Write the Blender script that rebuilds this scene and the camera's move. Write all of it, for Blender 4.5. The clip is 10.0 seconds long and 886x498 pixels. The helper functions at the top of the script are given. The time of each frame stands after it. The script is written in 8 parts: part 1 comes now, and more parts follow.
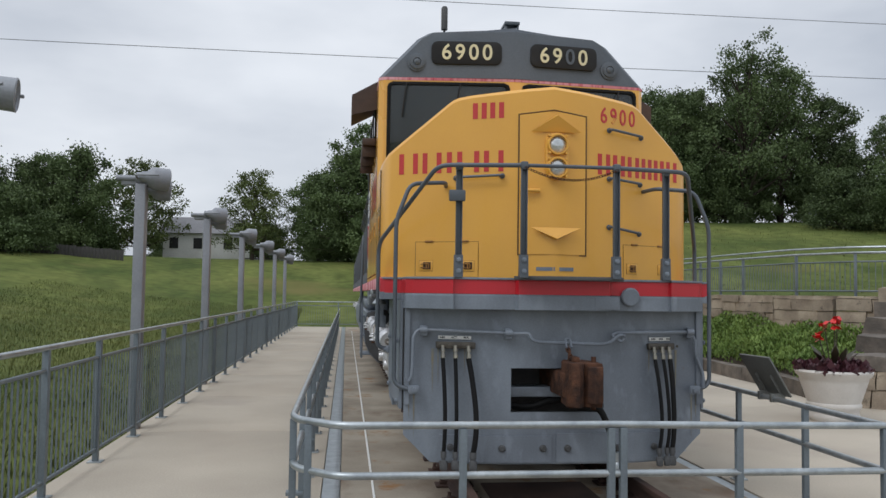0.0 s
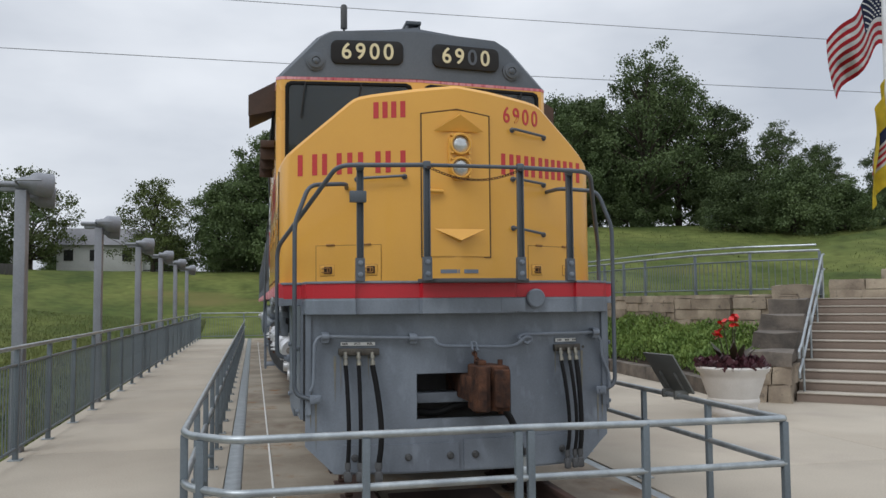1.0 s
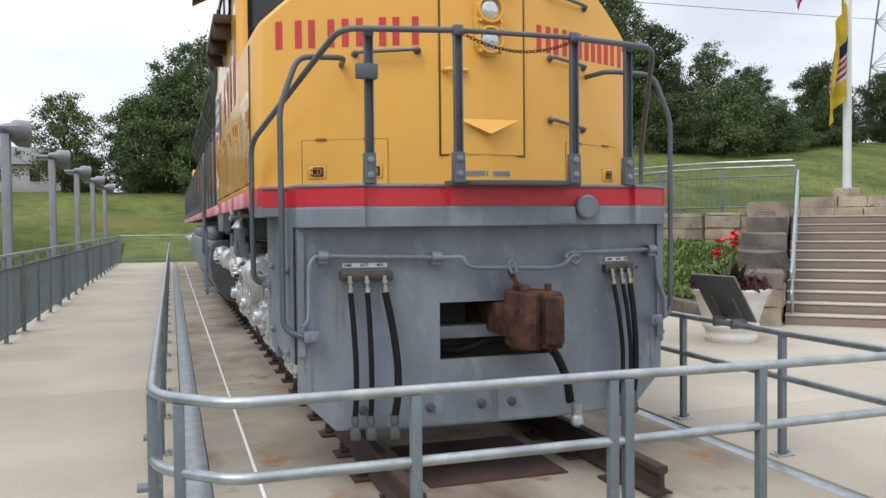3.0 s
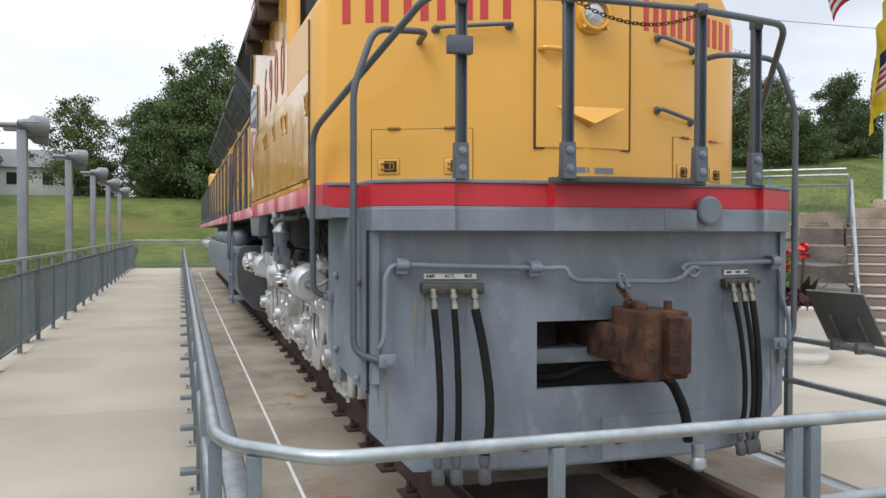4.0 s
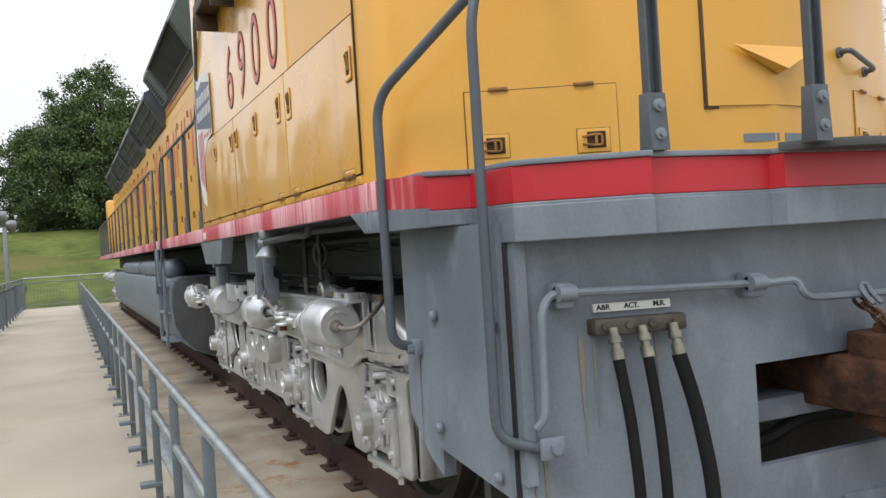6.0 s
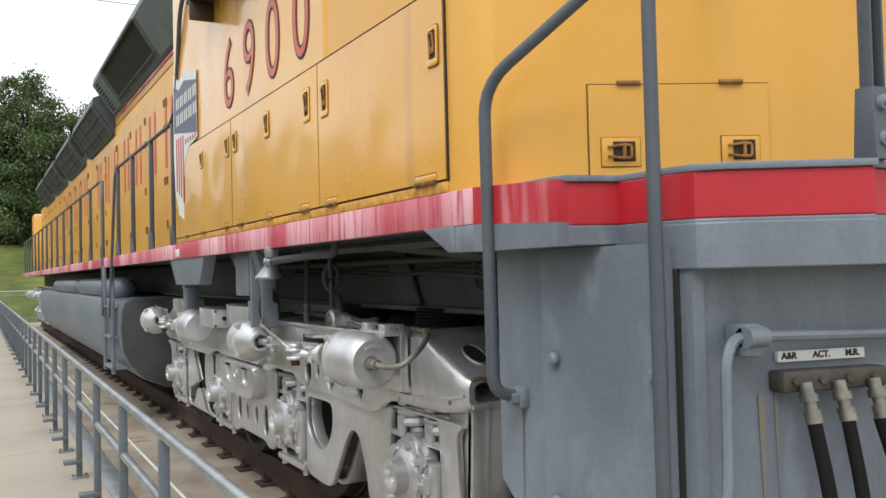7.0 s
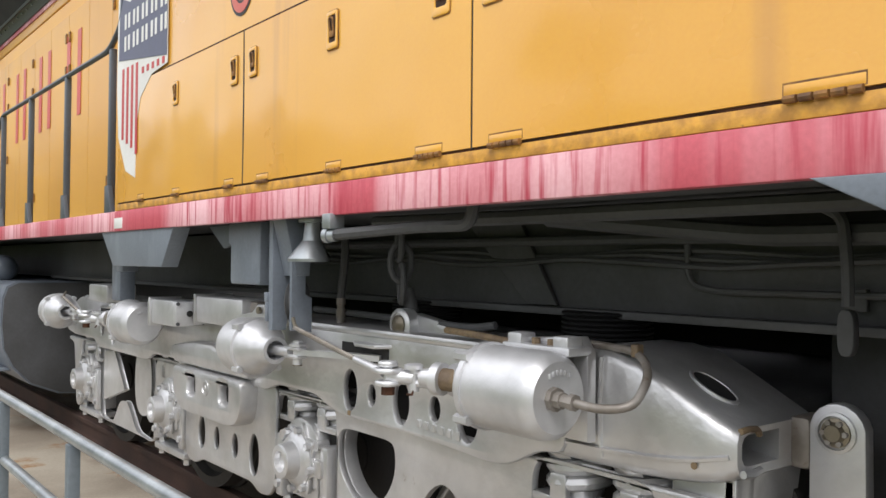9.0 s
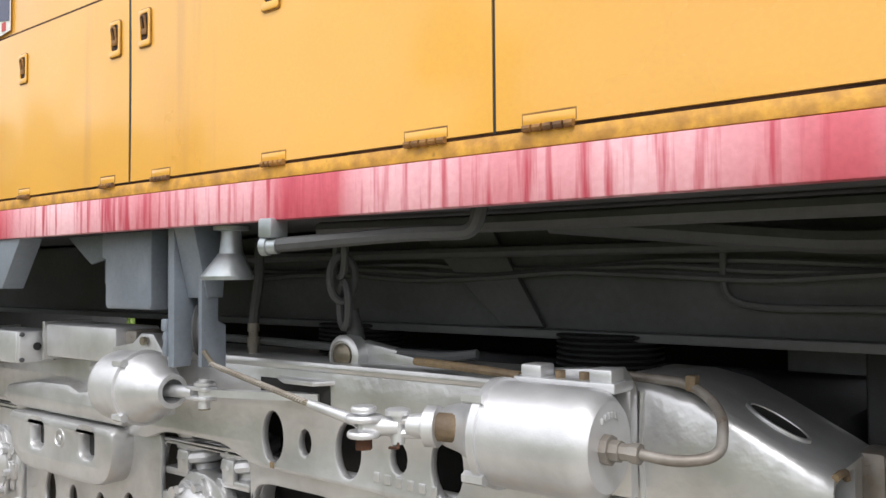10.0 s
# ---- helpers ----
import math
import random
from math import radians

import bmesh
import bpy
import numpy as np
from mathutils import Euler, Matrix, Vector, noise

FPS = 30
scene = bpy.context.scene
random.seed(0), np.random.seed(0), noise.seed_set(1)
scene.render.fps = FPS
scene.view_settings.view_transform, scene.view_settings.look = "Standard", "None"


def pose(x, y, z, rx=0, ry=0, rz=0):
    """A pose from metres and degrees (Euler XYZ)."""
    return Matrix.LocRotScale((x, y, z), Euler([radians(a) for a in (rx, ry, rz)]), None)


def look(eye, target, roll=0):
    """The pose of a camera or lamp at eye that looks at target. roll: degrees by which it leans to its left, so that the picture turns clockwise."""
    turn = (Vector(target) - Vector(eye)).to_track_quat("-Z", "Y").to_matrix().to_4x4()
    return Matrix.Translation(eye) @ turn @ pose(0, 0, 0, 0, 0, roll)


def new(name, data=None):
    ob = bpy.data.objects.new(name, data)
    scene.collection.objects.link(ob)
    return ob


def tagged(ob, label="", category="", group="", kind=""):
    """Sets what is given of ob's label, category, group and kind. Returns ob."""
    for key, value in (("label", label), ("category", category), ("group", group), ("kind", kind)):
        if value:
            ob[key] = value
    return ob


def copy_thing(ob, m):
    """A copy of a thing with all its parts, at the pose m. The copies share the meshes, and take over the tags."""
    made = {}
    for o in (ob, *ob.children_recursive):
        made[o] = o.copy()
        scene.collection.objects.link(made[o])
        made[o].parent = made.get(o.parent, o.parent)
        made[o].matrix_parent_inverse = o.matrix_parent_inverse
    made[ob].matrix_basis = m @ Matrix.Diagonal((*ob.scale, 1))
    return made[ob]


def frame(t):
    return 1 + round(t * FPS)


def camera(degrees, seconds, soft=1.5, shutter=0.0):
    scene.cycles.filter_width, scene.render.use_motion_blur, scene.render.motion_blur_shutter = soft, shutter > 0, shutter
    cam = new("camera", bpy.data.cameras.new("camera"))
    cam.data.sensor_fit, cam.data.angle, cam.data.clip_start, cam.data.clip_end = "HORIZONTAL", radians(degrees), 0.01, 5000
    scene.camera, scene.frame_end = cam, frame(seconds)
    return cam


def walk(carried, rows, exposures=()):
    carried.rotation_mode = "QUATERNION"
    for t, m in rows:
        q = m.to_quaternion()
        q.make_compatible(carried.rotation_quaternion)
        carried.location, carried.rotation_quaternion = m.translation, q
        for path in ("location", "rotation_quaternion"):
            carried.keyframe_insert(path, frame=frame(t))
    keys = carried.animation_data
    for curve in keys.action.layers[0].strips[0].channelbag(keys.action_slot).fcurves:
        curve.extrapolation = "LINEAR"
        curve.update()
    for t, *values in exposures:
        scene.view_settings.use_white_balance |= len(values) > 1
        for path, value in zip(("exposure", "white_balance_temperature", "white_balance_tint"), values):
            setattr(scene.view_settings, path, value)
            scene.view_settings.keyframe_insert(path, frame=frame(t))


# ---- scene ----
cam = camera(55.7, 10.0)
PATH = [
    (0, (0.882, -0.02, 1.755), (1.109, 1.964, 1.861), 0.8),
    (0.1, (0.886, 0.009, 1.753), (1.189, 1.98, 1.907), -0.1),
    (0.5, (0.947, 0.095, 1.761), (1.396, 2.033, 1.966), 0.3),
    (1, (0.968, 0.176, 1.725), (1.408, 2.124, 1.85), -0.5),
    (1.5, (0.817, 0.396, 1.696), (1.275, 2.341, 1.787), -0.7),
    (2, (0.716, 0.728, 1.668), (1.252, 2.654, 1.718), -0.4),
    (2.2, (0.732, 0.945, 1.662), (1.273, 2.87, 1.72), -0.4),
    (3.3, (0.587, 2.039, 1.622), (1.219, 3.935, 1.536), -0.6),
    (3.5, (0.549, 2.175, 1.607), (1.155, 4.08, 1.53), -0.4),
    (4, (0.44, 2.717, 1.621), (1.037, 4.625, 1.582), 0.1),
    (4.5, (0.327, 3.244, 1.633), (1.08, 5.097, 1.623), -0.8),
    (5, (0.244, 3.747, 1.653), (1.018, 5.591, 1.671), -0.4),
    (5.5, (0.12, 4.144, 1.665), (0.957, 5.96, 1.687), -1.8),
    (6, (0.063, 4.562, 1.643), (0.884, 6.386, 1.628), -3.6),
    (6.2, (0.024, 4.722, 1.65), (0.846, 6.544, 1.614), -3.4),
    (7.3, (-0.224, 5.649, 1.639), (0.779, 7.378, 1.711), -1.1),
    (7.5, (-0.234, 5.814, 1.639), (0.758, 7.55, 1.686), -0.8),
    (8, (-0.312, 6.258, 1.623), (0.792, 7.925, 1.685), 0.4),
    (8.5, (-0.319, 6.744, 1.615), (0.901, 8.328, 1.658), 0.2),
    (9, (-0.371, 7.166, 1.617), (0.88, 8.726, 1.651), 0.5),
    (9.5, (-0.4, 7.518, 1.599), (1.185, 8.738, 1.63), 0.8),
    (10, (-0.342, 7.903, 1.63), (1.218, 9.153, 1.691), -0.4),
]
walk(cam, [(t, look(eye, target, roll)) for t, eye, target, roll in PATH],
     exposures=[(0, -0.36, 6150, 10), (1, -0.37, 6150, 10), (2, -0.14, 6200, 10), (3.4, 0.20, 6250, 10), (4, 0.17, 6250, 10), (4.5, -0.02, 6250, 10), (5, -0.06, 6300, 10), (6, 0.21, 6400, 10), (7.5, 0.30, 6500, 11), (8, 0.32, 6520, 12), (9, 0.50, 6520, 12), (9.5, 0.64, 6520, 12), (10, 0.70, 6520, 12)])

# ---- sky and sun: a bright overcast day ----
world = bpy.data.worlds.new("overcast_sky")
scene.world = world
world.use_nodes = True
wn, wl = world.node_tree.nodes, world.node_tree.links
wn.clear()
w_out = wn.new("ShaderNodeOutputWorld")
w_bg = wn.new("ShaderNodeBackground")
w_sky = wn.new("ShaderNodeTexSky")
w_sky.sky_type = "NISHITA"
w_sky.sun_disc = False
w_sky.sun_elevation = radians(52)
w_sky.sun_rotation = radians(215)
w_sky.air_density, w_sky.dust_density = 1.0, 3.0
w_dim = wn.new("ShaderNodeMixRGB")
w_dim.blend_type = "MULTIPLY"
w_dim.inputs[0].default_value = 1.0
w_dim.inputs[2].default_value = (0.11, 0.11, 0.11, 1)
w_tc = wn.new("ShaderNodeTexCoord")
w_map = wn.new("ShaderNodeMapping")
w_map.inputs["Scale"].default_value = (1.0, 1.0, 2.6)
w_noise = wn.new("ShaderNodeTexNoise")
w_noise.inputs["Scale"].default_value = 2.3
w_noise.inputs["Detail"].default_value = 5.0
w_noise.inputs["Roughness"].default_value = 0.5
w_ramp = wn.new("ShaderNodeValToRGB")
w_ramp.color_ramp.elements[0].position = 0.32
w_ramp.color_ramp.elements[0].color = (0.74, 0.77, 0.82, 1)
w_ramp.color_ramp.elements[1].position = 0.66
w_ramp.color_ramp.elements[1].color = (1.17, 1.18, 1.19, 1)
w_sep = wn.new("ShaderNodeSeparateXYZ")
w_zen = wn.new("ShaderNodeMapRange")          # an overcast sky is brighter towards the zenith
w_zen.inputs["From Min"].default_value = 0.30
w_zen.inputs["From Max"].default_value = 1.0
w_zen.inputs["To Min"].default_value = 1.0
w_zen.inputs["To Max"].default_value = 1.75
w_cl = wn.new("ShaderNodeVectorMath")
w_cl.operation = "SCALE"
w_mix = wn.new("ShaderNodeMixRGB")
w_mix.inputs[0].default_value = 0.88
wl.new(w_sky.outputs[0], w_dim.inputs[1])
wl.new(w_tc.outputs["Generated"], w_map.inputs[0])
wl.new(w_map.outputs[0], w_noise.inputs["Vector"])
wl.new(w_noise.outputs["Fac"], w_ramp.inputs[0])
wl.new(w_tc.outputs["Generated"], w_sep.inputs[0])
wl.new(w_sep.outputs["Z"], w_zen.inputs[0])
wl.new(w_ramp.outputs[0], w_cl.inputs[0])
wl.new(w_zen.outputs[0], w_cl.inputs["Scale"])
wl.new(w_dim.outputs[0], w_mix.inputs[1])
wl.new(w_cl.outputs[0], w_mix.inputs[2])
wl.new(w_mix.outputs[0], w_bg.inputs[0])
w_bg.inputs[1].default_value = 1.0
wl.new(w_bg.outputs[0], w_out.inputs[0])

sun_data = bpy.data.lights.new("sun", "SUN")
sun_data.energy, sun_data.angle, sun_data.color = 1.2, radians(25), (1.0, 0.985, 0.955)
sun = new("sun", sun_data)
sun.matrix_world = look((-30, -25, 50), (0, 0, 0))

# ---- materials ----
def material(name, base, second=None, rough=0.5, metal=0.0, grain=40.0, blot=2.0, bump=0.15, amount=0.5,
             streak=None, stretch=(1, 1, 1), rust=None, rust_at=0.7, spec=0.5, per_object=0.0, grain_mix=0.18, rust_scale=0.0, coat=0.0, warp=0.0):
    """Paint, stone, metal: blotches at a large scale, grain and relief at a small one, streaks or rust where given."""
    m = bpy.data.materials.new(name)
    m.use_nodes = True
    n, l = m.node_tree.nodes, m.node_tree.links
    b = n["Principled BSDF"]
    tc = n.new("ShaderNodeTexCoord")
    mp = n.new("ShaderNodeMapping")
    mp.inputs["Scale"].default_value = stretch
    l.new(tc.outputs["Object"], mp.inputs[0])
    big = n.new("ShaderNodeTexNoise")
    big.inputs["Scale"].default_value, big.inputs["Detail"].default_value = blot, 6
    small = n.new("ShaderNodeTexNoise")
    small.inputs["Scale"].default_value, small.inputs["Detail"].default_value = grain, 3
    l.new(mp.outputs[0], big.inputs["Vector"])
    l.new(tc.outputs["Object"], small.inputs["Vector"])
    second = second or tuple(c * 0.75 for c in base)
    ramp = n.new("ShaderNodeValToRGB")
    ramp.color_ramp.elements[0].position, ramp.color_ramp.elements[1].position = 0.5 - amount / 3, 0.5 + amount / 3
    ramp.color_ramp.elements[0].color, ramp.color_ramp.elements[1].color = (*second, 1), (*base, 1)
    l.new(big.outputs["Fac"], ramp.inputs[0])
    col = ramp.outputs[0]
    gm = n.new("ShaderNodeMixRGB")
    gm.blend_type = "OVERLAY"
    gm.inputs[0].default_value = grain_mix
    l.new(col, gm.inputs[1])
    l.new(small.outputs["Fac"], gm.inputs[2])
    col = gm.outputs[0]
    if streak:
        colour, scale, at = streak
        ms = n.new("ShaderNodeMapping")
        ms.inputs["Scale"].default_value = scale
        l.new(tc.outputs["Object"], ms.inputs[0])
        sn = n.new("ShaderNodeTexNoise")
        sn.inputs["Scale"].default_value, sn.inputs["Detail"].default_value = 1.0, 4
        l.new(ms.outputs[0], sn.inputs["Vector"])
        sr = n.new("ShaderNodeValToRGB")
        sr.color_ramp.elements[0].position, sr.color_ramp.elements[1].position = at, min(at + 0.18, 1)
        sr.color_ramp.elements[0].color, sr.color_ramp.elements[1].color = (0, 0, 0, 1), (1, 1, 1, 1)
        l.new(sn.outputs["Fac"], sr.inputs[0])
        sm = n.new("ShaderNodeMixRGB")
        sm.inputs[2].default_value = (*colour, 1)
        l.new(sr.outputs[0], sm.inputs[0])
        l.new(col, sm.inputs[1])
        col = sm.outputs[0]
    if rust:
        rn = n.new("ShaderNodeTexNoise")
        rn.inputs["Scale"].default_value, rn.inputs["Detail"].default_value = rust_scale or blot * 2.3, 9
        rn.inputs["Roughness"].default_value = 0.65
        l.new(tc.outputs["Object"], rn.inputs["Vector"])
        rr = n.new("ShaderNodeValToRGB")
        rr.color_ramp.elements[0].position, rr.color_ramp.elements[1].position = rust_at, min(rust_at + 0.1, 1)
        rr.color_ramp.elements[0].color, rr.color_ramp.elements[1].color = (0, 0, 0, 1), (1, 1, 1, 1)
        l.new(rn.outputs["Fac"], rr.inputs[0])
        rm = n.new("ShaderNodeMixRGB")
        rm.inputs[2].default_value = (*rust, 1)
        l.new(rr.outputs[0], rm.inputs[0])
        l.new(col, rm.inputs[1])
        col = rm.outputs[0]
    if per_object:
        oi = n.new("ShaderNodeObjectInfo")
        hs = n.new("ShaderNodeHueSaturation")
        mr = n.new("ShaderNodeMapRange")
        mr.inputs["To Min"].default_value, mr.inputs["To Max"].default_value = 1 - per_object, 1 + per_object
        l.new(oi.outputs["Random"], mr.inputs[0])
        l.new(mr.outputs[0], hs.inputs["Value"])
        l.new(col, hs.inputs["Color"])
        col = hs.outputs[0]
    l.new(col, b.inputs["Base Color"])
    b.inputs["Metallic"].default_value = metal
    b.inputs["Specular IOR Level"].default_value = spec
    rg = n.new("ShaderNodeMapRange")
    rg.inputs["To Min"].default_value, rg.inputs["To Max"].default_value = max(rough - 0.1, 0.03), min(rough + 0.12, 1)
    l.new(big.outputs["Fac"], rg.inputs[0])
    l.new(rg.outputs[0], b.inputs["Roughness"])
    if bump:
        bp = n.new("ShaderNodeBump")
        bp.inputs["Strength"].default_value, bp.inputs["Distance"].default_value = bump, 0.01
        l.new(small.outputs["Fac"], bp.inputs["Height"])
        l.new(bp.outputs[0], b.inputs["Normal"])
    if warp:
        wv = n.new("ShaderNodeTexNoise")
        wv.inputs["Scale"].default_value, wv.inputs["Detail"].default_value = 1.7, 1
        l.new(tc.outputs["Object"], wv.inputs["Vector"])
        wb = n.new("ShaderNodeBump")
        wb.inputs["Strength"].default_value, wb.inputs["Distance"].default_value = warp, 0.05
        l.new(wv.outputs["Fac"], wb.inputs["Height"])
        l.new(wb.outputs[0], b.inputs["Coat Normal"])
        if bump:
            l.new(wb.outputs[0], bp.inputs["Normal"])
    if coat:
        b.inputs["Coat Weight"].default_value, b.inputs["Coat Roughness"].default_value = coat, 0.10
    return m


YELLOW = material("yellow_enamel", (0.74, 0.385, 0.06), (0.68, 0.345, 0.05), rough=0.36, grain=90, blot=0.9, bump=0.03, grain_mix=0.06,
                  streak=((0.50, 0.25, 0.06), (3.0, 3.0, 0.35), 0.66), rust=(0.40, 0.19, 0.05), rust_at=0.76, rust_scale=10.0, coat=0.15, warp=0.2)
YELLOW_SIDE = material("weathered_yellow_enamel", (0.79, 0.418, 0.062), (0.71, 0.355, 0.05), rough=0.28, grain=90, blot=0.9, bump=0.03, grain_mix=0.06,
                       streak=((0.52, 0.26, 0.07), (4.5, 4.5, 0.3), 0.62), rust=(0.28, 0.12, 0.04), rust_at=0.745, rust_scale=9.0, coat=0.6, warp=0.45)
YELLOW_HOOD = material("weathered_yellow_hood_enamel", (0.77, 0.41, 0.065), (0.68, 0.34, 0.05), rough=0.42, grain=90, blot=0.9, bump=0.03, grain_mix=0.06,
                       streak=((0.50, 0.25, 0.07), (4.5, 4.5, 0.3), 0.64), rust=(0.28, 0.12, 0.04), rust_at=0.74, rust_scale=9.0, coat=0.15)
# near-black steel: the shade inside the trucks is put into its colour
WHEEL = material("shade_dark_steel", (0.028, 0.026, 0.025), (0.016, 0.015, 0.015), rough=0.7, grain=40, blot=5, bump=0.2)
SILL_YELLOW = material("grimy_yellow_sill", (0.70, 0.36, 0.055), (0.45, 0.22, 0.045), rough=0.5, grain=70, blot=22, bump=0.15, amount=0.4,
                       rust=(0.14, 0.06, 0.03), rust_at=0.66, rust_scale=14.0)
RED = material("red_enamel", (0.48, 0.018, 0.03), (0.40, 0.015, 0.025), rough=0.32, grain=60, blot=2.0, bump=0.03, grain_mix=0.06,
               streak=((0.60, 0.12, 0.15), (7.0, 7.0, 0.7), 0.68))
RED_FADED = material("streaked_red_enamel", (0.54, 0.045, 0.065), (0.46, 0.02, 0.032), rough=0.36, grain=60, blot=2.4, bump=0.04, grain_mix=0.08,
                     streak=((0.70, 0.30, 0.34), (9.0, 9.0, 0.9), 0.52))
PINK = material("faded_red_enamel", (0.77, 0.46, 0.50), (0.52, 0.095, 0.125), rough=0.45, grain=60, blot=1.5, bump=0.05, stretch=(0.3, 1.15, 0.05),
                streak=((0.44, 0.055, 0.085), (38.0, 38.0, 2.4), 0.50), amount=0.30)
# rust brown, darkened to paint the shade of the recessed latch openings
LATCH_RECESS = material("rusty_latch_recess_shade", (0.075, 0.035, 0.018), (0.03, 0.016, 0.01), rough=0.85, grain=60, blot=18, bump=0.3)
HINGE = material("rusty_yellow_hinge", (0.36, 0.17, 0.035), (0.10, 0.048, 0.02), rough=0.65, grain=70, blot=16, bump=0.2)
LETTER = material("red_lettering", (0.52, 0.035, 0.035), (0.46, 0.03, 0.03), rough=0.4, grain=60, bump=0.0)
LETTER_SIDE = material("faded_red_lettering", (0.60, 0.07, 0.06), (0.56, 0.12, 0.08), rough=0.4, grain=60, bump=0.0)
BLACK_LINE = material("dark_lettering_edge", (0.02, 0.02, 0.02), rough=0.5, bump=0.0)
GREY = material("grey_enamel", (0.185, 0.213, 0.250), (0.128, 0.148, 0.178), rough=0.40, grain=70, blot=2.2, bump=0.07, grain_mix=0.16, stretch=(1, 1, 0.55),
                streak=((0.205, 0.235, 0.275), (10.0, 10.0, 4.5), 0.56), rust=(0.13, 0.085, 0.06), rust_at=0.72, amount=0.35)
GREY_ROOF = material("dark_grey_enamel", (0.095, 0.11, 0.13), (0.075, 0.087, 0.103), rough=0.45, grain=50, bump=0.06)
GREY_RAIL = material("grey_handrail_enamel", (0.085, 0.10, 0.118), (0.065, 0.077, 0.092), rough=0.42, grain=50, bump=0.08, rust=(0.12, 0.06, 0.04), rust_at=0.74)
UNDER = material("grimy_grey_underframe", (0.082, 0.085, 0.09), (0.052, 0.053, 0.054), rough=0.7, grain=45, blot=2.5, bump=0.2,
                 rust=(0.10, 0.065, 0.045), rust_at=0.68)
SILVER = material("aluminium_paint", (0.70, 0.705, 0.72), (0.56, 0.565, 0.575), rough=0.40, metal=0.65, grain=28, blot=5.0, bump=0.16, grain_mix=0.12,
                  rust=(0.24, 0.17, 0.10), rust_at=0.735)
SILVER_CAST = material("aluminium_painted_casting", (0.67, 0.675, 0.685), (0.52, 0.52, 0.52), rough=0.33, metal=0.70, grain=16, blot=2.6, bump=0.42, grain_mix=0.16,
                       rust=(0.22, 0.165, 0.11), rust_at=0.70, streak=((0.40, 0.375, 0.335), (7.0, 7.0, 2.0), 0.66), amount=0.4)
GRIMY_SILVER = material("grime_browned_aluminium_paint", (0.33, 0.31, 0.285), (0.17, 0.145, 0.12), rough=0.5, metal=0.4, grain=22, blot=9, bump=0.3, rust=(0.13, 0.07, 0.04), rust_at=0.6)
MANIFOLD = material("oil_darkened_steel", (0.095, 0.085, 0.070), (0.05, 0.045, 0.038), rough=0.55, metal=0.3, grain=50, blot=14, bump=0.2, rust=(0.09, 0.05, 0.03), rust_at=0.58)
FITTING = material("plated_hose_fitting", (0.30, 0.28, 0.22), (0.17, 0.165, 0.15), rough=0.35, metal=0.8, grain=60, blot=26, bump=0.1)
OCHRE = material("ochre_rust_scale", (0.215, 0.155, 0.085), (0.12, 0.085, 0.055), rough=0.7, grain=60, blot=20, bump=0.4)
STAIN = material("ochre_rust_run", (0.185, 0.165, 0.115), (0.165, 0.175, 0.17), rough=0.6, grain=60, blot=9, bump=0.05)
RUST = material("brown_rust", (0.105, 0.049, 0.029), (0.030, 0.018, 0.015), rough=0.85, grain=45, blot=10, bump=0.7, spec=0.2)
RAIL_RUST = material("rusted_rail_steel", (0.075, 0.045, 0.036), (0.045, 0.03, 0.026), rough=0.8, grain=60, blot=3, bump=0.3, spec=0.25)
RUBBER = material("black_rubber", (0.010, 0.010, 0.011), (0.016, 0.016, 0.016), rough=0.65, grain=120, bump=0.05, spec=0.12)
# black for painted parts, and for the shade painted into holes and recesses
BLACK = material("black_paint_and_void_shade", (0.010, 0.010, 0.011), (0.02, 0.02, 0.02), rough=0.8, grain=40, bump=0.1)
BRASS = material("brass_fitting", (0.31, 0.27, 0.20), (0.16, 0.14, 0.11), rough=0.4, metal=0.7, grain=80, bump=0.1)
WHITE = material("white_label_enamel", (0.75, 0.75, 0.73), (0.65, 0.65, 0.62), rough=0.5, grain=60, bump=0.0)
GALV = material("galvanised_steel", (0.42, 0.455, 0.47), (0.29, 0.32, 0.34), rough=0.38, metal=0.75, grain=35, blot=7, bump=0.06)
POST = material("grey_coated_post", (0.155, 0.185, 0.205), (0.125, 0.15, 0.17), rough=0.5, metal=0.2, grain=50, blot=3, bump=0.06)
LAMP = material("grey_coated_lamp_casting", (0.25, 0.265, 0.29), (0.20, 0.21, 0.235), rough=0.5, metal=0.1, grain=45, blot=3, bump=0.08)
CONCRETE = material("broom_finished_concrete", (0.445, 0.40, 0.33), (0.37, 0.328, 0.268), rough=0.85, grain=55, blot=0.55, bump=0.25, spec=0.25,
                    streak=((0.33, 0.29, 0.25), (0.5, 0.5, 0.5), 0.6))
TRACK_BED = material("stained_concrete", (0.335, 0.295, 0.235), (0.225, 0.19, 0.148), rough=0.85, grain=50, blot=0.8, bump=0.25, spec=0.25, amount=0.3,
                     streak=((0.14, 0.095, 0.065), (1.3, 0.7, 1), 0.54), rust=(0.24, 0.125, 0.05), rust_at=0.57)
STAIR = material("brown_cast_concrete", (0.25, 0.20, 0.165), (0.21, 0.165, 0.135), rough=0.85, grain=50, blot=1.2, bump=0.2, spec=0.25)
STAIR_NOSE = material("pale_concrete_nosing", (0.46, 0.42, 0.36), (0.38, 0.34, 0.29), rough=0.85, grain=50, blot=2, bump=0.2, spec=0.25)
STONE = material("rough_limestone", (0.40, 0.34, 0.26), (0.22, 0.18, 0.14), rough=0.9, grain=22, blot=2.2, bump=0.8, spec=0.2, per_object=0.18,
                 rust=(0.10, 0.085, 0.07), rust_at=0.60)
STONE_DARK = material("weathered_limestone", (0.19, 0.165, 0.14), (0.10, 0.09, 0.08), rough=0.9, grain=18, blot=3, bump=0.9, spec=0.2, per_object=0.2)
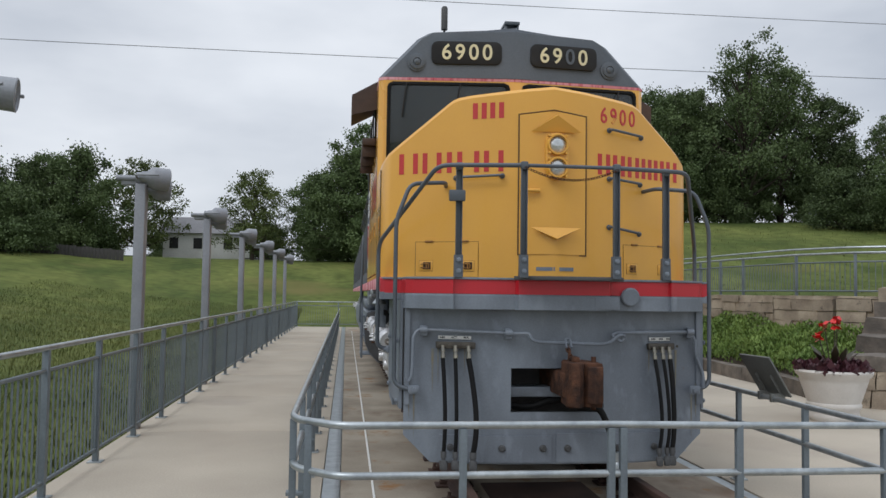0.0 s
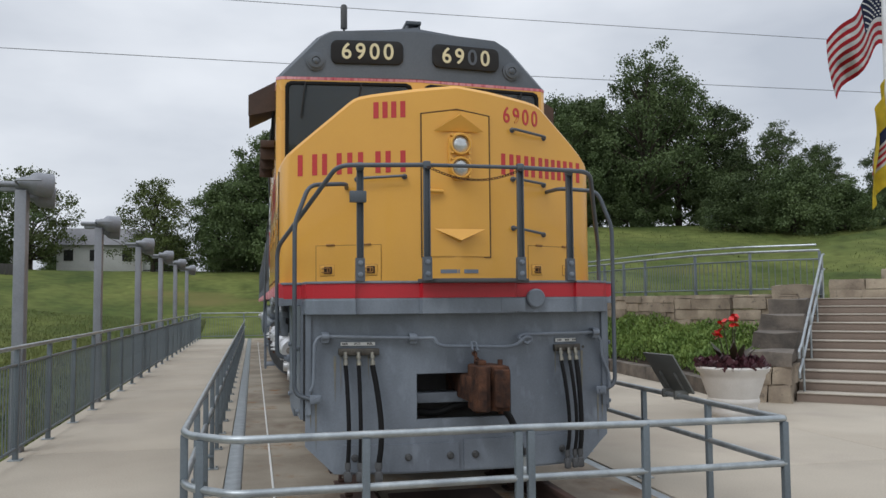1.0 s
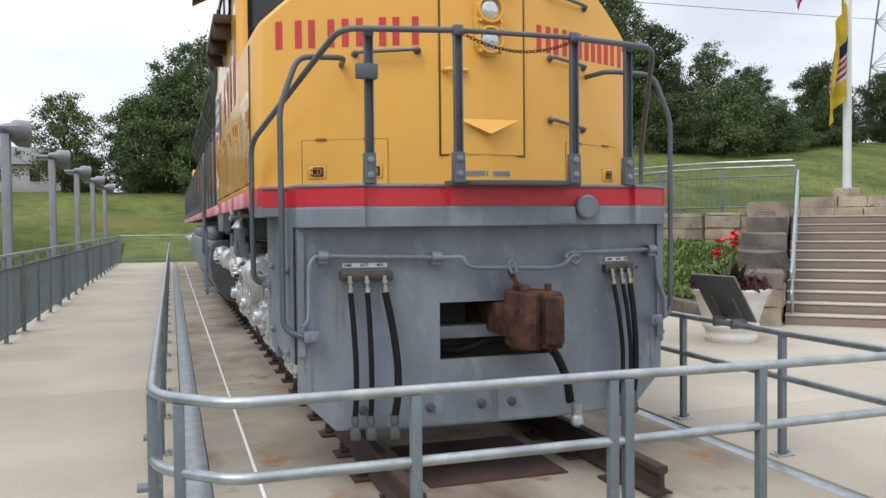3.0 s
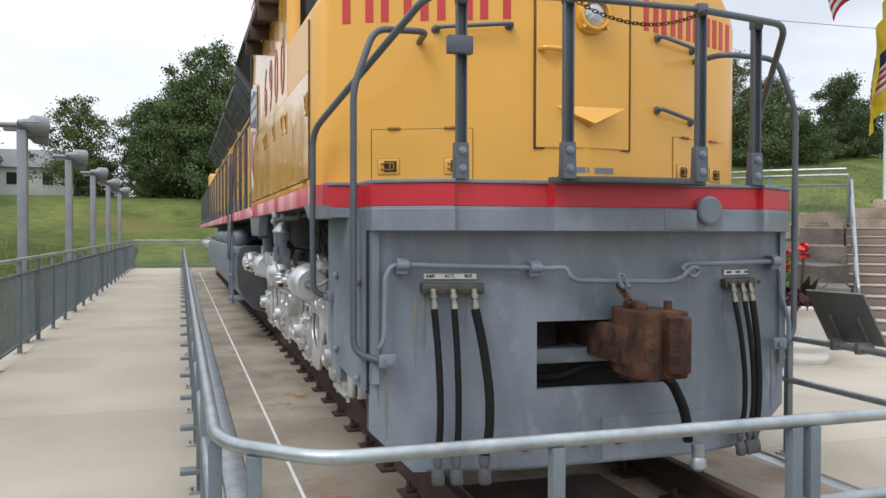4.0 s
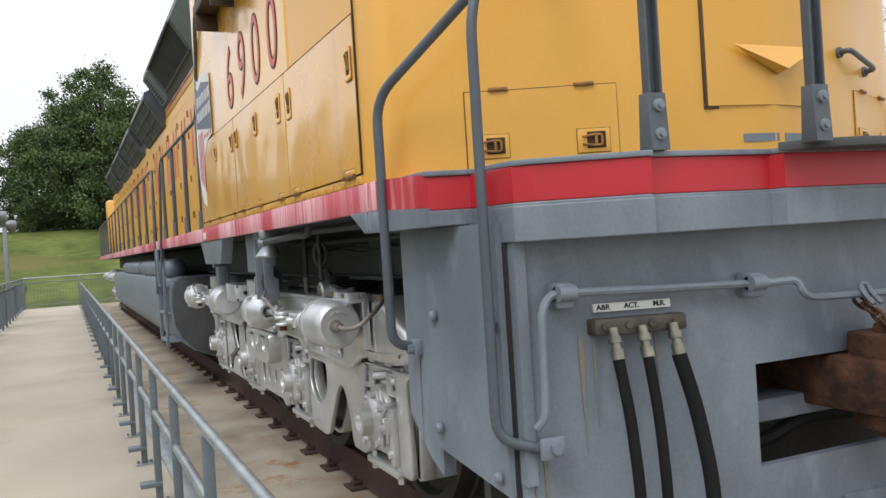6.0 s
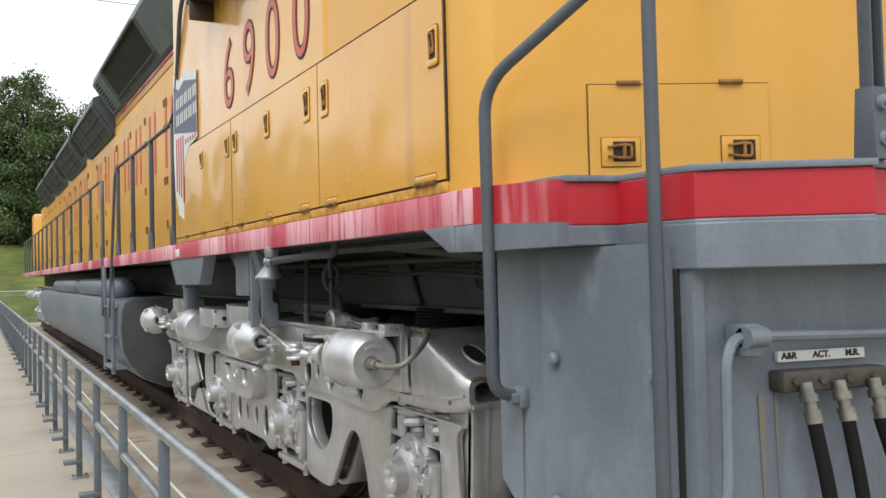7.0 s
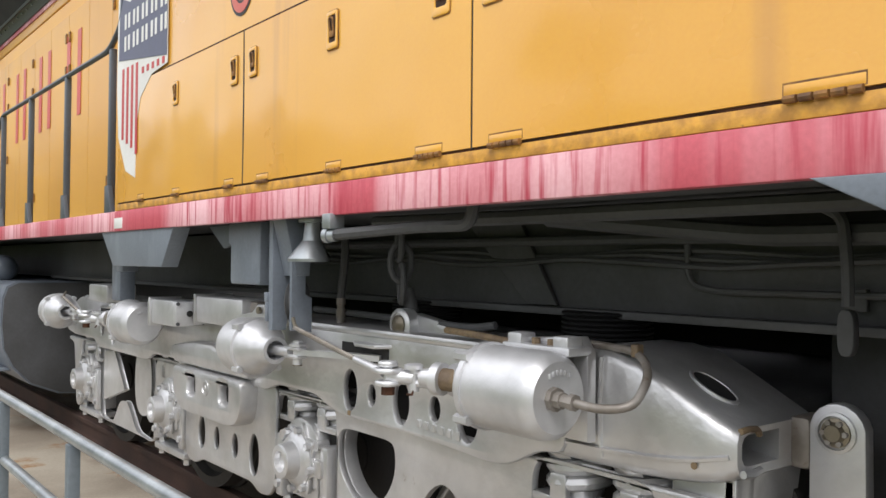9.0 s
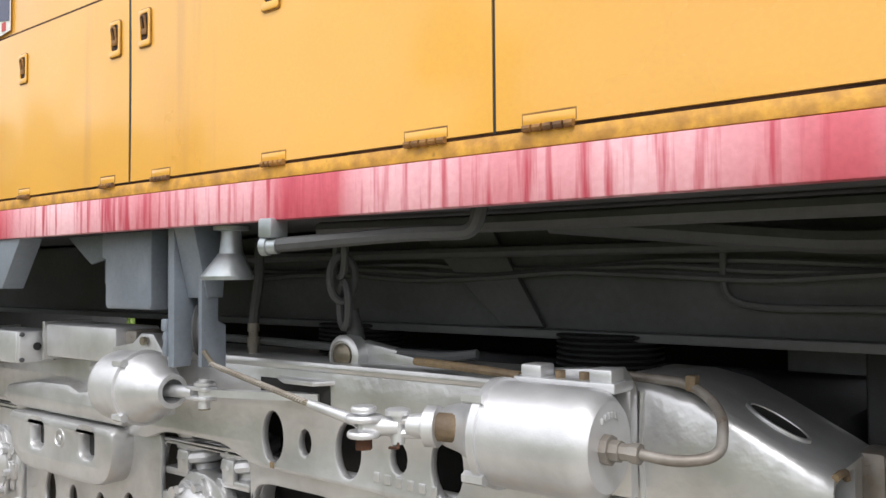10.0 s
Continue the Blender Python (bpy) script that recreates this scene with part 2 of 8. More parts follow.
PLANTER = material("white_cast_planter", (0.66, 0.64, 0.61), (0.58, 0.56, 0.53), rough=0.75, grain=60, blot=3, bump=0.12)
SIGN_BACK = material("brushed_sign_metal", (0.16, 0.165, 0.155), (0.13, 0.135, 0.13), rough=0.5, metal=0.3, grain=60, bump=0.06)
GRASS = material("meadow_grass_ground", (0.126, 0.146, 0.042), (0.055, 0.077, 0.020), rough=0.9, grain=1.3, blot=0.20, bump=0.6, spec=0.1, grain_mix=0.6, amount=0.35, stretch=(1, 0.45, 1),
                 streak=((0.135, 0.125, 0.045), (0.10, 0.16, 0.3), 0.58))
BLADE = material("grass_blades", (0.165, 0.18, 0.062), (0.085, 0.108, 0.032), rough=0.7, grain=3, blot=0.3, bump=0.0, spec=0.2)
LEAF = material("dark_tree_leaves", (0.092, 0.128, 0.048), (0.055, 0.084, 0.03), rough=0.65, grain=6, blot=0.35, bump=0.0, spec=0.25, per_object=0.25)
LEAF_LIGHT = material("light_tree_leaves", (0.12, 0.15, 0.045), (0.085, 0.112, 0.035), rough=0.65, grain=6, blot=0.35, bump=0.0, spec=0.25, per_object=0.2)
SHRUB = material("green_shrub_leaves", (0.20, 0.285, 0.070), (0.10, 0.165, 0.036), rough=0.6, grain=8, blot=1.2, bump=0.0, spec=0.3)
PURPLE = material("dark_purple_leaves", (0.075, 0.018, 0.030), (0.045, 0.014, 0.02), rough=0.55, grain=20, blot=5, bump=0.0)
CANNA = material("bronze_green_leaf", (0.035, 0.04, 0.02), (0.05, 0.03, 0.02), rough=0.5, grain=20, blot=5, bump=0.0)
BLOOM = material("red_petal", (0.62, 0.018, 0.015), (0.50, 0.012, 0.012), rough=0.5, grain=20, blot=5, bump=0.0)
BARK = material("brown_bark", (0.075, 0.062, 0.05), (0.05, 0.042, 0.036), rough=0.9, grain=12, blot=2, bump=0.6, spec=0.1)
HOUSE_WALL = material("white_house_siding", (0.62, 0.62, 0.60), (0.55, 0.55, 0.53), rough=0.7, grain=6, blot=0.6, bump=0.05)
HOUSE_ROOF = material("grey_shingle_roof", (0.22, 0.22, 0.23), (0.17, 0.17, 0.18), rough=0.85, grain=6, blot=0.6, bump=0.2)
WOOD_FENCE = material("weathered_fence_wood", (0.060, 0.056, 0.052), (0.042, 0.040, 0.038), rough=0.85, grain=8, blot=0.8, bump=0.2)
AWNING = material("rust_stained_awning_paint", (0.075, 0.040, 0.026), (0.045, 0.026, 0.018), rough=0.6, grain=30, blot=4, bump=0.2)
FLAG_RED = material("red_flag_cloth", (0.50, 0.025, 0.04), rough=0.8, grain=80, blot=3, bump=0.05)
FLAG_WHITE = material("white_flag_cloth", (0.75, 0.74, 0.74), rough=0.8, grain=80, blot=3, bump=0.05)
FLAG_BLUE = material("navy_flag_cloth", (0.02, 0.03, 0.09), rough=0.8, grain=80, blot=3, bump=0.05)
FLAG_YELLOW = material("yellow_flag_cloth", (0.75, 0.58, 0.05), rough=0.8, grain=80, blot=3, bump=0.05)
BADGE_BLUE = material("navy_emblem_paint", (0.075, 0.085, 0.15), (0.06, 0.07, 0.12), rough=0.4, grain=60, bump=0.0)
POLE = material("white_pole_paint", (0.66, 0.67, 0.68), (0.58, 0.59, 0.60), rough=0.4, grain=40, bump=0.03)
TOWER = material("tower_galvanised_steel", (0.16, 0.17, 0.18), (0.13, 0.14, 0.15), rough=0.6, metal=0.3, grain=10, bump=0.0)
LENS = material("clear_lamp_lens", (0.62, 0.64, 0.64), (0.45, 0.47, 0.47), rough=0.12, metal=0.7, grain=45, blot=12, bump=0.5)
AMBER = material("pale_number_paint", (0.72, 0.66, 0.42), (0.60, 0.56, 0.38), rough=0.5, grain=60, bump=0.0)

NOSE_GAP = material("dirty_yellow_door_gap", (0.16, 0.085, 0.025), (0.06, 0.035, 0.015), rough=0.7, grain=60, blot=4, bump=0.0)


def glass(name, tint, rough=0.04):
    m = bpy.data.materials.new(name)
    m.use_nodes = True
    b = m.node_tree.nodes["Principled BSDF"]
    b.inputs["Base Color"].default_value = (*tint, 1)
    b.inputs["Roughness"].default_value = rough
    b.inputs["Transmission Weight"].default_value = 0.85
    b.inputs["IOR"].default_value = 1.45
    return m


GLASS = glass("tinted_window_glass", (0.16, 0.19, 0.20))

# ---- mesh helpers ----
ORIGIN = {}


def thing(name, x, y, z, label, category, group="", kind="", rz=0):
    ob = new(name)
    ob.empty_display_size = 0.2
    ob.matrix_basis = pose(x, y, z, 0, 0, rz)
    ORIGIN[ob] = Vector((x, y, z))
    return tagged(ob, label, category, group, kind)


def mesh_of(name, bm, mat, sharp=38):
    me = bpy.data.meshes.new(name)
    bmesh.ops.recalc_face_normals(bm, faces=bm.faces)
    bm.to_mesh(me)
    bm.free()
    for p in me.polygons:
        p.use_smooth = True
    me.set_sharp_from_angle(angle=radians(sharp))
    for m in (mat if isinstance(mat, (list, tuple)) else [mat]):
        me.materials.append(m)
    return me


def part(name, bm, mat, parent, label="", sharp=38):
    """Links a bmesh, given in world places, as one mesh under a thing or a part."""
    o = ORIGIN[parent]
    bmesh.ops.translate(bm, verts=bm.verts, vec=-o)
    ob = new(name, mesh_of(name, bm, mat, sharp))
    ob.parent = parent
    ORIGIN[ob] = o
    return tagged(ob, label)


def solo(name, bm, mat, label, category="", group="", kind="", sharp=38):
    """A thing, or a piece of the setting, that is one mesh."""
    ob = new(name, mesh_of(name, bm, mat, sharp))
    ORIGIN[ob] = Vector((0, 0, 0))
    return tagged(ob, label, category, group, kind)


def B():
    return bmesh.new()


def bevel_all(bm, verts, w, seg=2):
    if w <= 0:
        return
    vs = set(verts)
    edges = [e for e in bm.edges if e.verts[0] in vs and e.verts[1] in vs]
    bmesh.ops.bevel(bm, geom=edges, offset=w, segments=seg, affect="EDGES", profile=0.5)


def box(bm, x0, x1, y0, y1, z0, z1, w=0.0, m=None):
    r = bmesh.ops.create_cube(bm, size=1.0)
    vs = r["verts"]
    bmesh.ops.scale(bm, vec=(x1 - x0, y1 - y0, z1 - z0), verts=vs)
    bmesh.ops.translate(bm, vec=((x0 + x1) / 2, (y0 + y1) / 2, (z0 + z1) / 2), verts=vs)
    if m is not None:
        bmesh.ops.transform(bm, matrix=m, verts=vs)
    bevel_all(bm, vs, w)
    return bm


def rod(bm, p0, p1, r0, r1=None, seg=14, caps=True):
    p0, p1 = Vector(p0), Vector(p1)
    d = p1 - p0
    q = d.to_track_quat("Z", "Y").to_matrix().to_4x4()
    r = bmesh.ops.create_cone(bm, cap_ends=caps, cap_tris=False, segments=seg, radius1=r0, radius2=r0 if r1 is None else r1, depth=d.length)
    bmesh.ops.transform(bm, matrix=Matrix.Translation((p0 + p1) / 2) @ q, verts=r["verts"])
    return bm


def lathe(bm, p0, axis, profile, seg=24):
    """Turns profile, pairs of (along, radius), about the axis from p0."""
    p0, a = Vector(p0), Vector(axis).normalized()
    q = a.to_track_quat("Z", "Y").to_matrix()
    rings = []
    for h, r in profile:
        rings.append([bm.verts.new(p0 + q @ Vector((r * math.cos(2 * math.pi * i / seg), r * math.sin(2 * math.pi * i / seg), h))) for i in range(seg)])
    for u, v in zip(rings, rings[1:]):
        for i in range(seg):
            bm.faces.new((u[i], u[(i + 1) % seg], v[(i + 1) % seg], v[i]))
    bm.faces.new(rings[0])
    bm.faces.new(rings[-1])
    return bm


def smooth_path(pts, radius=0.08, n=5):
    pts = [Vector(p) for p in pts]
    out = [pts[0]]
    for a, b, c in zip(pts, pts[1:], pts[2:]):
        u, v = (a - b), (c - b)
        k = min(radius, u.length * 0.49, v.length * 0.49)
        s, e = b + u.normalized() * k, b + v.normalized() * k
        for i in range(n + 1):
            t = i / n
            out.append(s * (1 - t) ** 2 + b * 2 * t * (1 - t) + e * t * t)
    out.append(pts[-1])
    return out


def tube(bm, pts, r, bend=0.08, seg=10, n=5, r_end=None):
    """A round pipe along a line of points, with rounded bends."""
    p = smooth_path(pts, bend, n) if bend else [Vector(q) for q in pts]
    rings, up = [], None
    for i, c in enumerate(p):
        t = (p[min(i + 1, len(p) - 1)] - p[max(i - 1, 0)]).normalized()
        if up is None:
            up = t.orthogonal().normalized()
        up = (up - t * up.dot(t)).normalized()
        s = t.cross(up)
        k = r if r_end is None else r + (r_end - r) * i / (len(p) - 1)
        rings.append([bm.verts.new(c + up * k * math.cos(2 * math.pi * j / seg) + s * k * math.sin(2 * math.pi * j / seg)) for j in range(seg)])
    for u, v in zip(rings, rings[1:]):
        for j in range(seg):
            bm.faces.new((u[j], u[(j + 1) % seg], v[(j + 1) % seg], v[j]))
    bm.faces.new(rings[0])
    bm.faces.new(rings[-1])
    return bm


def from_curve(curve, bm, m):
    ob = bpy.data.objects.new("temporary", curve)
    scene.collection.objects.link(ob)
    bpy.context.view_layer.update()
    me = bpy.data.meshes.new_from_object(ob.evaluated_get(bpy.context.evaluated_depsgraph_get()))
    bpy.data.objects.remove(ob)
    bpy.data.curves.remove(curve)
    me.transform(m)
    bm.from_mesh(me)
    bpy.data.meshes.remove(me)
    return bm


AXES = {"x": Matrix(((0, 0, 1, 0), (1, 0, 0, 0), (0, 1, 0, 0), (0, 0, 0, 1))),
        "y": Matrix(((1, 0, 0, 0), (0, 0, 1, 0), (0, 1, 0, 0), (0, 0, 0, 1))),
        "z": Matrix.Identity(4)}


def plate(bm, axis, at, outer, holes=(), thick=0.04, edge=0.0):
    """A flat plate with holes, its middle at `at` along the axis: x plates take (y, z), y plates (x, z), z plates (x, y)."""
    cu = bpy.data.curves.new("outline", "CURVE")
    cu.dimensions, cu.fill_mode = "2D", "BOTH"
    cu.extrude, cu.bevel_depth, cu.bevel_resolution = thick / 2 - edge, edge, 1
    cu.offset = -edge
    for poly in (outer, *holes):
        s = cu.splines.new("POLY")
        s.points.add(len(poly) - 1)
        for q, (u, v) in zip(s.points, poly):
            q.co = (u, v, 0, 1)
        s.use_cyclic_u = True
    shift = {"x": (at, 0, 0), "y": (0, at, 0), "z": (0, 0, at)}[axis]
    from_curve(cu, bm, Matrix.Translation(shift) @ AXES[axis])
    bmesh.ops.remove_doubles(bm, verts=bm.verts, dist=0.0002)
    return bm


def oval(u, v, a, b, n=20, power=1.0):
    out = []
    for i in range(n):
        c, s = math.cos(2 * math.pi * i / n), math.sin(2 * math.pi * i / n)
        out.append((u + a * math.copysign(abs(c) ** power, c), v + b * math.copysign(abs(s) ** power, s)))
    return out


def rounded(u0, u1, v0, v1, r, n=4):
    out = []
    for cu, cv, a0 in ((u1 - r, v1 - r, 0), (u0 + r, v1 - r, 90), (u0 + r, v0 + r, 180), (u1 - r, v0 + r, 270)):
        for i in range(n + 1):
            a = radians(a0 + 90 * i / n)
            out.append((cu + r * math.cos(a), cv + r * math.sin(a)))
    return out


def letters(bm, text, size, m, thick=0.002, bold=0.0):
    cu = bpy.data.curves.new("text", "FONT")
    cu.body, cu.size, cu.extrude, cu.offset = text, size, thick, bold
    cu.align_x, cu.align_y = "CENTER", "CENTER"
    return from_curve(cu, bm, m)


def bolt(bm, p, axis, r, h=0.02):
    p, a = Vector(p), Vector(axis).normalized()
    return rod(bm, p, p + a * h, r, seg=6)


def ease(a, b, v):
    t = max(0.0, min(1.0, (v - a) / (b - a)))
    return t * t * (3 - 2 * t)


# ---- the ground, one sheet to the horizon ----
def ground_height(x, y):
    left = max(-2.2 - x, 0.0)
    back = max(y - 43.5, 0.0)
    v = (x - 9.95) * 0.669 + (y - 12.6) * 0.743
    e = (x - 9.95) * 0.743 - (y - 12.6) * 0.669
    right = max(v - 4.5, 0.0) if e > -1.2 else (max(x - 11.2, 0.0) if y > 9 else 0.0)
    d = math.hypot(left, back)
    h = -0.45 + 0.25 * ease(0, 3, d) + 4.9 * ease(2, 37, d) + 1.2 * ease(58, 160, d)
    if right > 0:
        h = max(h, -0.35 + 2.05 * ease(0.0, 0.7, right) + 6.0 * ease(2, 28, 0.6 * max(0.0, y - 24.0) + 0.15 * right) + 2.0 * ease(58, 150, right))
    if d > 2 or right > 2:
        h += 0.12 * noise.noise((x * 0.12, y * 0.12, 0))
    return h


def build_ground():
    xs = sorted(set([-900, -500, -300, -200, -150] + list(range(-120, -20, 5)) + [v * 0.75 for v in range(-26, 40)] + list(range(30, 120, 5)) + [150, 200, 300, 500, 900]))
    ys = sorted(set([-900, -400, -200, -100, -60, -40, -25] + list(range(-20, 60, 2)) + list(range(60, 140, 5)) + [160, 200, 300, 500, 900]))
    bm = B()
    grid = [[bm.verts.new((x, y, ground_height(x, y))) for x in xs] for y in ys]
    for r0, r1 in zip(grid, grid[1:]):
        for i in range(len(xs) - 1):
            bm.faces.new((r0[i], r0[i + 1], r1[i + 1], r1[i]))
    return solo("ground", bm, GRASS, "rolling green meadow of rough grass", kind="structure", sharp=180)


build_ground()

# paved deck: walkway, track bed and plaza side by side
def slab(name, x0, x1, y0, y1, z, mat, label, deep=0.6):
    return solo(name, box(B(), x0, x1, y0, y1, z - deep, z, 0.006), mat, label, kind="structure")


JOINTS = [-8.0, -4.0, 0.0, 3.6, 7.2, 10.8, 14.4, 18.0, 21.6, 25.2, 28.8, 32.4, 36.0, 39.6, 42.8]
for a, b in zip(JOINTS, JOINTS[1:]):
    slab("pavement", -1.75, 0.695, a + 0.004, b - 0.004, 0.0, CONCRETE, "pale broom-finished concrete walkway slab beside the track")
slab("gutter", 0.70, 0.86, -8, 42.8, -0.012, GALV, "narrow galvanised drain cover strip along the track", 0.3)
slab("track_bed", 0.865, 4.43, -8, 42.8, -0.002, TRACK_BED, "oil and rust stained concrete track bed")
solo("trim", box(B(), 1.145, 1.165, -2, 38, -0.01, 0.006, 0.002), WHITE, "thin pale expansion joint line on the track bed", kind="structure")
slab("gutter", 4.435, 4.56, -8, 42.8, -0.012, GALV, "narrow galvanised drain cover strip along the track", 0.3)
for x0, x1 in ((4.565, 8.0), (8.0, 11.4)):
    for a, b in ((-8, -2), (-2, 3), (3, 8), (8, 13), (13, 18), (18, 26)):
        slab("pavement", x0 + 0.004, x1 - 0.004, a + 0.004, b - 0.004, 0.0, CONCRETE, "pale broom-finished concrete plaza slab")
slab("pavement", 11.404, 26, -8, 11.0, 0.0, CONCRETE, "pale broom-finished concrete plaza slab")


# ---- rails ----
def rail(x):
    prof = [(-0.07, 0.02), (0.07, 0.02), (0.07, 0.032), (0.015, 0.05), (0.012, 0.14), (0.036, 0.152), (0.036, 0.185), (0.03, 0.192),
            (-0.03, 0.192), (-0.036, 0.185), (-0.036, 0.152), (-0.012, 0.14), (-0.015, 0.05), (-0.07, 0.032)]
    bm = B()
    a = [bm.verts.new((x + u, 6.1, v)) for u, v in prof]
    b = [bm.verts.new((x + u, 39.5, v)) for u, v in prof]
    bm.faces.new(a), bm.faces.new(b)
    for i in range(len(prof)):
        j = (i + 1) % len(prof)
        bm.faces.new((a[i], a[j], b[j], b[i]))
    t = thing("track_rail", x, 6.1, 0, "rusted steel rail clipped to the concrete bed", "rail", group="track rails")
    part("rail_bar", bm, RAIL_RUST, t, sharp=30)
    y = 6.5
    while y < 37:
        bm = B()
        box(bm, x - 0.17, x + 0.17, y - 0.09, y + 0.09, 0.0, 0.018, 0.004)
        for s in (-1, 1):
            box(bm, x + s * 0.10 - 0.035, x + s * 0.10 + 0.035, y - 0.03, y + 0.03, 0.018, 0.05, 0.008)
            rod(bm, (x + s * 0.115, y, 0.05), (x + s * 0.115, y, 0.085), 0.016, seg=8)
        part("tie_plate", bm, RAIL_RUST, t)
        y += 0.6


XC = 2.645
rail(XC - 0.75)
rail(XC + 0.75)
solo("drain_plate", box(B(), 2.15, 3.1, 6.75, 7.75, -0.02, 0.012, 0.004), RAIL_RUST, "rusted steel plate on the track bed between the rails", "plate")


# ---- railings ----
def track_railing():
    t = thing("pipe_railing", 0.55, 5.3, 0, "galvanised two-rail pipe railing round the track", "railing")
    top, low = 0.93, 0.62
    path = [(0.57, 41.5, 0), (0.55, 5.66, 0), (0.60, 5.50, 0), (0.86, 5.25, 0), (2.63, 5.26, 0), (3.5, 5.36, -0.025), (4.62, 5.48, -0.05)]
    path2 = [(4.62, 5.48, -0.05), (4.69, 6.6, -0.07), (4.69, 41.5, -0.07)]
    for z in (top, low):
        for line in (path, path2):
            part("top_rail" if z == top else "lower_rail", tube(B(), [(x, y, z + d) for x, y, d in line], 0.024, 0.1, 12), GALV, t)
    def post(x, y, side=0):
        bm = B()
        box(bm, x - 0.023, x + 0.023, y - 0.023, y + 0.023, 0.0, 0.91 if x < 4 else 0.86, 0.004)
        if side:
            box(bm, x - 0.10 * (side > 0) - 0.02, x + 0.10 * (side < 0) + 0.02, y - 0.05, y + 0.05, 0.12, 0.15, 0.003)
        p = part("post", bm, POST, t)
        bm = B()
        box(bm, x - 0.07, x + 0.07, y - 0.05, y + 0.05, 0.0, 0.012, 0.003)
        for u in (-0.05, 0.05):
            rod(bm, (x + u, y, 0.012), (x + u, y, 0.035), 0.011, seg=6)
        part("foot_plate", bm, GALV, p)
    for x, y in ((0.66, 5.43), (1.63, 5.25), (2.59, 5.26), (2.67, 5.26), (3.50, 5.36), (4.62, 5.48)):
        post(x, y)
    y = 5.7
    while y < 41:
        post(0.55, y, 1)
        y += 1.22
    for y in (6.62, 7.81, 9.3, 10.8, 12.3, 13.8, 15.3, 16.8, 18.3, 19.8, 21.3, 22.8):
        post(4.69, y)


track_railing()


def picket_fence(name, line, z, spacing, label, step=0.115, high=1.25, single=False):
    t = thing(name, line[0][0], line[0][1], z, label, "railing")
    top, low, bot = z + high, z + high - 0.19, z + 0.13
    part("top_rail", tube(B(), [(x, y, top) for x, y in line], 0.026, 0.1, 10), GALV, t)
    part("middle_rail", tube(B(), [(x, y, low) for x, y in line], 0.018, 0.1, 8), POST, t)
    part("bottom_rail", tube(B(), [(x, y, bot) for x, y in line], 0.018, 0.1, 8), POST, t)
    pk, count = B(), 0
    picket_me = mesh_of("picket", box(B(), -0.0065, 0.0065, -0.0065, 0.0065, -(low - bot) / 2, (low - bot) / 2), POST)
    for (xa, ya), (xb, yb) in zip(line, line[1:]):
        a, b = Vector((xa, ya, 0)), Vector((xb, yb, 0))
        d = b - a
        ang = math.atan2(d.y, d.x)
        n = max(1, round(d.length / spacing))
        for i in range(n + 1):
            if i == n and (xb, yb) != line[-1]:
                continue
            q = a + d * (i / n)
            m = Matrix.Translation((q.x, q.y, z)) @ Matrix.Rotation(ang, 4, "Z")
            bm = B()
            box(bm, -0.028, 0.028, -0.028, 0.028, -0.1, high - 0.02, 0.004, m)
            p = part("post", bm, POST, t)
            bm = B()
            box(bm, -0.07, 0.07, -0.07, 0.07, 0.0, 0.012, 0.003, m)
            part("foot_plate", bm, GALV, p)
        k = int(d.length / step)
        for i in range(1, k):
            q = a + d * (i / k)
            m = Matrix.Translation((q.x, q.y, z)) @ Matrix.Rotation(ang, 4, "Z")
            if single and count < 300 and q.y > 1.5:
                ob = new("picket", picket_me)
                ob.parent = t
                ob.matrix_basis = Matrix.Translation(-ORIGIN[t]) @ m @ Matrix.Translation((0, 0, (low + bot) / 2 - z))
                count += 1
                continue
            r = bmesh.ops.create_cube(pk, size=1.0)
            bmesh.ops.scale(pk, vec=(0.013, 0.013, low - bot), verts=r["verts"])
            bmesh.ops.transform(pk, matrix=m @ Matrix.Translation((0, 0, (low + bot) / 2 - z)), verts=r["verts"])
    tagged(part("picket_infill", pk, POST, t), kind="stuff")
    return t


picket_fence("picket_railing", [(-1.63, -3.2), (-1.57, 42.3)], 0.0, 1.52, "galvanised picket railing along the concrete walkway", single=True)
picket_fence("picket_railing", [(-1.55, 42.7), (0.5, 42.7), (5.0, 42.7)], 0.0, 1.5, "galvanised picket railing across the end of the walkway")


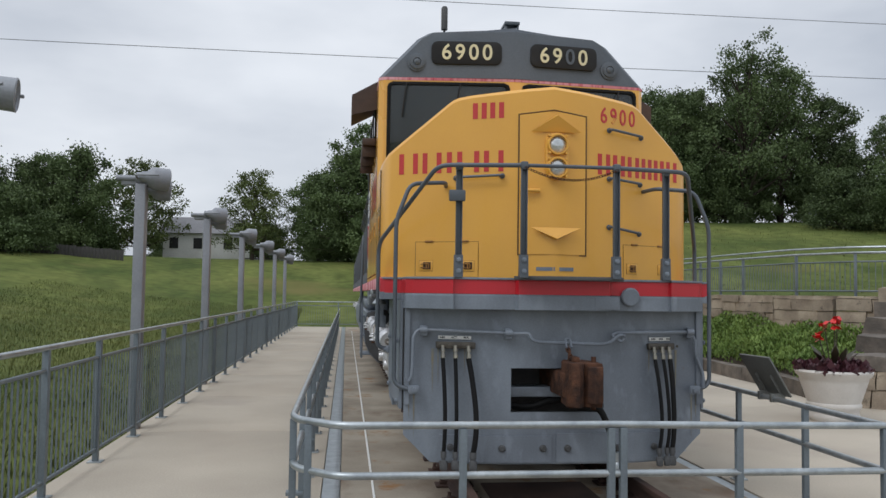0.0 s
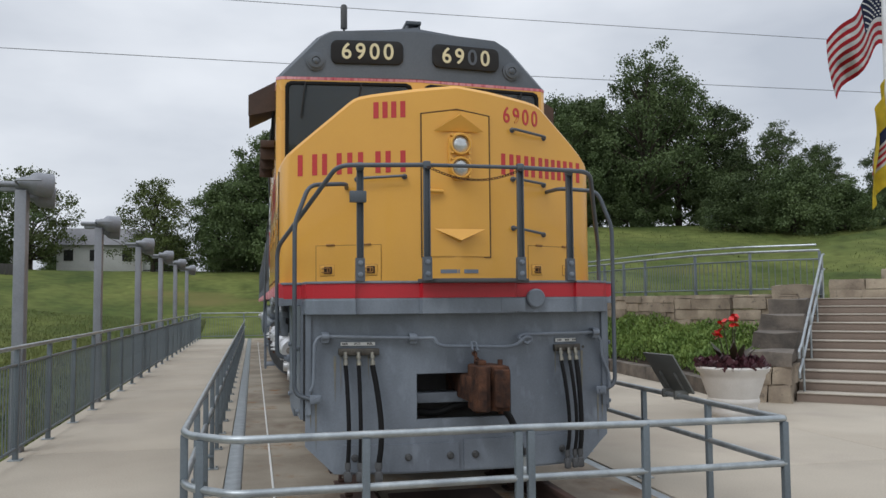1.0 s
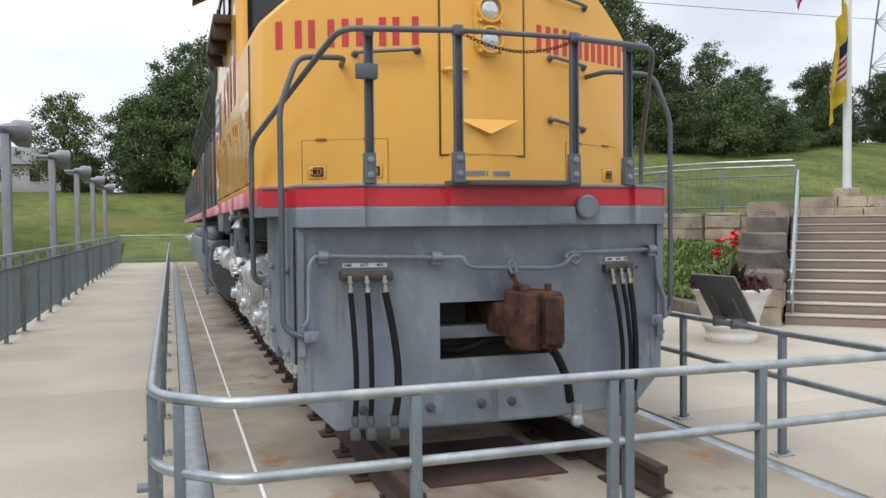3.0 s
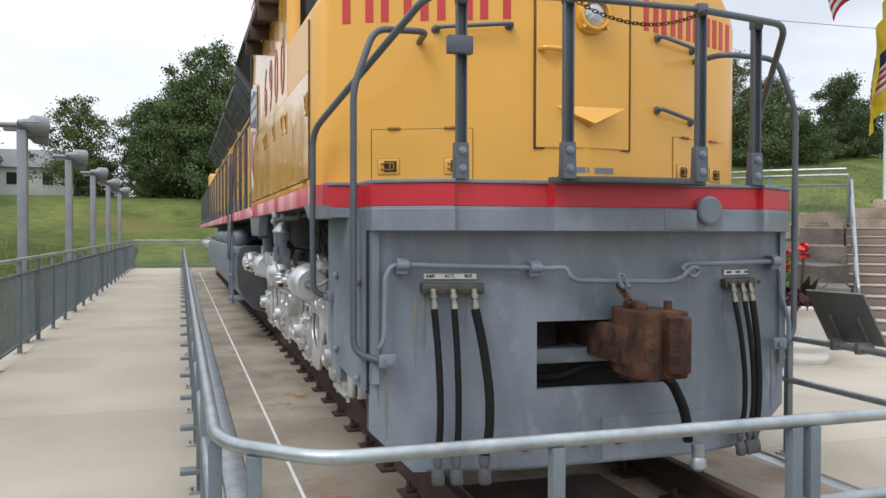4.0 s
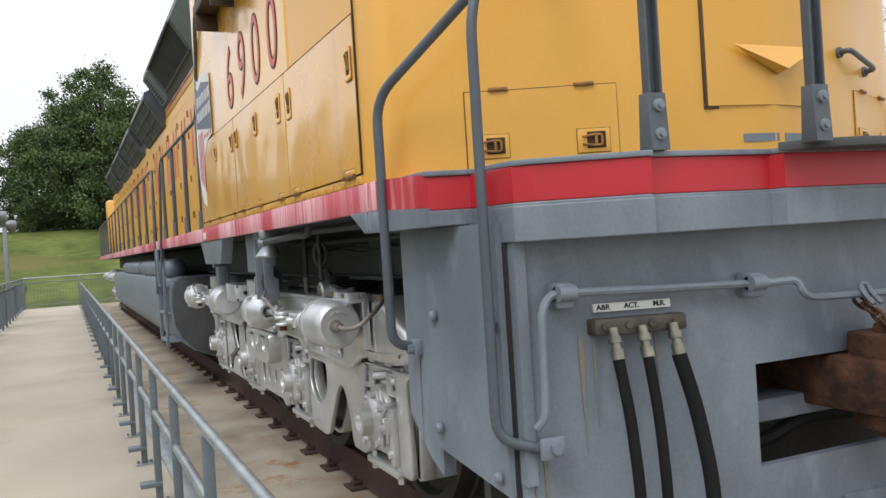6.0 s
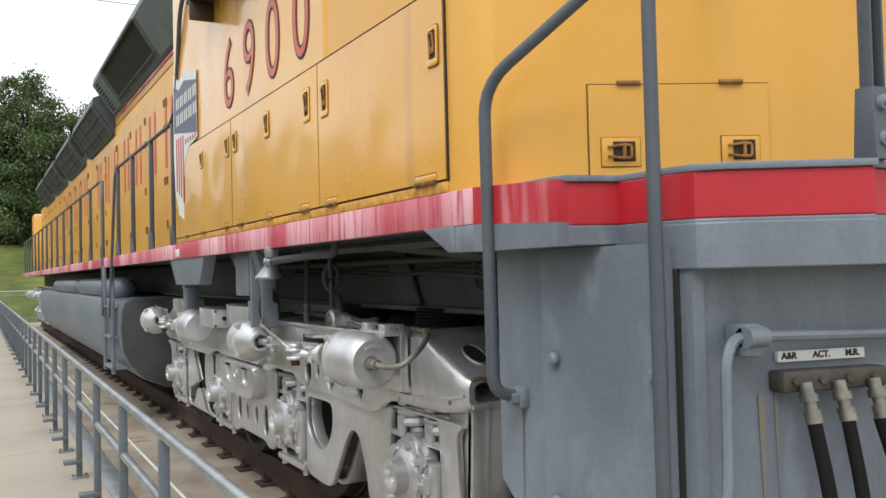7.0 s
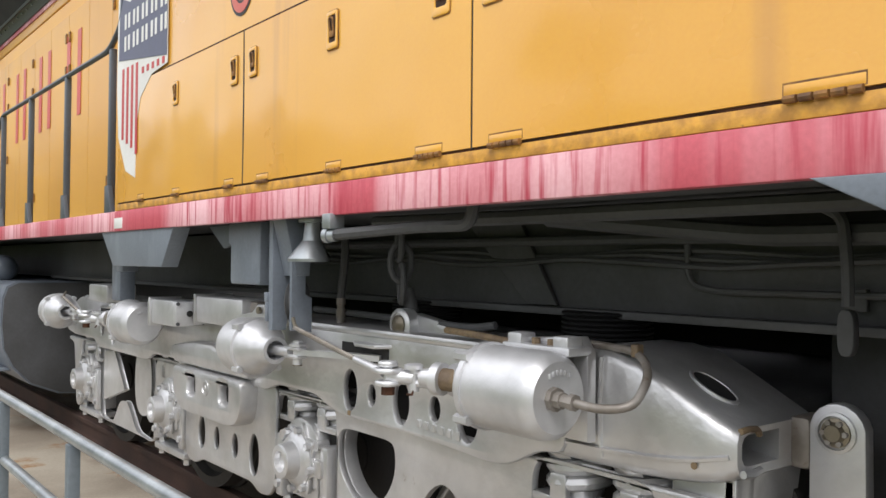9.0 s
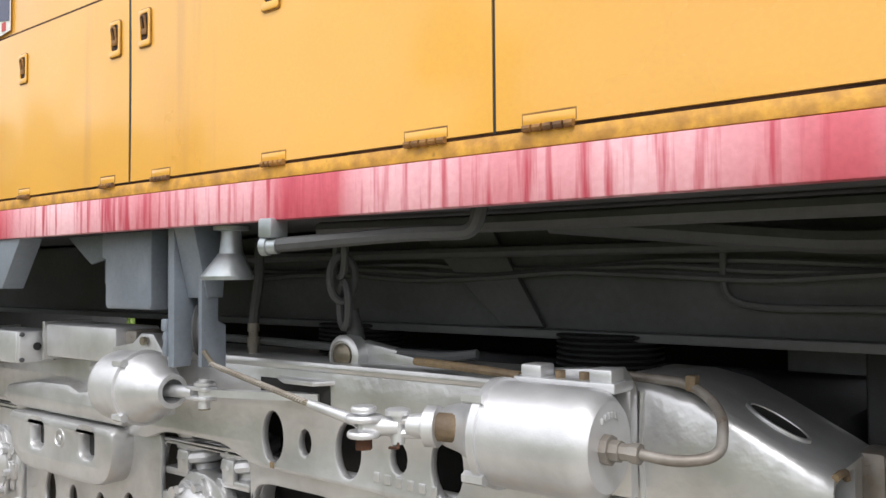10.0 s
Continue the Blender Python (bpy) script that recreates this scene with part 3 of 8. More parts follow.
# ---- floodlight posts ----
def floodlight_post(x, y, heads=((-0.10, 0.02, 0.80), (0.22, -0.10, 0.72))):
    t = thing("floodlight_post", x, y, -0.4, "grey steel post with floodlights aimed at the locomotive", "floodlight", group="floodlights along the walkway")
    bm = box(B(), x - 0.065, x + 0.065, y - 0.085, y + 0.085, -0.4, 3.1, 0.01)
    part("post", bm, LAMP, t)
    bm = B()
    box(bm, x - 0.25, x + 0.12, y - 0.05, y + 0.05, 3.08, 3.19, 0.02)
    for u in (-0.045, 0.045):
        rod(bm, (x - 0.30, y + u, 3.17), (x + 0.02, y + u, 3.17), 0.036, seg=10)
    rod(bm, (x - 0.06, y, 3.17), (x + 0.05, y, 3.17), 0.085, seg=14)
    part("ballast_box", bm, LAMP, t)
    for dy, dz, k in heads:
        p0 = Vector((x - 0.02, y + dy, 3.17 + dz))
        ax = Vector((0.88, 0.20 if dy > 0 else 0.42, -0.06))
        prof = [(a * k, b * k) for a, b in ((0, 0.05), (0.05, 0.085), (0.13, 0.10), (0.19, 0.165), (0.24, 0.18), (0.43, 0.185), (0.46, 0.19), (0.47, 0.175), (0.40, 0.15))]
        h = part("lamp_head", lathe(B(), p0, ax, prof, 20), LAMP, t)
        c = p0 + ax.normalized() * 0.43 * k
        part("lens", lathe(B(), c, ax, [(0, 0.165 * k), (0.01, 0.14 * k)], 20), LENS, h)
        tube_bm = tube(B(), [p0 + Vector((0.30, 0.19, 0)), p0 + Vector((0.0, 0.16, 0)), p0 + Vector((-0.02, 0, -0.02)), p0 + Vector((0.0, -0.16, 0)), p0 + Vector((0.30, -0.19, 0))], 0.014, 0.05, 6)
        part("bracket", tube_bm, LAMP, t)


floodlight_post(-1.75, 6.02, ((0.10, -0.03, 0.66),))
for yy in (11.05, 16.2, 21.5, 26.5, 31.3, 36.5):
    floodlight_post(-1.75, yy)

# ---- the locomotive ----
LOCO = thing("locomotive", XC, 7.0, 0.0, "large yellow and grey diesel locomotive with red stripe", "locomotive")


def mir(x):
    return 2 * XC - x


NOSE_PLAN = [(1.185, 7.80), (1.20, 7.70), (1.25, 7.61), (1.34, 7.53), (1.49, 7.45), (1.62, 7.395), (1.895, 7.26), (2.02, 7.205), (2.365, 7.08), (2.645, 7.03)]
NOSE_TOP = [(1.185, 2.94), (1.24, 3.025), (1.79, 3.475), (1.87, 3.505), (2.645, 3.57)]


def between(table, v):
    for (a, fa), (b, fb) in zip(table, table[1:]):
        if v <= b:
            return fa + (fb - fa) * (v - a) / (b - a)
    return table[-1][1]


def nose_y(x):
    return between(NOSE_PLAN, x if x <= XC else mir(x))


def nose_top(x):
    return between(NOSE_TOP, x if x <= XC else mir(x))


def build_nose():
    xs = [1.185, 1.19, 1.20, 1.22, 1.245, 1.28, 1.33, 1.40, 1.48, 1.58, 1.68, 1.76, 1.80, 1.85, 1.95, 2.1, 2.34, 2.5, XC]
    xs = xs + [mir(v) for v in reversed(xs[:-1])]
    bm = B()
    lo = [bm.verts.new((x, nose_y(x), 1.89)) for x in xs]
    up = [bm.verts.new((x, nose_y(x), nose_top(x) - 0.03)) for x in xs]
    ro = [bm.verts.new((x, nose_y(x) + 0.03, nose_top(x))) for x in xs]
    bk = [bm.verts.new((x, 8.85, nose_top(x) + 0.03)) for x in xs]
    lb = [bm.verts.new((x, 8.85, 1.89)) for x in xs]
    for i in range(len(xs) - 1):
        for u, v in ((lo, up), (up, ro), (ro, bk), (bk, lb), (lb, lo)):
            bm.faces.new((u[i], u[i + 1], v[i + 1], v[i]))
    for i in (0, len(xs) - 1):
        bm.faces.new((lo[i], up[i], ro[i], bk[i], lb[i]))
    return part("nose", bm, YELLOW, LOCO, "rounded yellow nose with headlights and nose door", sharp=28)


NOSE = build_nose()


def nose_plate(x0, x1, z0, z1, thick, mat, name, parent, label="", peak=0.0, grow=0.0):
    """A thin panel that follows the front of the nose."""
    n = max(2, int((x1 - x0) / 0.08))
    bm = B()
    f, b = [], []
    for i in range(n + 1):
        x = x0 + (x1 - x0) * i / n
        y = nose_y(x)
        zt = z1 + peak * (1 - abs(2 * i / n - 1))
        f.append((bm.verts.new((x, y - thick, z0)), bm.verts.new((x, y - thick, zt))))
        b.append((bm.verts.new((x, y + 0.01, z0 - grow)), bm.verts.new((x, y + 0.01, zt + grow))))
    for i in range(n):
        bm.faces.new((f[i][0], f[i + 1][0], f[i + 1][1], f[i][1]))
        bm.faces.new((f[i][0], b[i][0], b[i + 1][0], f[i + 1][0]))
        bm.faces.new((f[i][1], f[i + 1][1], b[i + 1][1], b[i][1]))
    for i in (0, n):
        bm.faces.new((f[i][0], f[i][1], b[i][1], b[i][0]))
    return part(name, bm, mat, parent, label)


def groove(x0, x1, z0, z1, parent, sides="lrtb", w=0.006, mat=None):
    """The dark gap round a door or hatch on the nose."""
    bits = {"l": (x0 - w, x0, z0, z1), "r": (x1, x1 + w, z0, z1), "t": (x0 - w, x1 + w, z1, z1 + w), "b": (x0 - w, x1 + w, z0 - w, z0)}
    for s in sides:
        a, b, c, d = bits[s]
        n = max(1, int((b - a) / 0.06))
        bm = B()
        rows = []
        for i in range(n + 1):
            x = a + (b - a) * i / n
            y = nose_y(x) - 0.0015
            rows.append([bm.verts.new((x, y, c)), bm.verts.new((x, y, d))])
        for u, v in zip(rows, rows[1:]):
            bm.faces.new((u[0], v[0], v[1], u[1]))
        part("seam", bm, mat or BLACK_LINE, parent)


# cab
def cab_shell(z_list, y0, y1, vee=0.14):
    """A ring of the cab's outline between heights: z_list holds (z, x half width) pairs from the bottom up."""
    bm = B()
    rows = []
    for z, hw in z_list:
        rows.append([bm.verts.new(p) for p in ((XC - hw, y1, z), (XC - hw, y0 + 0.05, z), (XC - hw + 0.05, y0, z), (XC, y0 - vee, z), (XC + hw - 0.05, y0, z), (XC + hw, y0 + 0.05, z), (XC + hw, y1, z))])
    for u, v in zip(rows, rows[1:]):
        for i in range(7):
            j = (i + 1) % 7
            bm.faces.new((u[i], u[j], v[j], v[i]))
    bm.faces.new(rows[0]), bm.faces.new(rows[-1])
    return bm


CAB = part("cab", cab_shell([(1.905, 1.46), (4.03, 1.46)], 8.86, 12.12), YELLOW_SIDE, LOCO, "weathered yellow cab and side panels with hinged doors", sharp=25)
part("cab_band", cab_shell([(4.031, 1.463), (4.06, 1.463)], 8.857, 12.122), PINK, LOCO, "faded red band under the cab roof", sharp=25)
ROOF = part("cab_roof", cab_shell([(4.061, 1.46), (4.5, 1.05), (4.57, 0.93), (4.60, 0.5), (4.615, 0.1)], 8.86, 12.12, 0.15), GREY_ROOF, LOCO, "dark grey cab roof with number boards", sharp=25)
# long hood behind the cab
part("hood", box(B(), 1.74, mir(1.74), 12.05, 36.6, 1.9, 4.02, 0.03), YELLOW_HOOD, LOCO, "weathered yellow long hood with many access doors")
bm = B()
for y0, y1 in ((12.12, 14.4),):
    box(bm, 1.80, mir(1.80), y0, y1, 4.02, 4.5, 0.05)
box(bm, 1.95, mir(1.95), 14.4, 36.3, 4.02, 4.66, 0.06)
part("hood_roof", bm, GREY_ROOF, LOCO)
part("hood_upper", box(B(), 1.74, mir(1.74), 12.05, 19.25, 4.021, 4.185, 0.01), YELLOW_HOOD, LOCO)


def cowl(f, y0, y1, low, name, label, top=4.72):
    """One flared length of roof cowl; low is the height of its lower edge at the hood's wall."""
    pts = [(1.742, low), (1.735, low - 0.03), (1.715, low - 0.03), (1.405, low + 0.43), (1.42, low + 0.53), (1.97, top), (1.97, low)]
    bm = B()
    a = [bm.verts.new((f(u), y0, v)) for u, v in pts]
    b = [bm.verts.new((f(u), y1, v)) for u, v in pts]
    bm.faces.new(a), bm.faces.new(b)
    for i in range(len(pts)):
        j = (i + 1) % len(pts)
        bm.faces.new((a[i], a[j], b[j], b[i]))
    return part(name, bm, GREY_ROOF, LOCO, label, sharp=20)


def on_cowl(f, low, q, out=0.0):
    """x and z on the flared face, q from its lower to its upper edge."""
    return f(1.715 - 0.31 * q - out * 0.83), low - 0.03 + 0.46 * q - out * 0.56


def cowl_plate(f, y0, y1, low, q0, q1, out, name, mat, parent):
    bm = B()
    v = []
    for y in (y0, y1):
        for q, o in ((q0, out), (q1, out), (q1, -0.01), (q0, -0.01)):
            x, z = on_cowl(f, low, q, o)
            v.append(bm.verts.new((x, y, z)))
    for q in ((0, 1, 2, 3), (4, 5, 6, 7), (0, 1, 5, 4), (1, 2, 6, 5), (2, 3, 7, 6), (3, 0, 4, 7)):
        bm.faces.new([v[k] for k in q])
    return part(name, bm, mat, parent)


for s in (0, 1):
    f = (lambda v: v) if not s else mir
    c = cowl(f, 12.3, 19.2, 4.19, "intake_cowl", "dark grey flared intake cowl with its opening's shade painted black")
    cowl_plate(f, 12.45, 15.3, 4.19, 0.06, 0.98, 0.006, "cowl_panel", GREY, c)
    # flat black plate paints the shade of the deep intake
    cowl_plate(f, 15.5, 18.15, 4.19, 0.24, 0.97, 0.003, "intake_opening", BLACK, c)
    for q in (0.22, 0.985):
        cowl_plate(f, 15.42, 18.2, 4.19, q - 0.02, q + 0.02, 0.03, "opening_frame", GREY_ROOF, c)
    for k in range(12):
        cowl_plate(f, 15.6 + k * 0.21, 15.64 + k * 0.21, 4.19, 0.13, 0.16, 0.012, "frame_bolt", GREY, c)
    lv = cowl_plate(f, 18.3, 19.12, 4.19, 0.06, 0.99, 0.012, "louvre_plate", GREY, c)
    for k in range(9):
        # louvre slots: their shade laid on as black strips
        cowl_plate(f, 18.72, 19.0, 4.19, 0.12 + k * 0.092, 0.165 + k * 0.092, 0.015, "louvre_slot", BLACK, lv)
    for y0, y1 in ((19.3, 22.35), (23.2, 26.2), (27.0, 30.0), (30.8, 33.8)):
        c = cowl(f, y0, y1, 3.93, "radiator_cowl", "flared dark grey radiator grille section")
        cowl_plate(f, y0 + 0.06, y1 - 0.06, 3.93, 0.03, 0.97, 0.004, "grille_panel", UNDER, c)
        for q in (0.03, 0.34, 0.65, 0.97):
            cowl_plate(f, y0 + 0.03, y1 - 0.03, 3.93, q - 0.018, q + 0.018, 0.018, "cowl_bar", GREY_ROOF, c)
        for k in range(4):
            yy = y0 + 0.05 + (y1 - y0 - 0.1) * k / 3
            cowl_plate(f, yy - (0.05 if k in (0, 3) else 0.02), yy + (0.05 if k in (0, 3) else 0.02), 3.93, 0.02, 0.98, 0.022, "cowl_frame", GREY_ROOF, c)
        if y1 < 33:
            # shade between two cowl sections, put in as a black plate
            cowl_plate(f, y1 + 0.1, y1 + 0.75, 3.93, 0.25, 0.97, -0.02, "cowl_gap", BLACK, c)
part("rear_nose", box(B(), 1.5, mir(1.5), 36.6, 37.4, 1.9, 3.9, 0.1), YELLOW_SIDE, LOCO)

# sill and stripe
part("side_stripe", box(B(), 1.178, 1.22, 7.641, 37.4, 1.785, 1.90, 0.004), PINK, LOCO, "badly faded, streaked red side sill stripe")
part("side_stripe", box(B(), mir(1.22), mir(1.178), 7.641, 37.4, 1.785, 1.90, 0.004), PINK, LOCO, "badly faded, streaked red side sill stripe")
part("walkway", box(B(), 1.22, mir(1.22), 7.7, 37.4, 1.80, 1.885, 0.0), UNDER, LOCO)
part("underframe", box(B(), 1.85, mir(1.85), 7.4, 37.2, 1.45, 1.79, 0.02), UNDER, LOCO, "grimy grey centre underframe")

ANTI = [(1.19, 7.80), (1.186, 7.66), (1.182, 7.28), (1.19, 7.20), (1.35, 7.16), (1.355, 6.97), (1.37, 6.90), (1.42, 6.85), (1.735, 6.665), (1.742, 6.70), (2.245, 6.69), (2.265, 6.64), (XC, 6.625)]
ANTI = ANTI + [(mir(a), b) for a, b in reversed(ANTI[:-1])]
ANTI_BACK = [(mir(1.30), 7.78), (1.30, 7.78)]


def ring(z0, z1, grow=0.0, label="", name="buffer_beam", mat=None):
    bm = plate(B(), "z", (z0 + z1) / 2, ANTI + ANTI_BACK, thick=z1 - z0, edge=0.004)
    return part(name, bm, mat, LOCO, label, sharp=12)


for s in (0, 1):
    for name, mat, za, zb, zc, zd in (("corner_stripe", RED_FADED, 1.764, 1.878, 1.785, 1.900), ("corner_beam", GREY, 1.699, 1.7636, 1.699, 1.7846)):
        bm = B()
        v = [bm.verts.new((x, y, z)) for y, lo, hi, o in ((7.196, za, zb, 1.168), (7.64, zc, zd, 1.178)) for x, z in (((o if not s else mir(o)), lo), ((o if not s else mir(o)), hi), ((1.32 if not s else mir(1.32)), hi), ((1.32 if not s else mir(1.32)), lo))]
        for q in ((0, 1, 2, 3), (4, 5, 6, 7), (0, 1, 5, 4), (1, 2, 6, 5), (2, 3, 7, 6), (3, 0, 4, 7)):
            bm.faces.new([v[k] for k in q])
        part(name, bm, mat, LOCO, sharp=12)
    xg = sorted((1.180 if not s else mir(1.180), 1.32 if not s else mir(1.32)))
    part("corner_beam", box(B(), xg[0], xg[1], 7.64, 7.79, 1.699, 1.7846, 0.003), GREY, LOCO)
ring(1.755, 1.872, name="front_stripe", mat=RED, label="glossy red stripe round the front step plate")
ring(1.70, 1.7549, name="buffer_beam", mat=GREY)
bm = plate(B(), "z", 1.881, [(a, b - 0.012) for a, b in ANTI] + ANTI_BACK, thick=0.018, edge=0.003)
part("deck_plate", bm, GREY, LOCO)
bm = plate(B(), "z", 1.889, [(2.22, 6.62), (2.30, 6.52), (2.45, 6.47), (2.85, 6.47), (3.0, 6.49), (3.10, 6.55), (3.14, 6.64)], thick=0.03, edge=0.004)
part("step_plate", bm, UNDER, LOCO, "worn grey step plate below the nose door")

# pilot


def bow(x):
    """The pilot plate is bent: its middle stands forward of its two wings."""
    return 0.06 - 0.145 * ease(0.0, 1.0, (1.275 - abs(x - XC)) / 0.87)


def pilot_sheet(xs, foot, rows, y, thick, hole=None):
    """A sheet bent like the pilot: foot(x) gives its lower edge, rows the heights above it."""
    bm = B()
    g = [[bm.verts.new((x, y + bow(x), z)) for z in [foot(x)] + rows] for x in xs]
    for i in range(len(xs) - 1):
        for k in range(len(rows)):
            if hole and k == 1 and hole[0] - 0.001 < xs[i] < hole[1] - 0.001:
                continue
            bm.faces.new((g[i][k], g[i + 1][k], g[i + 1][k + 1], g[i][k + 1]))
    bmesh.ops.recalc_face_normals(bm, faces=bm.faces)
    bmesh.ops.solidify(bm, geom=bm.faces[:], thickness=thick)
    return bm


def pilot_foot(x):
    d = abs(x - XC)
    return 0.37 + 0.22 * max(0.0, (d - 1.045) / 0.23)


WINGS = [1.37, 1.44, 1.52, 1.60, 1.70, 1.80, 1.90, 2.0, 2.12, 2.24]
bm = pilot_sheet(WINGS + [2.45, 2.66, 2.87] + [mir(v) - (0.03 if v > 2.2 else 0) for v in reversed(WINGS)], pilot_foot, [0.79, 1.15, 1.64], 6.918, 0.035, (2.24, 3.02))
PILOT = part("pilot", bm, GREY, LOCO, "grey pilot plate with coupler opening")
for s in (0, 1):
    f = (lambda v: v) if not s else mir
    bm = B()
    a = [(1.372, 6.92), (1.336, 7.20), (1.307, 7.428), (1.303, 7.433), (1.28, 7.50), (1.275, 7.66)]
    zb = [0.84, 0.88, 0.93, 0.77, 0.84, 0.98]
    rows = [(bm.verts.new((f(x), y, z)), bm.verts.new((f(x), y, 1.702)), bm.verts.new((f(x) + (0.04 if not s else -0.04), y, z)), bm.verts.new((f(x) + (0.04 if not s else -0.04), y, 1.702))) for (x, y), z in zip(a, zb)]
    for u, v in zip(rows, rows[1:]):
        bm.faces.new((u[0], v[0], v[1], u[1])), bm.faces.new((u[2], v[2], v[3], u[3]))
        bm.faces.new((u[0], v[0], v[2], u[2])), bm.faces.new((u[1], v[1], v[3], u[3]))
    for u in (rows[0], rows[-1]):
        bm.faces.new((u[0], u[1], u[3], u[2]))
    part("step_side", bm, GREY, LOCO, sharp=20)
# added dark blocks keep the bright plaza from showing behind the pilot
part("draft_gear", box(B(), 2.20, 3.09, 7.42, 8.45, 0.32, 1.44, 0.02), UNDER, LOCO)
bm = B()
box(bm, 1.45, 3.85, 7.35, 7.40, 0.5, 1.62)
part("pilot_backing", bm, UNDER, LOCO)

# fuel tank
bm = B()
half = [(1.34, 1.42), (1.26, 1.38), (1.225, 1.28), (1.215, 1.05), (1.235, 0.84), (1.31, 0.66), (1.46, 0.50), (1.70, 0.40), (2.10, 0.36)]
prof = half + [(mir(u), v) for u, v in reversed(half)]
a = [bm.verts.new((u, 15.35, v)) for u, v in prof]
b = [bm.verts.new((u, 28.5, v)) for u, v in prof]
bm.faces.new(a), bm.faces.new(b)
for i in range(len(prof)):
    bm.faces.new((a[i], a[(i + 1) % len(prof)], b[(i + 1) % len(prof)], b[i]))
part("fuel_tank", bm, GREY, LOCO, "long grey fuel tank slung between the trucks")
# the shadow on the tank's front end, painted as a darker plate
part("tank_end", plate(B(), "y", 15.335, [(u + (0.012 if u < XC else -0.012), v + (0.012 if v < 0.8 else -0.012)) for u, v in prof], thick=0.022, edge=0.004), UNDER, LOCO, "dark plate that paints the shade on the fuel tank end")
for z, r, x in ((1.53, 0.13, 1.38),):
    for y0, y1 in ((16.0, 20.4), (20.8, 25.2)):
        part("air_reservoir", lathe(B(), (x, y0, z), (0, 1, 0), [(0, 0.03), (0.03, r * 0.7), (0.10, r), (y1 - y0 - 0.1, r), (y1 - y0 - 0.03, r * 0.7), (y1 - y0, 0.03)], 20), GREY, LOCO)

# ---- nose details ----
def on_nose(x, z, out=0.0):
    """A pose on the front of the nose that faces out of it."""
    s = (nose_y(x + 0.03) - nose_y(x - 0.03)) / 0.06
    return Matrix.Translation((x, nose_y(x) - out, z)) @ Matrix.Rotation(math.atan(s), 4, "Z") @ Matrix.Rotation(radians(90), 4, "X")


DOOR = nose_plate(2.352, 2.938, 2.105, 3.315, 0.008, YELLOW, "nose_door", NOSE, peak=0.035)
for a in ((2.340, 2.349, 2.10, 3.325), (2.941, 2.950, 2.10, 3.325)):
    part("seam", box(B(), a[0], a[1], nose_y(2.36) - 0.006, nose_y(2.36) + 0.01, a[2], a[3]), NOSE_GAP, NOSE)
part("seam", box(B(), 2.34, 2.95, nose_y(2.36) - 0.006, nose_y(2.36) + 0.01, 2.094, 2.103), NOSE_GAP, NOSE)
bm = B()
tube(bm, [(2.345, nose_y(2.345) - 0.002, 3.322), (XC, nose_y(XC) - 0.006, 3.357), (2.945, nose_y(2.345) - 0.002, 3.322)], 0.006, 0, 6)
part("seam", bm, NOSE_GAP, NOSE)
for zb, za, nm in ((3.165, 3.30, "upper"), (2.335, 2.235, "lower")):
    bm = B()
    y = nose_y(XC) - 0.009
    v = [bm.verts.new(p) for p in ((2.44, y, zb), (2.885, y, zb), (2.6625, y - 0.055, za), (2.6625, y, za + (0.012 if za > zb else -0.012)))]
    bm.faces.new((v[0], v[1], v[2])), bm.faces.new((v[0], v[2], v[3])), bm.faces.new((v[1], v[3], v[2]))
    part("door_wedge", bm, YELLOW, DOOR)
HEAD = part("headlight_casing", plate(B(), "y", nose_y(XC) - 0.012, rounded(2.565, 2.765, 2.745, 3.155, 0.09), thick=0.05, edge=0.012), YELLOW, NOSE)
for z in (3.05, 2.85):
    h = part("headlight", lathe(B(), (2.665, nose_y(XC) - 0.03, z), (0, -1, 0), [(0, 0.095), (0.035, 0.095), (0.045, 0.088), (0.045, 0.076), (0.02, 0.074)], 28), YELLOW, NOSE)
    part("lens", lathe(B(), (2.665, nose_y(XC) - 0.045, z), (0, -1, 0), [(0, 0.076), (0.012, 0.065), (0.022, 0.035), (0.025, 0.005)], 28), LENS, h, "clear sealed-beam lamp lens")
    for a in range(4):
        q = radians(45 + 90 * a)
        part("clamp", rod(B(), (2.665 + 0.105 * math.cos(q), nose_y(XC) - 0.075, z + 0.105 * math.sin(q)), (2.665 + 0.105 * math.cos(q), nose_y(XC) - 0.03, z + 0.105 * math.sin(q)), 0.012, seg=8), YELLOW, NOSE)
for x0, x1 in ((2.50, 2.66), (2.70, 2.83)):
    nose_plate(x0, x1, 1.962, 1.994, 0.004, GREY, "door_number_plate", NOSE)
part("door_handle", tube(B(), [(2.37, nose_y(2.4), 2.655), (2.38, nose_y(2.4) - 0.05, 2.655), (2.52, nose_y(2.4) - 0.05, 2.652)], 0.016, 0.03, 8), YELLOW, DOOR)

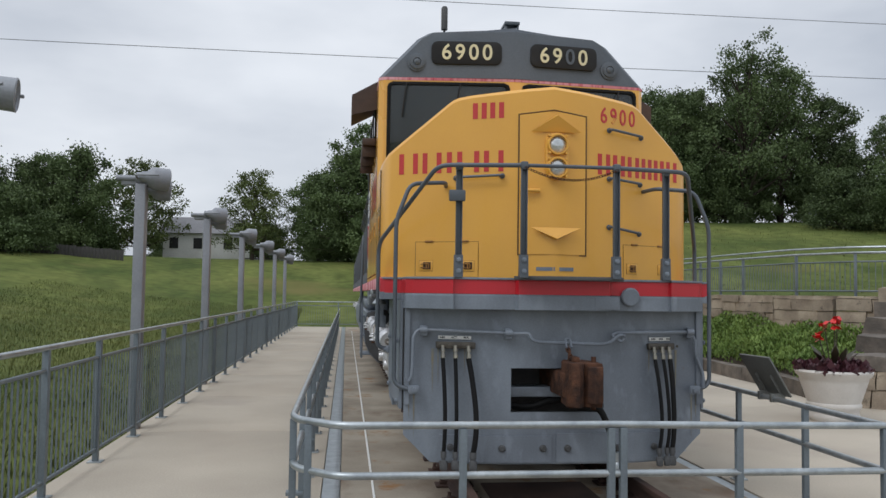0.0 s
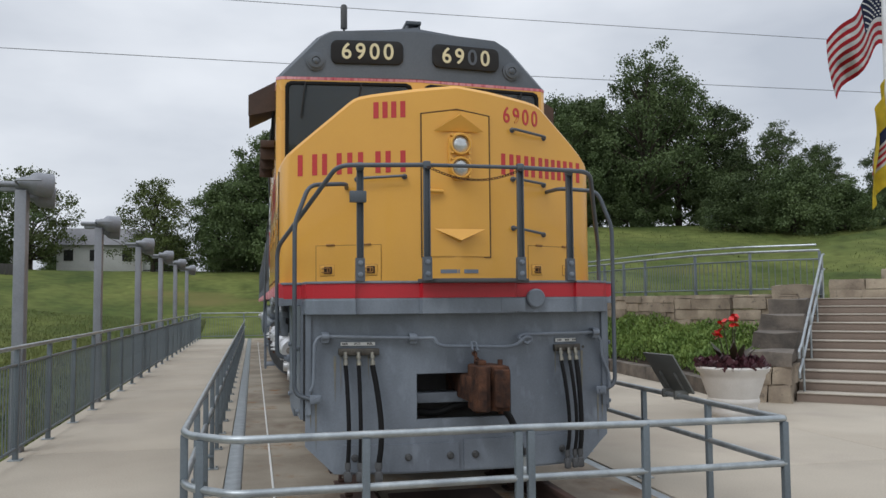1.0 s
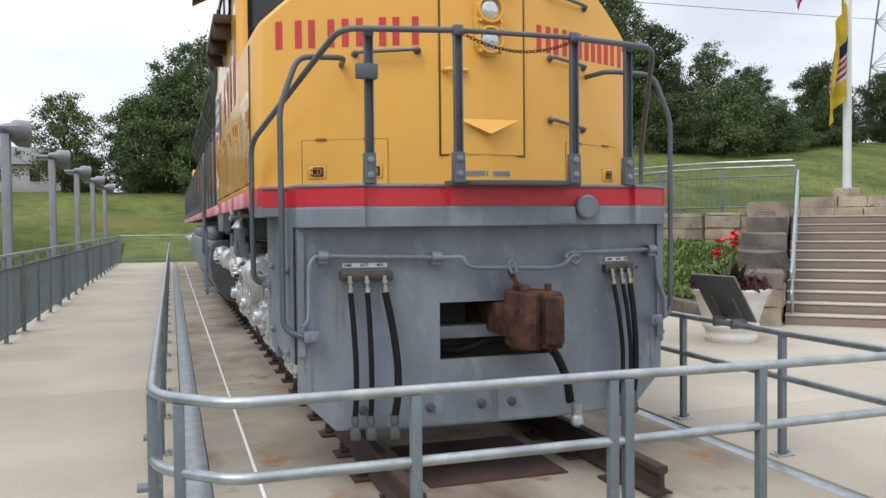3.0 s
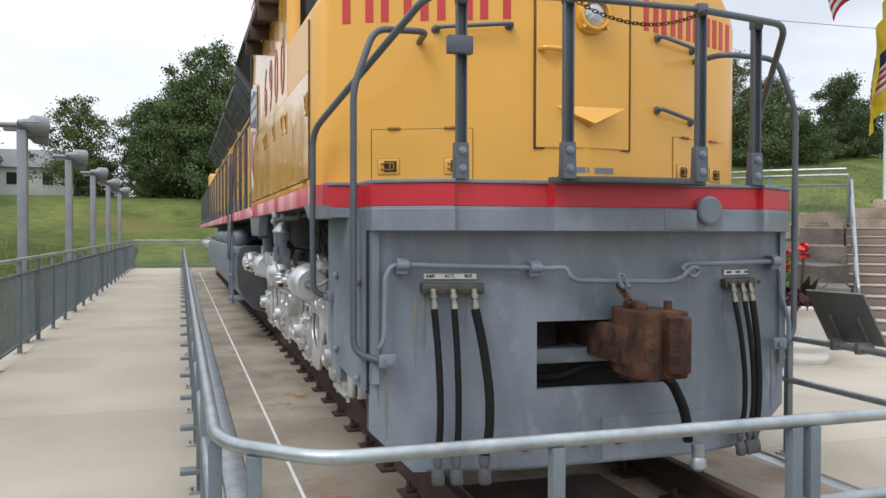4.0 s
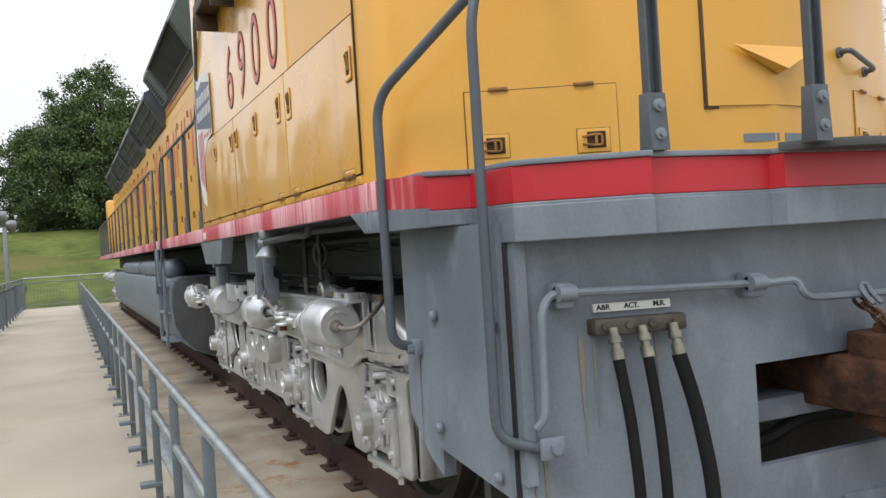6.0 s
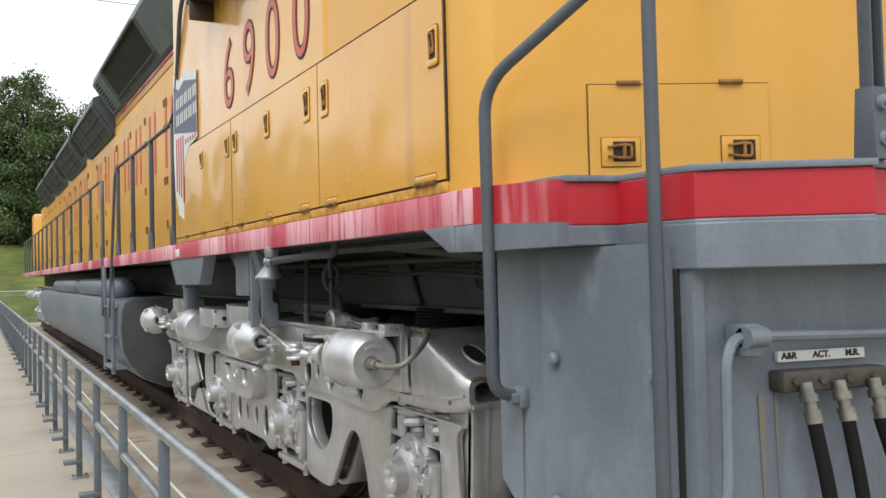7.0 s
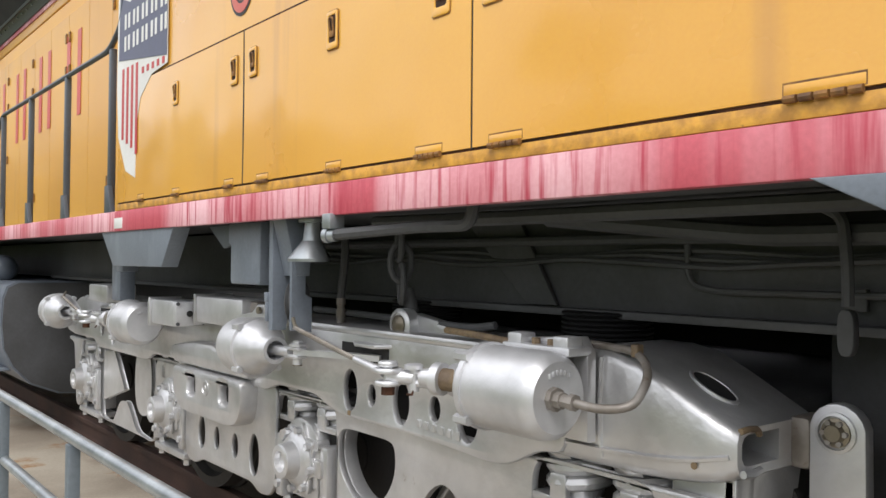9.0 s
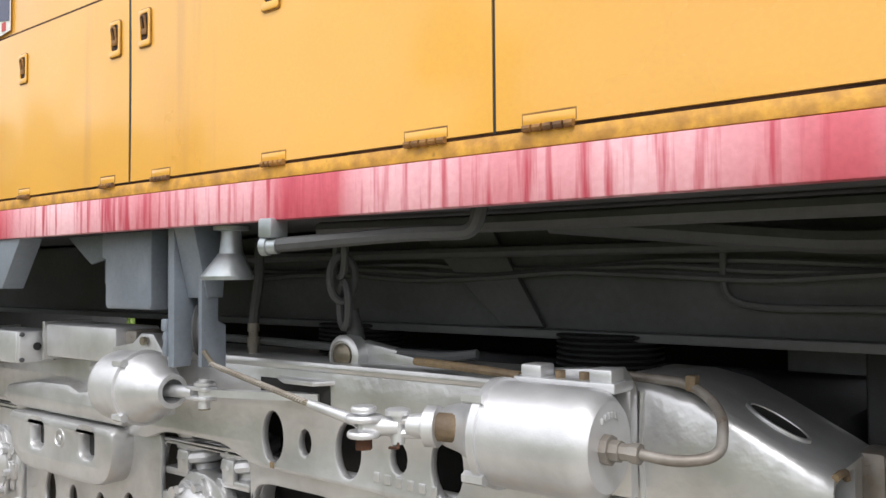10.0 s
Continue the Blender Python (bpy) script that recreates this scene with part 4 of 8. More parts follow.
# hatches low on the nose
for x0, x1 in ((1.491, 2.016), (3.335, 3.87)):
    hatch = nose_plate(x0, x1, 1.905, 2.210, 0.006, YELLOW, "hatch", NOSE, "yellow sand hatch with recessed latches")
    for s in ("l", "r", "t"):
        groove(x0, x1, 1.905, 2.210, NOSE, s, 0.004, NOSE_GAP)
    for k in (0.22, 0.78):
        xx = x0 + (x1 - x0) * k
        m = on_nose(xx, 2.215, 0.012)
        bm = B()
        for u in (-0.025, 0, 0.025):
            rod(bm, m @ Vector((u - 0.012, 0, 0)), m @ Vector((u + 0.012, 0, 0)), 0.0085, seg=8)
        part("hinge", bm, HINGE, hatch)
    for k in (0.17, 0.83):
        xx = x0 + (x1 - x0) * k
        m = on_nose(xx, 1.998, 0.008)
        bm = B()
        box(bm, -0.062, 0.062, -0.045, 0.045, -0.006, 0.004, 0.002, m)
        pl = part("latch_plate", bm, YELLOW, hatch)
        part("plate_edge", box(B(), -0.0645, 0.0645, -0.0475, 0.0475, -0.006, 0.0005, 0, m), HINGE, hatch)
        part("latch_pocket", box(B(), -0.026, 0.046, -0.030, 0.033, 0.003, 0.006, 0.001, m), LATCH_RECESS, hatch)
        bm = B()
        tube(bm, [m @ Vector(v) for v in ((-0.045, -0.014, 0.012), (-0.005, -0.020, 0.014), (0.03, -0.020, 0.014), (0.03, 0.020, 0.014), (-0.005, 0.020, 0.014), (-0.045, 0.014, 0.012))], 0.0045, 0.01, 6)
        rod(bm, m @ Vector((0.008, -0.024, 0.012)), m @ Vector((0.008, 0.026, 0.012)), 0.006, seg=8)
        part("latch", bm, HINGE, hatch)


# painted letters: the road name as plain bars, the road number as figures
def word_bars(x0, x1, z0, z1, widths):
    """A painted word as plain bars: two for a wide letter, one for a narrow one."""
    w = (x1 - x0) / sum(widths)
    u = x0
    for n in widths:
        a, b, k = u + w * 0.10, u + w * (n - 0.10), 0.042
        for u0, u1 in ((a, a + k), (b - k, b)) if n > 0.6 else (((a + b - k) / 2, (a + b + k) / 2),):
            nose_plate(u0, u1, z0, z1, 0.003, LETTER, "lettering_bar", NOSE)
        u += w * n


word_bars(1.315, 2.24, 2.825, 3.01, (1, 1, 0.45, 1.1, 1))
word_bars(3.05, 3.965, 2.825, 3.01, (1, 1, 1, 0.45, 0.9, 0.45, 1))
word_bars(1.945, 2.235, 3.295, 3.435, (1, 1))
for i, ch in enumerate("6900"):
    x = 3.125 + i * 0.10
    bm = B()
    letters(bm, ch, 0.20, on_nose(x, 3.35, 0.002) @ Matrix.Diagonal((0.8, 1.0, 1.0, 1.0)), 0.002, 0.002)
    part("road_number", bm, LETTER, NOSE)


# grab irons
def grab(p0, p1, out=(0, -0.07, 0), r=0.012, parent=None, mat=None, curl=0.04):
    o, a, b = Vector(out), Vector(p0), Vector(p1)
    bm = B()
    d = (b - a).normalized()
    tube(bm, [a, a + o * 0.9, a + o + d * curl, b + o - d * curl, b + o * 0.9, b], r, 0.025, 8)
    for q in (a, b):
        lathe(bm, q - o * 0.1, o, [(0, 0.024), (0.025, 0.024), (0.03, 0.015)], 10)
    part("grab_iron", bm, mat or GREY_RAIL, parent or NOSE)


def ny(x):
    return nose_y(x) + 0.005


for x0, z0, x1, z1 in ((1.825, 2.775, 2.21, 2.785), (3.18, 3.225, 3.525, 3.195), (3.18, 2.79, 3.515, 2.765), (3.18, 2.36, 3.505, 2.315)):
    grab((x0, ny(x0), z0), (x1, ny(x1), z1))

# front handrails on the deck plate
RAILS = GREY_RAIL
for x, yp, top in ((1.776, 6.69, 2.77), (2.272, 6.505, 2.765), (3.03, 6.505, 2.765), (3.515, 6.69, 2.77)):
    # a channel section, open to the front
    bm = box(B(), x - 0.026, x + 0.026, yp + 0.008, yp + 0.018, 1.90, top, 0.003)
    for u in (-0.023, 0.023):
        box(bm, x + u - 0.004, x + u + 0.004, yp - 0.018, yp + 0.010, 1.90, top, 0.002)
    p = part("handrail_post", bm, RAILS, LOCO)
    bm = plate(B(), "x", x, [(yp + 0.035, 1.89), (yp - 0.03, 1.89), (yp - 0.02, 2.07), (yp + 0.025, 2.07)], thick=0.072, edge=0.004)
    part("post_socket", bm, RAILS, p)
    for z in (1.94, 2.03):
        part("socket_bolt", lathe(B(), (x, yp - 0.022, z), (0, -1, 0), [(0, 0.020), (0.012, 0.020), (0.014, 0.011), (0.022, 0.011)], 10), GREY, p)
    part("rail_clamp", box(B(), x - 0.03, x + 0.03, yp - 0.03, yp + 0.03, top - 0.015, top + 0.05, 0.012), RAILS, p)
bm = box(B(), 1.69, 1.82, 6.625, 6.675, 2.50, 2.59, 0.008)
part("latch_box", bm, RAILS, LOCO)
for s in (0, 1):
    f = (lambda v: v) if not s else mir
    foot = 1.27 if not s else 1.10
    tube_a = [(2.272, 6.505, 2.785), (1.60, 6.66, 2.79), (1.163, 7.535, 2.20), (1.165, 7.53, foot + 0.0), (1.29, 7.54, foot - 0.02)]
    part("corner_handrail", tube(B(), [(f(a), b, c) for a, b, c in tube_a], 0.019, 0.10, 10), RAILS, LOCO)
    tube_b = [(1.74, nose_y(1.74), 2.705), (1.71, 7.08, 2.705), (1.40, 6.98, 2.675), (1.284, 6.95, 2.36), (1.284, 6.95, 1.0), (1.42, 6.90, 0.962)]
    part("step_handrail", tube(B(), [(f(a), b, c) for a, b, c in tube_b], 0.018, 0.08, 10), RAILS, LOCO)
    bm = B()
    lathe(bm, (f(1.275), 7.54, foot - 0.02), (1 if not s else -1, 0, 0), [(-0.02, 0.024), (0.02, 0.024)], 12)
    box(bm, min(f(1.245), f(1.29)), max(f(1.245), f(1.29)), 7.505, 7.56, foot - 0.052, foot + 0.012, 0.012)
    rod(bm, (f(1.245), 7.527, foot - 0.02), (f(1.222), 7.527, foot - 0.02), 0.021, seg=6)
    part("handrail_foot", bm, GREY, LOCO)
    part("rust_run", plate(B(), "x", f(1.2735), [(7.533, foot - 0.06), (7.547, foot - 0.06), (7.543, foot - 0.15), (7.540, 0.88), (7.536, foot - 0.15)], thick=0.0016), STAIN, LOCO)
    bm = B()
    box(bm, min(f(1.40), f(1.49)), max(f(1.40), f(1.49)), 6.865, 6.885, 0.93, 1.0, 0.008)
    rod(bm, (f(1.45), 6.85, 0.965), (f(1.45), 6.87, 0.965), 0.02, seg=6)
    part("handrail_foot", bm, GREY, LOCO)
part("cross_rail", tube(B(), [(2.272, 6.505, 2.785), (3.03, 6.505, 2.785)], 0.016, 0, 10), RAILS, LOCO)
bm = B()
for i in range(34):
    u = i / 33
    x = 2.285 + 0.735 * u
    z = 2.76 - 0.40 * (u - u * u) * 0.9
    m = Matrix.Translation((x, 6.46, z)) @ Matrix.Rotation((1 if i % 2 else -1) * 0.7, 4, "X") @ Matrix.Rotation(math.atan(-0.36 * (1 - 2 * u)) * -1, 4, "Y")
    pts = [m @ Vector((0.017 * math.cos(a) , 0, 0.009 * math.sin(a))) for a in [k * math.pi / 4 for k in range(9)]]
    tube(bm, pts, 0.003, 0, 5)
tagged(part("safety_chain", bm, RUST, LOCO), kind="stuff")

# marker disc on the stripe
part("marker_disc", lathe(B(), (3.205, 6.69, 1.745), (0, -1, 0), [(0, 0.078), (0.03, 0.078), (0.04, 0.066), (0.04, 0.02)], 24), GREY, LOCO, "round grey cover disc")
part("label_panel", box(B(), 2.90, 3.10, 6.628, 6.64, 1.64, 1.745, 0.003), GREY, LOCO)
LIP = [(1.352, 7.10), (1.352, 6.97), (1.367, 6.897), (1.418, 6.846), (1.737, 6.661), (1.746, 6.696), (2.243, 6.686), (2.262, 6.636), (XC, 6.621)]
bm = plate(B(), "z", 1.6872, LIP + [(mir(a), b) for a, b in reversed(LIP[:-1])], thick=0.1145, edge=0.004)
part("buffer_lip", bm, GREY, LOCO, sharp=12)

# pilot ironwork
bm = B()
tube(bm, [(1.405, 6.84, 1.03), (1.425, 6.82, 1.06), (1.43, 6.82, 1.12), (1.435, 6.82, 1.40), (1.47, 6.83, 1.455), (1.60, 6.82, 1.455), (2.28, 6.82, 1.435), (2.37, 6.80, 1.44), (2.385, 6.79, 1.39), (2.44, 6.80, 1.37), (2.98, 6.80, 1.355), (3.05, 6.79, 1.37), (3.13, 6.79, 1.44), (3.19, 6.80, 1.42), (3.15, 6.80, 1.37), (3.06, 6.80, 1.43), (3.12, 6.82, 1.45),
              (3.78, 6.82, 1.455), (3.85, 6.83, 1.40), (3.86, 6.83, 1.25), (3.93, 6.84, 1.10), (3.93, 6.84, 0.98)], 0.014, 0.035, 8)
part("uncoupling_lever", bm, GREY, LOCO)
for x, z in ((1.52, 1.455), (2.20, 1.44), (3.80, 1.455)):
    bm = B()
    box(bm, x - 0.03, x + 0.03, 6.81, 6.885, z - 0.05, z + 0.035, 0.012)
    rod(bm, (x - 0.03, 6.815, z), (x + 0.03, 6.815, z), 0.028, seg=12)
    part("lever_bracket", bm, GREY, LOCO)
for x0, xs, tail in ((1.625, (1.675, 1.775, 1.88), 0.42), (3.41, (3.455, 3.535, 3.60), 0.44)):
    x1 = xs[-1] + 0.06
    part("hose_label", box(B(), x0 + 0.02, x1 - 0.03, 6.868, 6.880, 1.380, 1.408, 0.001), WHITE, LOCO, "white strip label over the hoses")
    if x0 < 2:
        for word, u in (("A&R", 0.12), ("ACT.", 0.49), ("M.R.", 0.85)):
            bm = letters(B(), word, 0.024, Matrix.Translation((x0 + 0.02 + (x1 - x0 - 0.05) * u, 6.8665, 1.395)) @ Matrix.Rotation(radians(90), 4, "X"), 0.0008, 0.0008)
            part("label_word", bm, BLACK_LINE, LOCO)
    bm = B()
    for k, u in enumerate((0.05, 0.42, 0.78) if x0 > 2 else ()):
        cx = x0 + 0.03 + (x1 - x0 - 0.05) * u
        for q in range(3):
            box(bm, cx + q * 0.014, cx + q * 0.014 + 0.009, 6.8655, 6.868, 1.388, 1.402)
    if x0 > 2:
        tagged(part("label_lettering", bm, BLACK_LINE, LOCO), kind="stuff")
    bm = box(B(), x0, x1, 6.83, 6.885, 1.305, 1.36, 0.008)
    for q in range(4):
        rod(bm, (x0 + 0.03 + q * 0.08, 6.82, 1.335), (x0 + 0.03 + q * 0.08, 6.83, 1.335), 0.012, seg=8)
    part("hose_manifold", bm, MANIFOLD, LOCO, "oil-darkened hose manifold")
    for i, x in enumerate(xs):
        sway = (0.02, 0.01, 0.06)[i] if x0 < 2 else (0.05, 0.04, 0.02)[i]
        fit_bm = B()
        lathe(fit_bm, (x, 6.82, 1.33), (0.02, -0.25, -1), [(0, 0.016), (0.03, 0.016), (0.03, 0.021), (0.05, 0.021), (0.05, 0.014), (0.07, 0.014), (0.07, 0.020), (0.105, 0.020)], 12)
        part("hose_fitting", fit_bm, FITTING, LOCO)
        r = (0.017, 0.016, 0.022)[i]
        line = [(x, 6.795, 1.23), (x + sway * 0.5, 6.765, 1.05), (x + sway, 6.75, 0.8), (x + sway, 6.755, 0.6), (x + sway * 0.7, 6.78, tail + 0.04)]
        part("air_hose", tube(B(), line, r, 0.2, 10, 8), RUBBER, LOCO, "black rubber air hose")
        bm = B()
        e = Vector((x + sway * 0.7, 6.78, tail + 0.06))
        lathe(bm, e, (0, -0.05, -1), [(0, r + 0.006), (0.05, r + 0.006), (0.05, r), (0.07, r), (0.075, 0.03), (0.105, 0.034), (0.115, 0.02)], 12)
        box(bm, e.x - 0.03, e.x + 0.03, e.y - 0.035, e.y + 0.012, e.z - 0.15, e.z - 0.09, 0.015)
        part("hose_coupling", bm, UNDER, LOCO)

# coupler
bm = B()
box(bm, 2.60, 2.79, 6.5, 7.35, 0.94, 1.14, 0.02)
part("coupler_shank", bm, RUST, LOCO)
CO = Matrix.Translation((2.745, 6.54, 1.06)) @ Matrix.Diagonal((0.57, 0.78, 0.95, 1.0)) @ Matrix.Translation((-2.66, -6.36, -1.06))
bm = plate(B(), "z", 1.055, [(2.52, 6.66), (2.45, 6.52), (2.425, 6.30), (2.47, 6.14), (2.56, 6.10), (2.62, 6.13), (2.66, 6.20), (2.72, 6.14), (2.90, 6.15), (2.915, 6.48), (2.80, 6.66)], thick=0.36, edge=0.014)
box(bm, 2.54, 2.66, 6.34, 6.54, 1.22, 1.275, 0.02)
box(bm, 2.50, 2.66, 6.36, 6.52, 0.845, 0.90, 0.02)
bmesh.ops.transform(bm, matrix=CO, verts=bm.verts)
HEADC = part("coupler_head", bm, RUST, LOCO, "heavy rusted knuckle coupler", sharp=28)
bm = plate(B(), "z", 1.06, [(2.675, 6.30), (2.69, 6.12), (2.76, 6.06), (2.88, 6.09), (2.94, 6.22), (2.93, 6.40), (2.72, 6.42)], thick=0.30, edge=0.014)
rod(bm, (2.84, 6.32, 0.84), (2.84, 6.32, 1.28), 0.035, seg=14)
bmesh.ops.transform(bm, matrix=CO, verts=bm.verts)
part("knuckle", bm, RUST, HEADC, sharp=28)
CH = Vector((0, 0.13, 0.085))
for i in range(4):
    c = Vector((2.69, 6.62, 1.262)) + CH * (i / 3.6)
    m = Matrix.Translation(c) @ Matrix.Rotation(radians(-56), 4, "X") @ Matrix.Rotation(radians(90 * (i % 2)), 4, "Z")
    part("chain_link", tube(B(), [m @ Vector((0.017 * math.cos(a), 0, 0.034 * math.sin(a))) for a in [k * math.pi / 5 for k in range(11)]], 0.007, 0, 6), RUST, LOCO)
part("lift_hook", tube(B(), [(2.67, 6.74, 1.33), (2.67, 6.775, 1.36), (2.67, 6.80, 1.40), (2.71, 6.80, 1.40), (2.71, 6.775, 1.36), (2.71, 6.74, 1.33)], 0.009, 0.02, 6), GREY, LOCO)
bm = tube(B(), [(2.86, 6.70, 0.88), (2.94, 6.62, 0.84), (3.02, 6.60, 0.66), (3.05, 6.62, 0.50)], 0.027, 0.12, 10, 8)
part("train_line_hose", bm, RUBBER, LOCO)
part("hose_coupling", lathe(B(), (3.05, 6.62, 0.51), (0.05, 0, -1), [(0, 0.034), (0.07, 0.034), (0.07, 0.028), (0.09, 0.04), (0.13, 0.042), (0.15, 0.02)], 12), GALV, LOCO)
bm = B()
tube(bm, [(2.24, 7.0, 0.83), (2.45, 7.0, 0.80), (2.62, 6.98, 0.88), (3.0, 6.98, 0.86)], 0.03, 0.1, 8)
part("pilot_hose", bm, RUBBER, LOCO)
part("coupler_carrier", box(B(), 2.18, 3.14, 6.93, 7.10, 0.90, 0.985, 0.01), GREY, LOCO)
# lower plates, slots and bolts
for x0, x1 in ((1.66, 2.58), (2.62, 3.55)):
    bm = pilot_sheet([x0 + (x1 - x0) * k / 8 for k in range(9)], lambda x: 0.385, [0.49, 0.60 + 0.02 * (x0 > 2.6)], 6.882, 0.012)
    part("pilot_foot_plate", bm, GREY, LOCO, sharp=20)
    for k in (0.1, 0.55, 0.92):
        x = x0 + (x1 - x0) * k
        part("plate_bolt", lathe(B(), (x, 6.87, 0.50), (0, -1, 0), [(0, 0.03), (0.012, 0.03), (0.02, 0.018), (0.028, 0.018)], 10), UNDER, LOCO)
for s in (0, 1):
    f = (lambda v: v) if not s else mir
    # door over the step well: stands off the side sheet, with a dark gap round it
    for name, mat, grow, out in (("door_gap", BLACK, 0.012, 0.004), ("step_door", GREY, 0.0, 0.028)):
        bm = B()
        v = []
        for x, y, zl in ((1.360, 6.968 - grow, 0.80), (1.298, 7.42 + grow, 0.90)):
            for dx in (-out, 0.012):
                for z in (zl - grow, 1.697):
                    v.append(bm.verts.new((f(x + dx), y, z)))
        for a, b, c, d in ((0, 1, 5, 4), (2, 3, 7, 6), (0, 1, 3, 2), (4, 5, 7, 6), (1, 3, 7, 5), (0, 2, 6, 4)):
            bm.faces.new((v[a], v[b], v[c], v[d]))
        part(name, bm, mat, LOCO)
    for y, z in ((7.36, 1.38), (7.00, 1.36), (7.36, 0.97), (7.01, 0.86)):
        x = 1.352 - 0.06 * (y - 6.965) / 0.435 - 0.028
        part("door_bolt", lathe(B(), (f(x), y, z), (-1 if not s else 1, 0, 0), [(0, 0.02), (0.01, 0.02), (0.018, 0.012), (0.019, 0.002)], 10), GREY, LOCO)
    for x, z0, z1, w in ((1.452, 0.55, 0.925, 0.016), (1.41, 0.72, 1.015, 0.018), (1.645, 1.0, 1.30, 0.012), (1.60, 0.92, 1.30, 0.022), (1.86, 1.10, 1.30, 0.014)):
        part("rust_run", plate(B(), "y", 6.8785, [(f(x - w / 2), z1), (f(x + w / 2), z1), (f(x + w * 0.3), (z0 + z1) / 2), (f(x + w * 0.12), z0), (f(x - w * 0.25), (z0 + z1) / 2)], thick=0.0016), STAIN, LOCO)


# the ironwork follows the bend of the pilot plate
for ob in LOCO.children:
    if ob.name.split(".")[0] in ("uncoupling_lever", "lever_bracket", "hose_label", "label_word", "label_lettering", "hose_manifold", "hose_fitting", "air_hose", "hose_coupling", "plate_bolt", "lift_hook", "rust_run"):
        for v in ob.data.vertices:
            if v.co.y < 0.1:
                v.co.y += bow(v.co.x + XC)


# ---- cab details ----
def cab_y(x):
    return 8.86 - 0.14 * (1 - abs(x - XC) / 1.41)


def on_cab(x, z, out=0.0):
    s = 0.14 / 1.41 * (1 if x > XC else -1)
    return Matrix.Translation((x, cab_y(x) - out, z)) @ Matrix.Rotation(math.atan(s), 4, "Z") @ Matrix.Rotation(radians(90), 4, "X")


def cab_panel(name, poly, mat, out, parent, label="", thick=0.02, holes=()):
    """A flat panel on one half of the cab's front, given in world x and z."""
    cx = sum(a for a, b in poly) / len(poly)
    cz = sum(b for a, b in poly) / len(poly)
    bm = plate(B(), "z", 0, [(a - cx, b - cz) for a, b in poly], [[(a - cx, b - cz) for a, b in h] for h in holes], thick, thick * 0.2)
    bmesh.ops.transform(bm, matrix=on_cab(cx, cz, out), verts=bm.verts)
    return part(name, bm, mat, parent, label)


for s in (0, 1):
    f = (lambda v: v) if not s else mir
    win = [(1.27, 3.0), (1.27, 3.95), (1.285, 3.99), (1.33, 4.012), (2.52, 4.012), (2.57, 3.99), (2.585, 3.95), (2.585, 3.35)]
    ins = [(1.305, 3.04), (1.305, 3.93), (1.315, 3.96), (1.345, 3.978), (2.51, 3.978), (2.54, 3.96), (2.55, 3.93), (2.55, 3.39)]
    win, ins = [(f(a), b) for a, b in win], [(f(a), b) for a, b in ins]
    wf = cab_panel("windshield_frame", win, RUBBER, 0.008, CAB, "black rubber windshield gasket", 0.03, [ins])
    # grey panel: the dim cab and sky reflected in the glass, as colour
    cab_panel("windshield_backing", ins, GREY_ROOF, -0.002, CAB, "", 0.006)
    cab_panel("windshield", ins, GLASS, 0.004, CAB, "dark tinted windshield pane", 0.008)
    brd = rounded(min(f(1.735), f(2.49)), max(f(1.735), f(2.49)), 4.205, 4.455, 0.07)
    nbp = cab_panel("number_board", brd, BLACK, 0.012, ROOF, "black number board with pale figures", 0.03)
    cx = f(2.115)
    for i, ch in enumerate("6900"):
        if s and i == 2:
            mat_ch = GREY_ROOF
        else:
            mat_ch = AMBER
        bm = B()
        letters(bm, ch, 0.235, on_cab(cx + (i - 1.5) * 0.145, 4.33, 0.030) @ Matrix.Diagonal((0.95, 1, 1, 1)), 0.003, 0.003)
        part("board_figure", bm, mat_ch, nbp)
    c = Vector((f(1.585), cab_y(1.585) - 0.0, 4.225))
    lt = part("class_light", lathe(B(), c, (0, -1, 0), [(0, 0.10), (0.015, 0.10), (0.02, 0.075), (0.035, 0.075), (0.04, 0.045), (0.03, 0.04)], 24), GREY_ROOF, ROOF)
    part("class_lens", lathe(B(), c + Vector((0, -0.028, 0)), (0, -1, 0), [(0, 0.042), (0.012, 0.03), (0.016, 0.005)], 18), GREY_RAIL, lt)
    for x in (1.48, 2.05):
        x = f(x)
        part("wiper", tube(B(), [(x, cab_y(x) - 0.03, 4.0), (x - 0.02, cab_y(x) - 0.05, 3.9), (x - 0.05, cab_y(x) - 0.045, 3.62)], 0.009, 0.03, 6), BLACK, CAB)
    # side window, shade and ledge
    xo = 1.185
    bm = plate(B(), "x", f(1.180), rounded(9.45, 10.95, 3.51, 3.93, 0.05), [rounded(9.50, 10.17, 3.55, 3.89, 0.04), rounded(10.22, 10.90, 3.55, 3.89, 0.04)], 0.03, 0.005)
    part("side_window_frame", bm, RUBBER, CAB)
    for a, b in ((9.50, 10.17), (10.22, 10.90)):
        # black panel paints the unlit cab behind the side glass
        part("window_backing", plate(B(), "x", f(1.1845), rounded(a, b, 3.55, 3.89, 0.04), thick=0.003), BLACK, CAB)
        part("side_window", plate(B(), "x", f(1.177), rounded(a, b, 3.55, 3.89, 0.04), thick=0.008), GLASS, CAB)
    bm = B()
    v = [bm.verts.new((f(x), y, z)) for y in (9.38, 11.0) for x, z in ((1.19, 4.14), (0.90, 3.975), (0.90, 3.94), (1.19, 4.09))]
    for a, b, c2, d in ((0, 1, 2, 3), (4, 5, 6, 7), (0, 1, 5, 4), (1, 2, 6, 5), (2, 3, 7, 6), (3, 0, 4, 7)):
        bm.faces.new((v[a], v[b], v[c2], v[d]))
    aw = part("window_awning", bm, AWNING, CAB, "rust-brown awning over the cab window")
